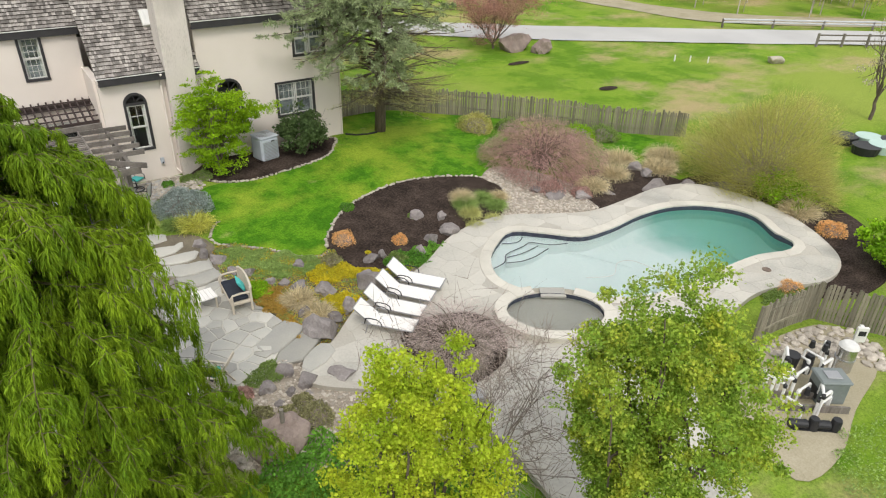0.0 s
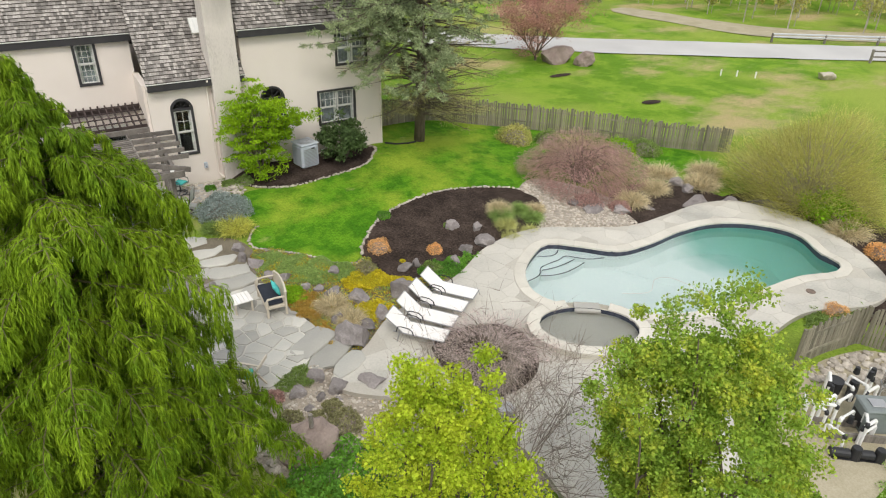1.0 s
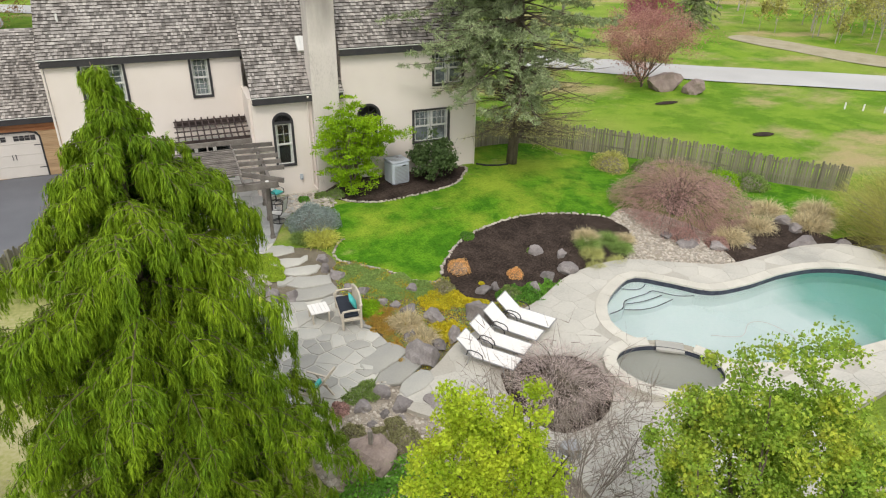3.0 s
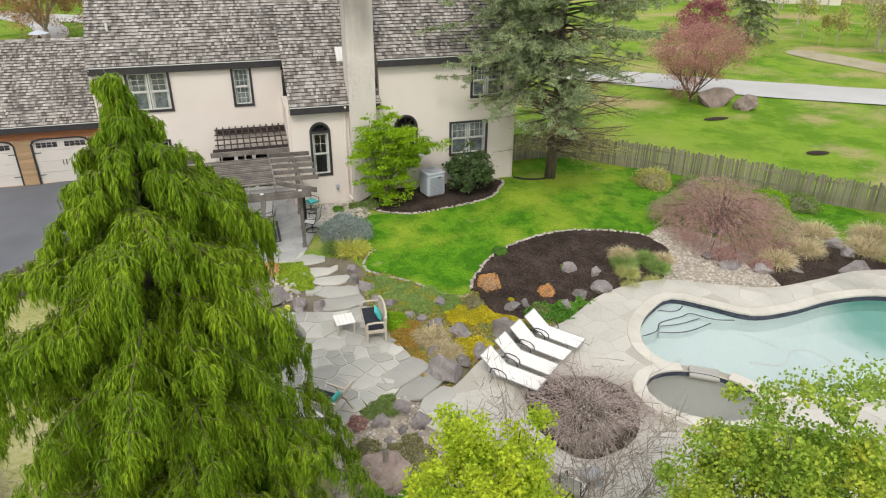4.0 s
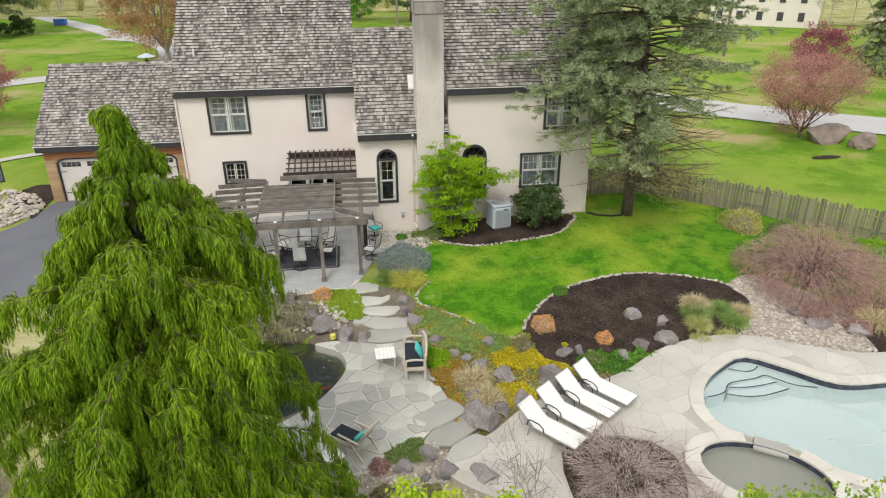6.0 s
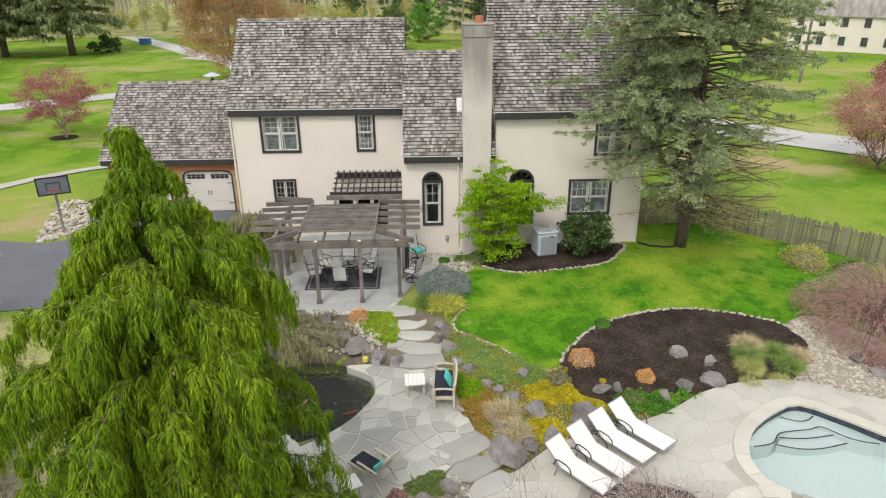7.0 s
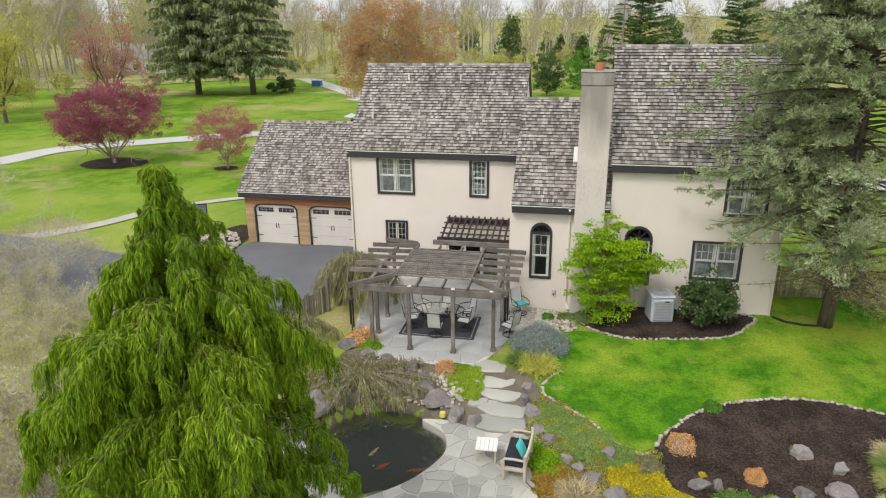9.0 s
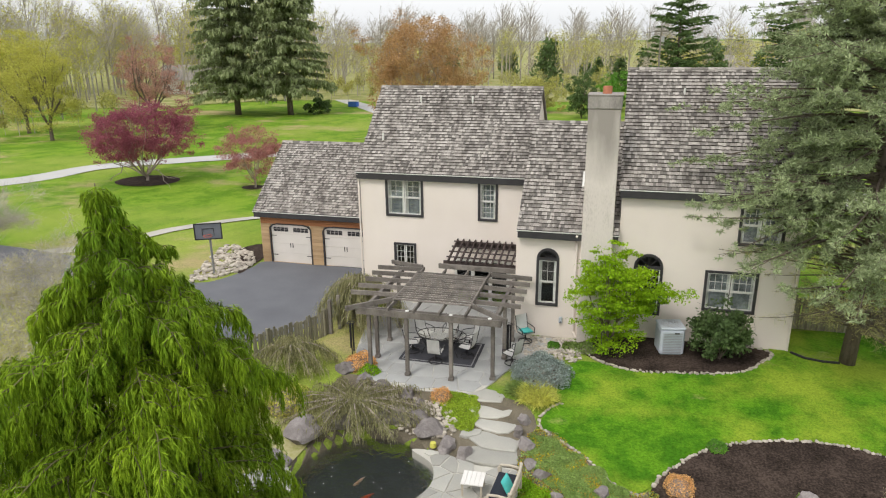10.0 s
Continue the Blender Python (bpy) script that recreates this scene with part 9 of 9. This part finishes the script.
edge_spots = band_spots(230, 66, 118, -26, 34)
edge_spots = edge_spots[edge_spots[:, 1] > 13.5 - 0.66 * (edge_spots[:, 0] - 62.5)]
woods("thicket", np.concatenate([edge_spots, band_spots(120, -90, 70, 104, 135), band_spots(50, -110, -70, 40, 80)]), M_FARBARK, L_OLIVE, "low roadside thicket in pale bud", 305, 3, 7, twigs=24, leaves=18, lsize=0.28)
tagged(drape("sandy_bank", smooth_loop([(60.0, 26), (61.6, 17.5), (63.2, 11.0), (69, 5.6), (77, 0.6), (80, 3.0), (71, 10.0), (66.5, 17), (63.5, 27)], 4), 0.07, 2.0, M_DIRT), "bare sandy bank beyond the road", "bank", kind="structure")
conifer("spruce", 61, 33.5, 11, 3.0, L_FARSPR, "blue-grey spruce across the road", seed=310, tiers=16, per=8, nodes=5, per_node=7, size=0.55, width=0.2, hang=0.3)
conifer("pine", 18.9, 92, 21, 7.6, L_DARKG, "broad tall green pine behind the house", seed=311, tiers=15, per=8, nodes=6, per_node=13, size=0.75, width=0.28, hang=0.15, taper=0.42, droop=-0.05, first=0.12)
conifer("pine", 36.0, 100, 18, 5.2, L_DARKG, "tall green pine behind the house", seed=312, tiers=13, per=7, nodes=6, per_node=11, size=0.75, width=0.28, hang=0.15, taper=0.45, droop=-0.05)
broadleaf("juniper", 4.4, 84, 7.6, 2.9, L_DARKG, M_BARK, "dark rounded juniper behind the low roof", "shrub", leaves=9000, size=0.22, seed=317, first=0.02, cz=0.45, clump=0.4)
broadleaf("olive_shrub", -3.0, 92, 6.4, 4.4, L_OLIVE, M_TWIG, "olive-green budding thicket shrub", "shrub", leaves=12000, size=0.2, seed=318, first=0.03, cz=0.45, clump=0.4)
broadleaf("olive_shrub", 10.0, 96, 7.4, 4.6, L_FRESH, M_TWIG, "fresh green thicket shrub behind the house", "shrub", leaves=12000, size=0.2, seed=319, first=0.03, cz=0.45, clump=0.4)
broadleaf("budding_tree", 47.4, -13.2, 6.2, 2.6, L_GREY, M_BARK, "slender bare tree on the meadow", leaves=900, size=0.1, seed=313, first=0.25)
broadleaf("red_maple", -55.2, 57.2, 14, 5.5, L_PINK, M_BARK, "tall budding reddish tree near the spruces", leaves=16000, size=0.16, seed=314, first=0.2, clump=0.6)
broadleaf("budding_tree", -73, 52, 15, 6, L_YELG, M_BARK, "yellow-green budding tree on the far lawn", leaves=26000, size=0.18, seed=315, first=0.2, clump=0.7)
broadleaf("hedge_shrub", -41.5, 84, 3.0, 2.6, L_DARKG, M_BARK, "dark clipped evergreen shrub by the lane", "shrub", leaves=3500, size=0.3, seed=316, first=0.02, cz=0.45)
carb = empty("storage_bin", (-40.2, 96.5, -1.72), "blue plastic bin with a pale lid beside the lane", "bin")
part("body", boxm(-0.9, 0.9, -0.6, 0.6, 0, 1.0, bevel=0.08), mat("blue_paint", (0.06, 0.16, 0.5), (0.05, 0.12, 0.4), scale=2), carb)
part("lid", boxm(-0.95, 0.95, -0.65, 0.65, 1.0, 1.15, bevel=0.04), M_WHITE, carb)
M_TUB = mat("pale_green_plastic", (0.46, 0.60, 0.53), (0.40, 0.53, 0.47), scale=2, fine=20, bump=0.02, rough=0.5)
for k, (x, y) in enumerate(((41.9, -14.5), (42.9, -15.3), (41.2, -16.0), (42.1, -16.4), (43.4, -16.4))):
    pt = part("pond_tub", tube(bmesh.new(), [(0, 0, 0), (0, 0, 0.45)], 0.62, 0.7, 16), M_BLACKP if k % 2 == 0 else M_TUB)
    pt.location = (x, y, ground_z(x, y))
    tagged(pt, "dark round plastic tub on the grass", "tub", "plastic tubs")
for k, (x, y, a, b) in enumerate(((37.2, 7.4, 1.0, 0.35), (38.3, -0.6, 0.8, 0.4))):
    tagged(drape("bare_patch", np.array([(x + a * math.cos(t_), y + b * math.sin(t_)) for t_ in np.linspace(0, 6.28, 14)[:-1]]), 0.05, 0.6, M_MULCH), "dark bare patch in the meadow", "bare patch", kind="structure")
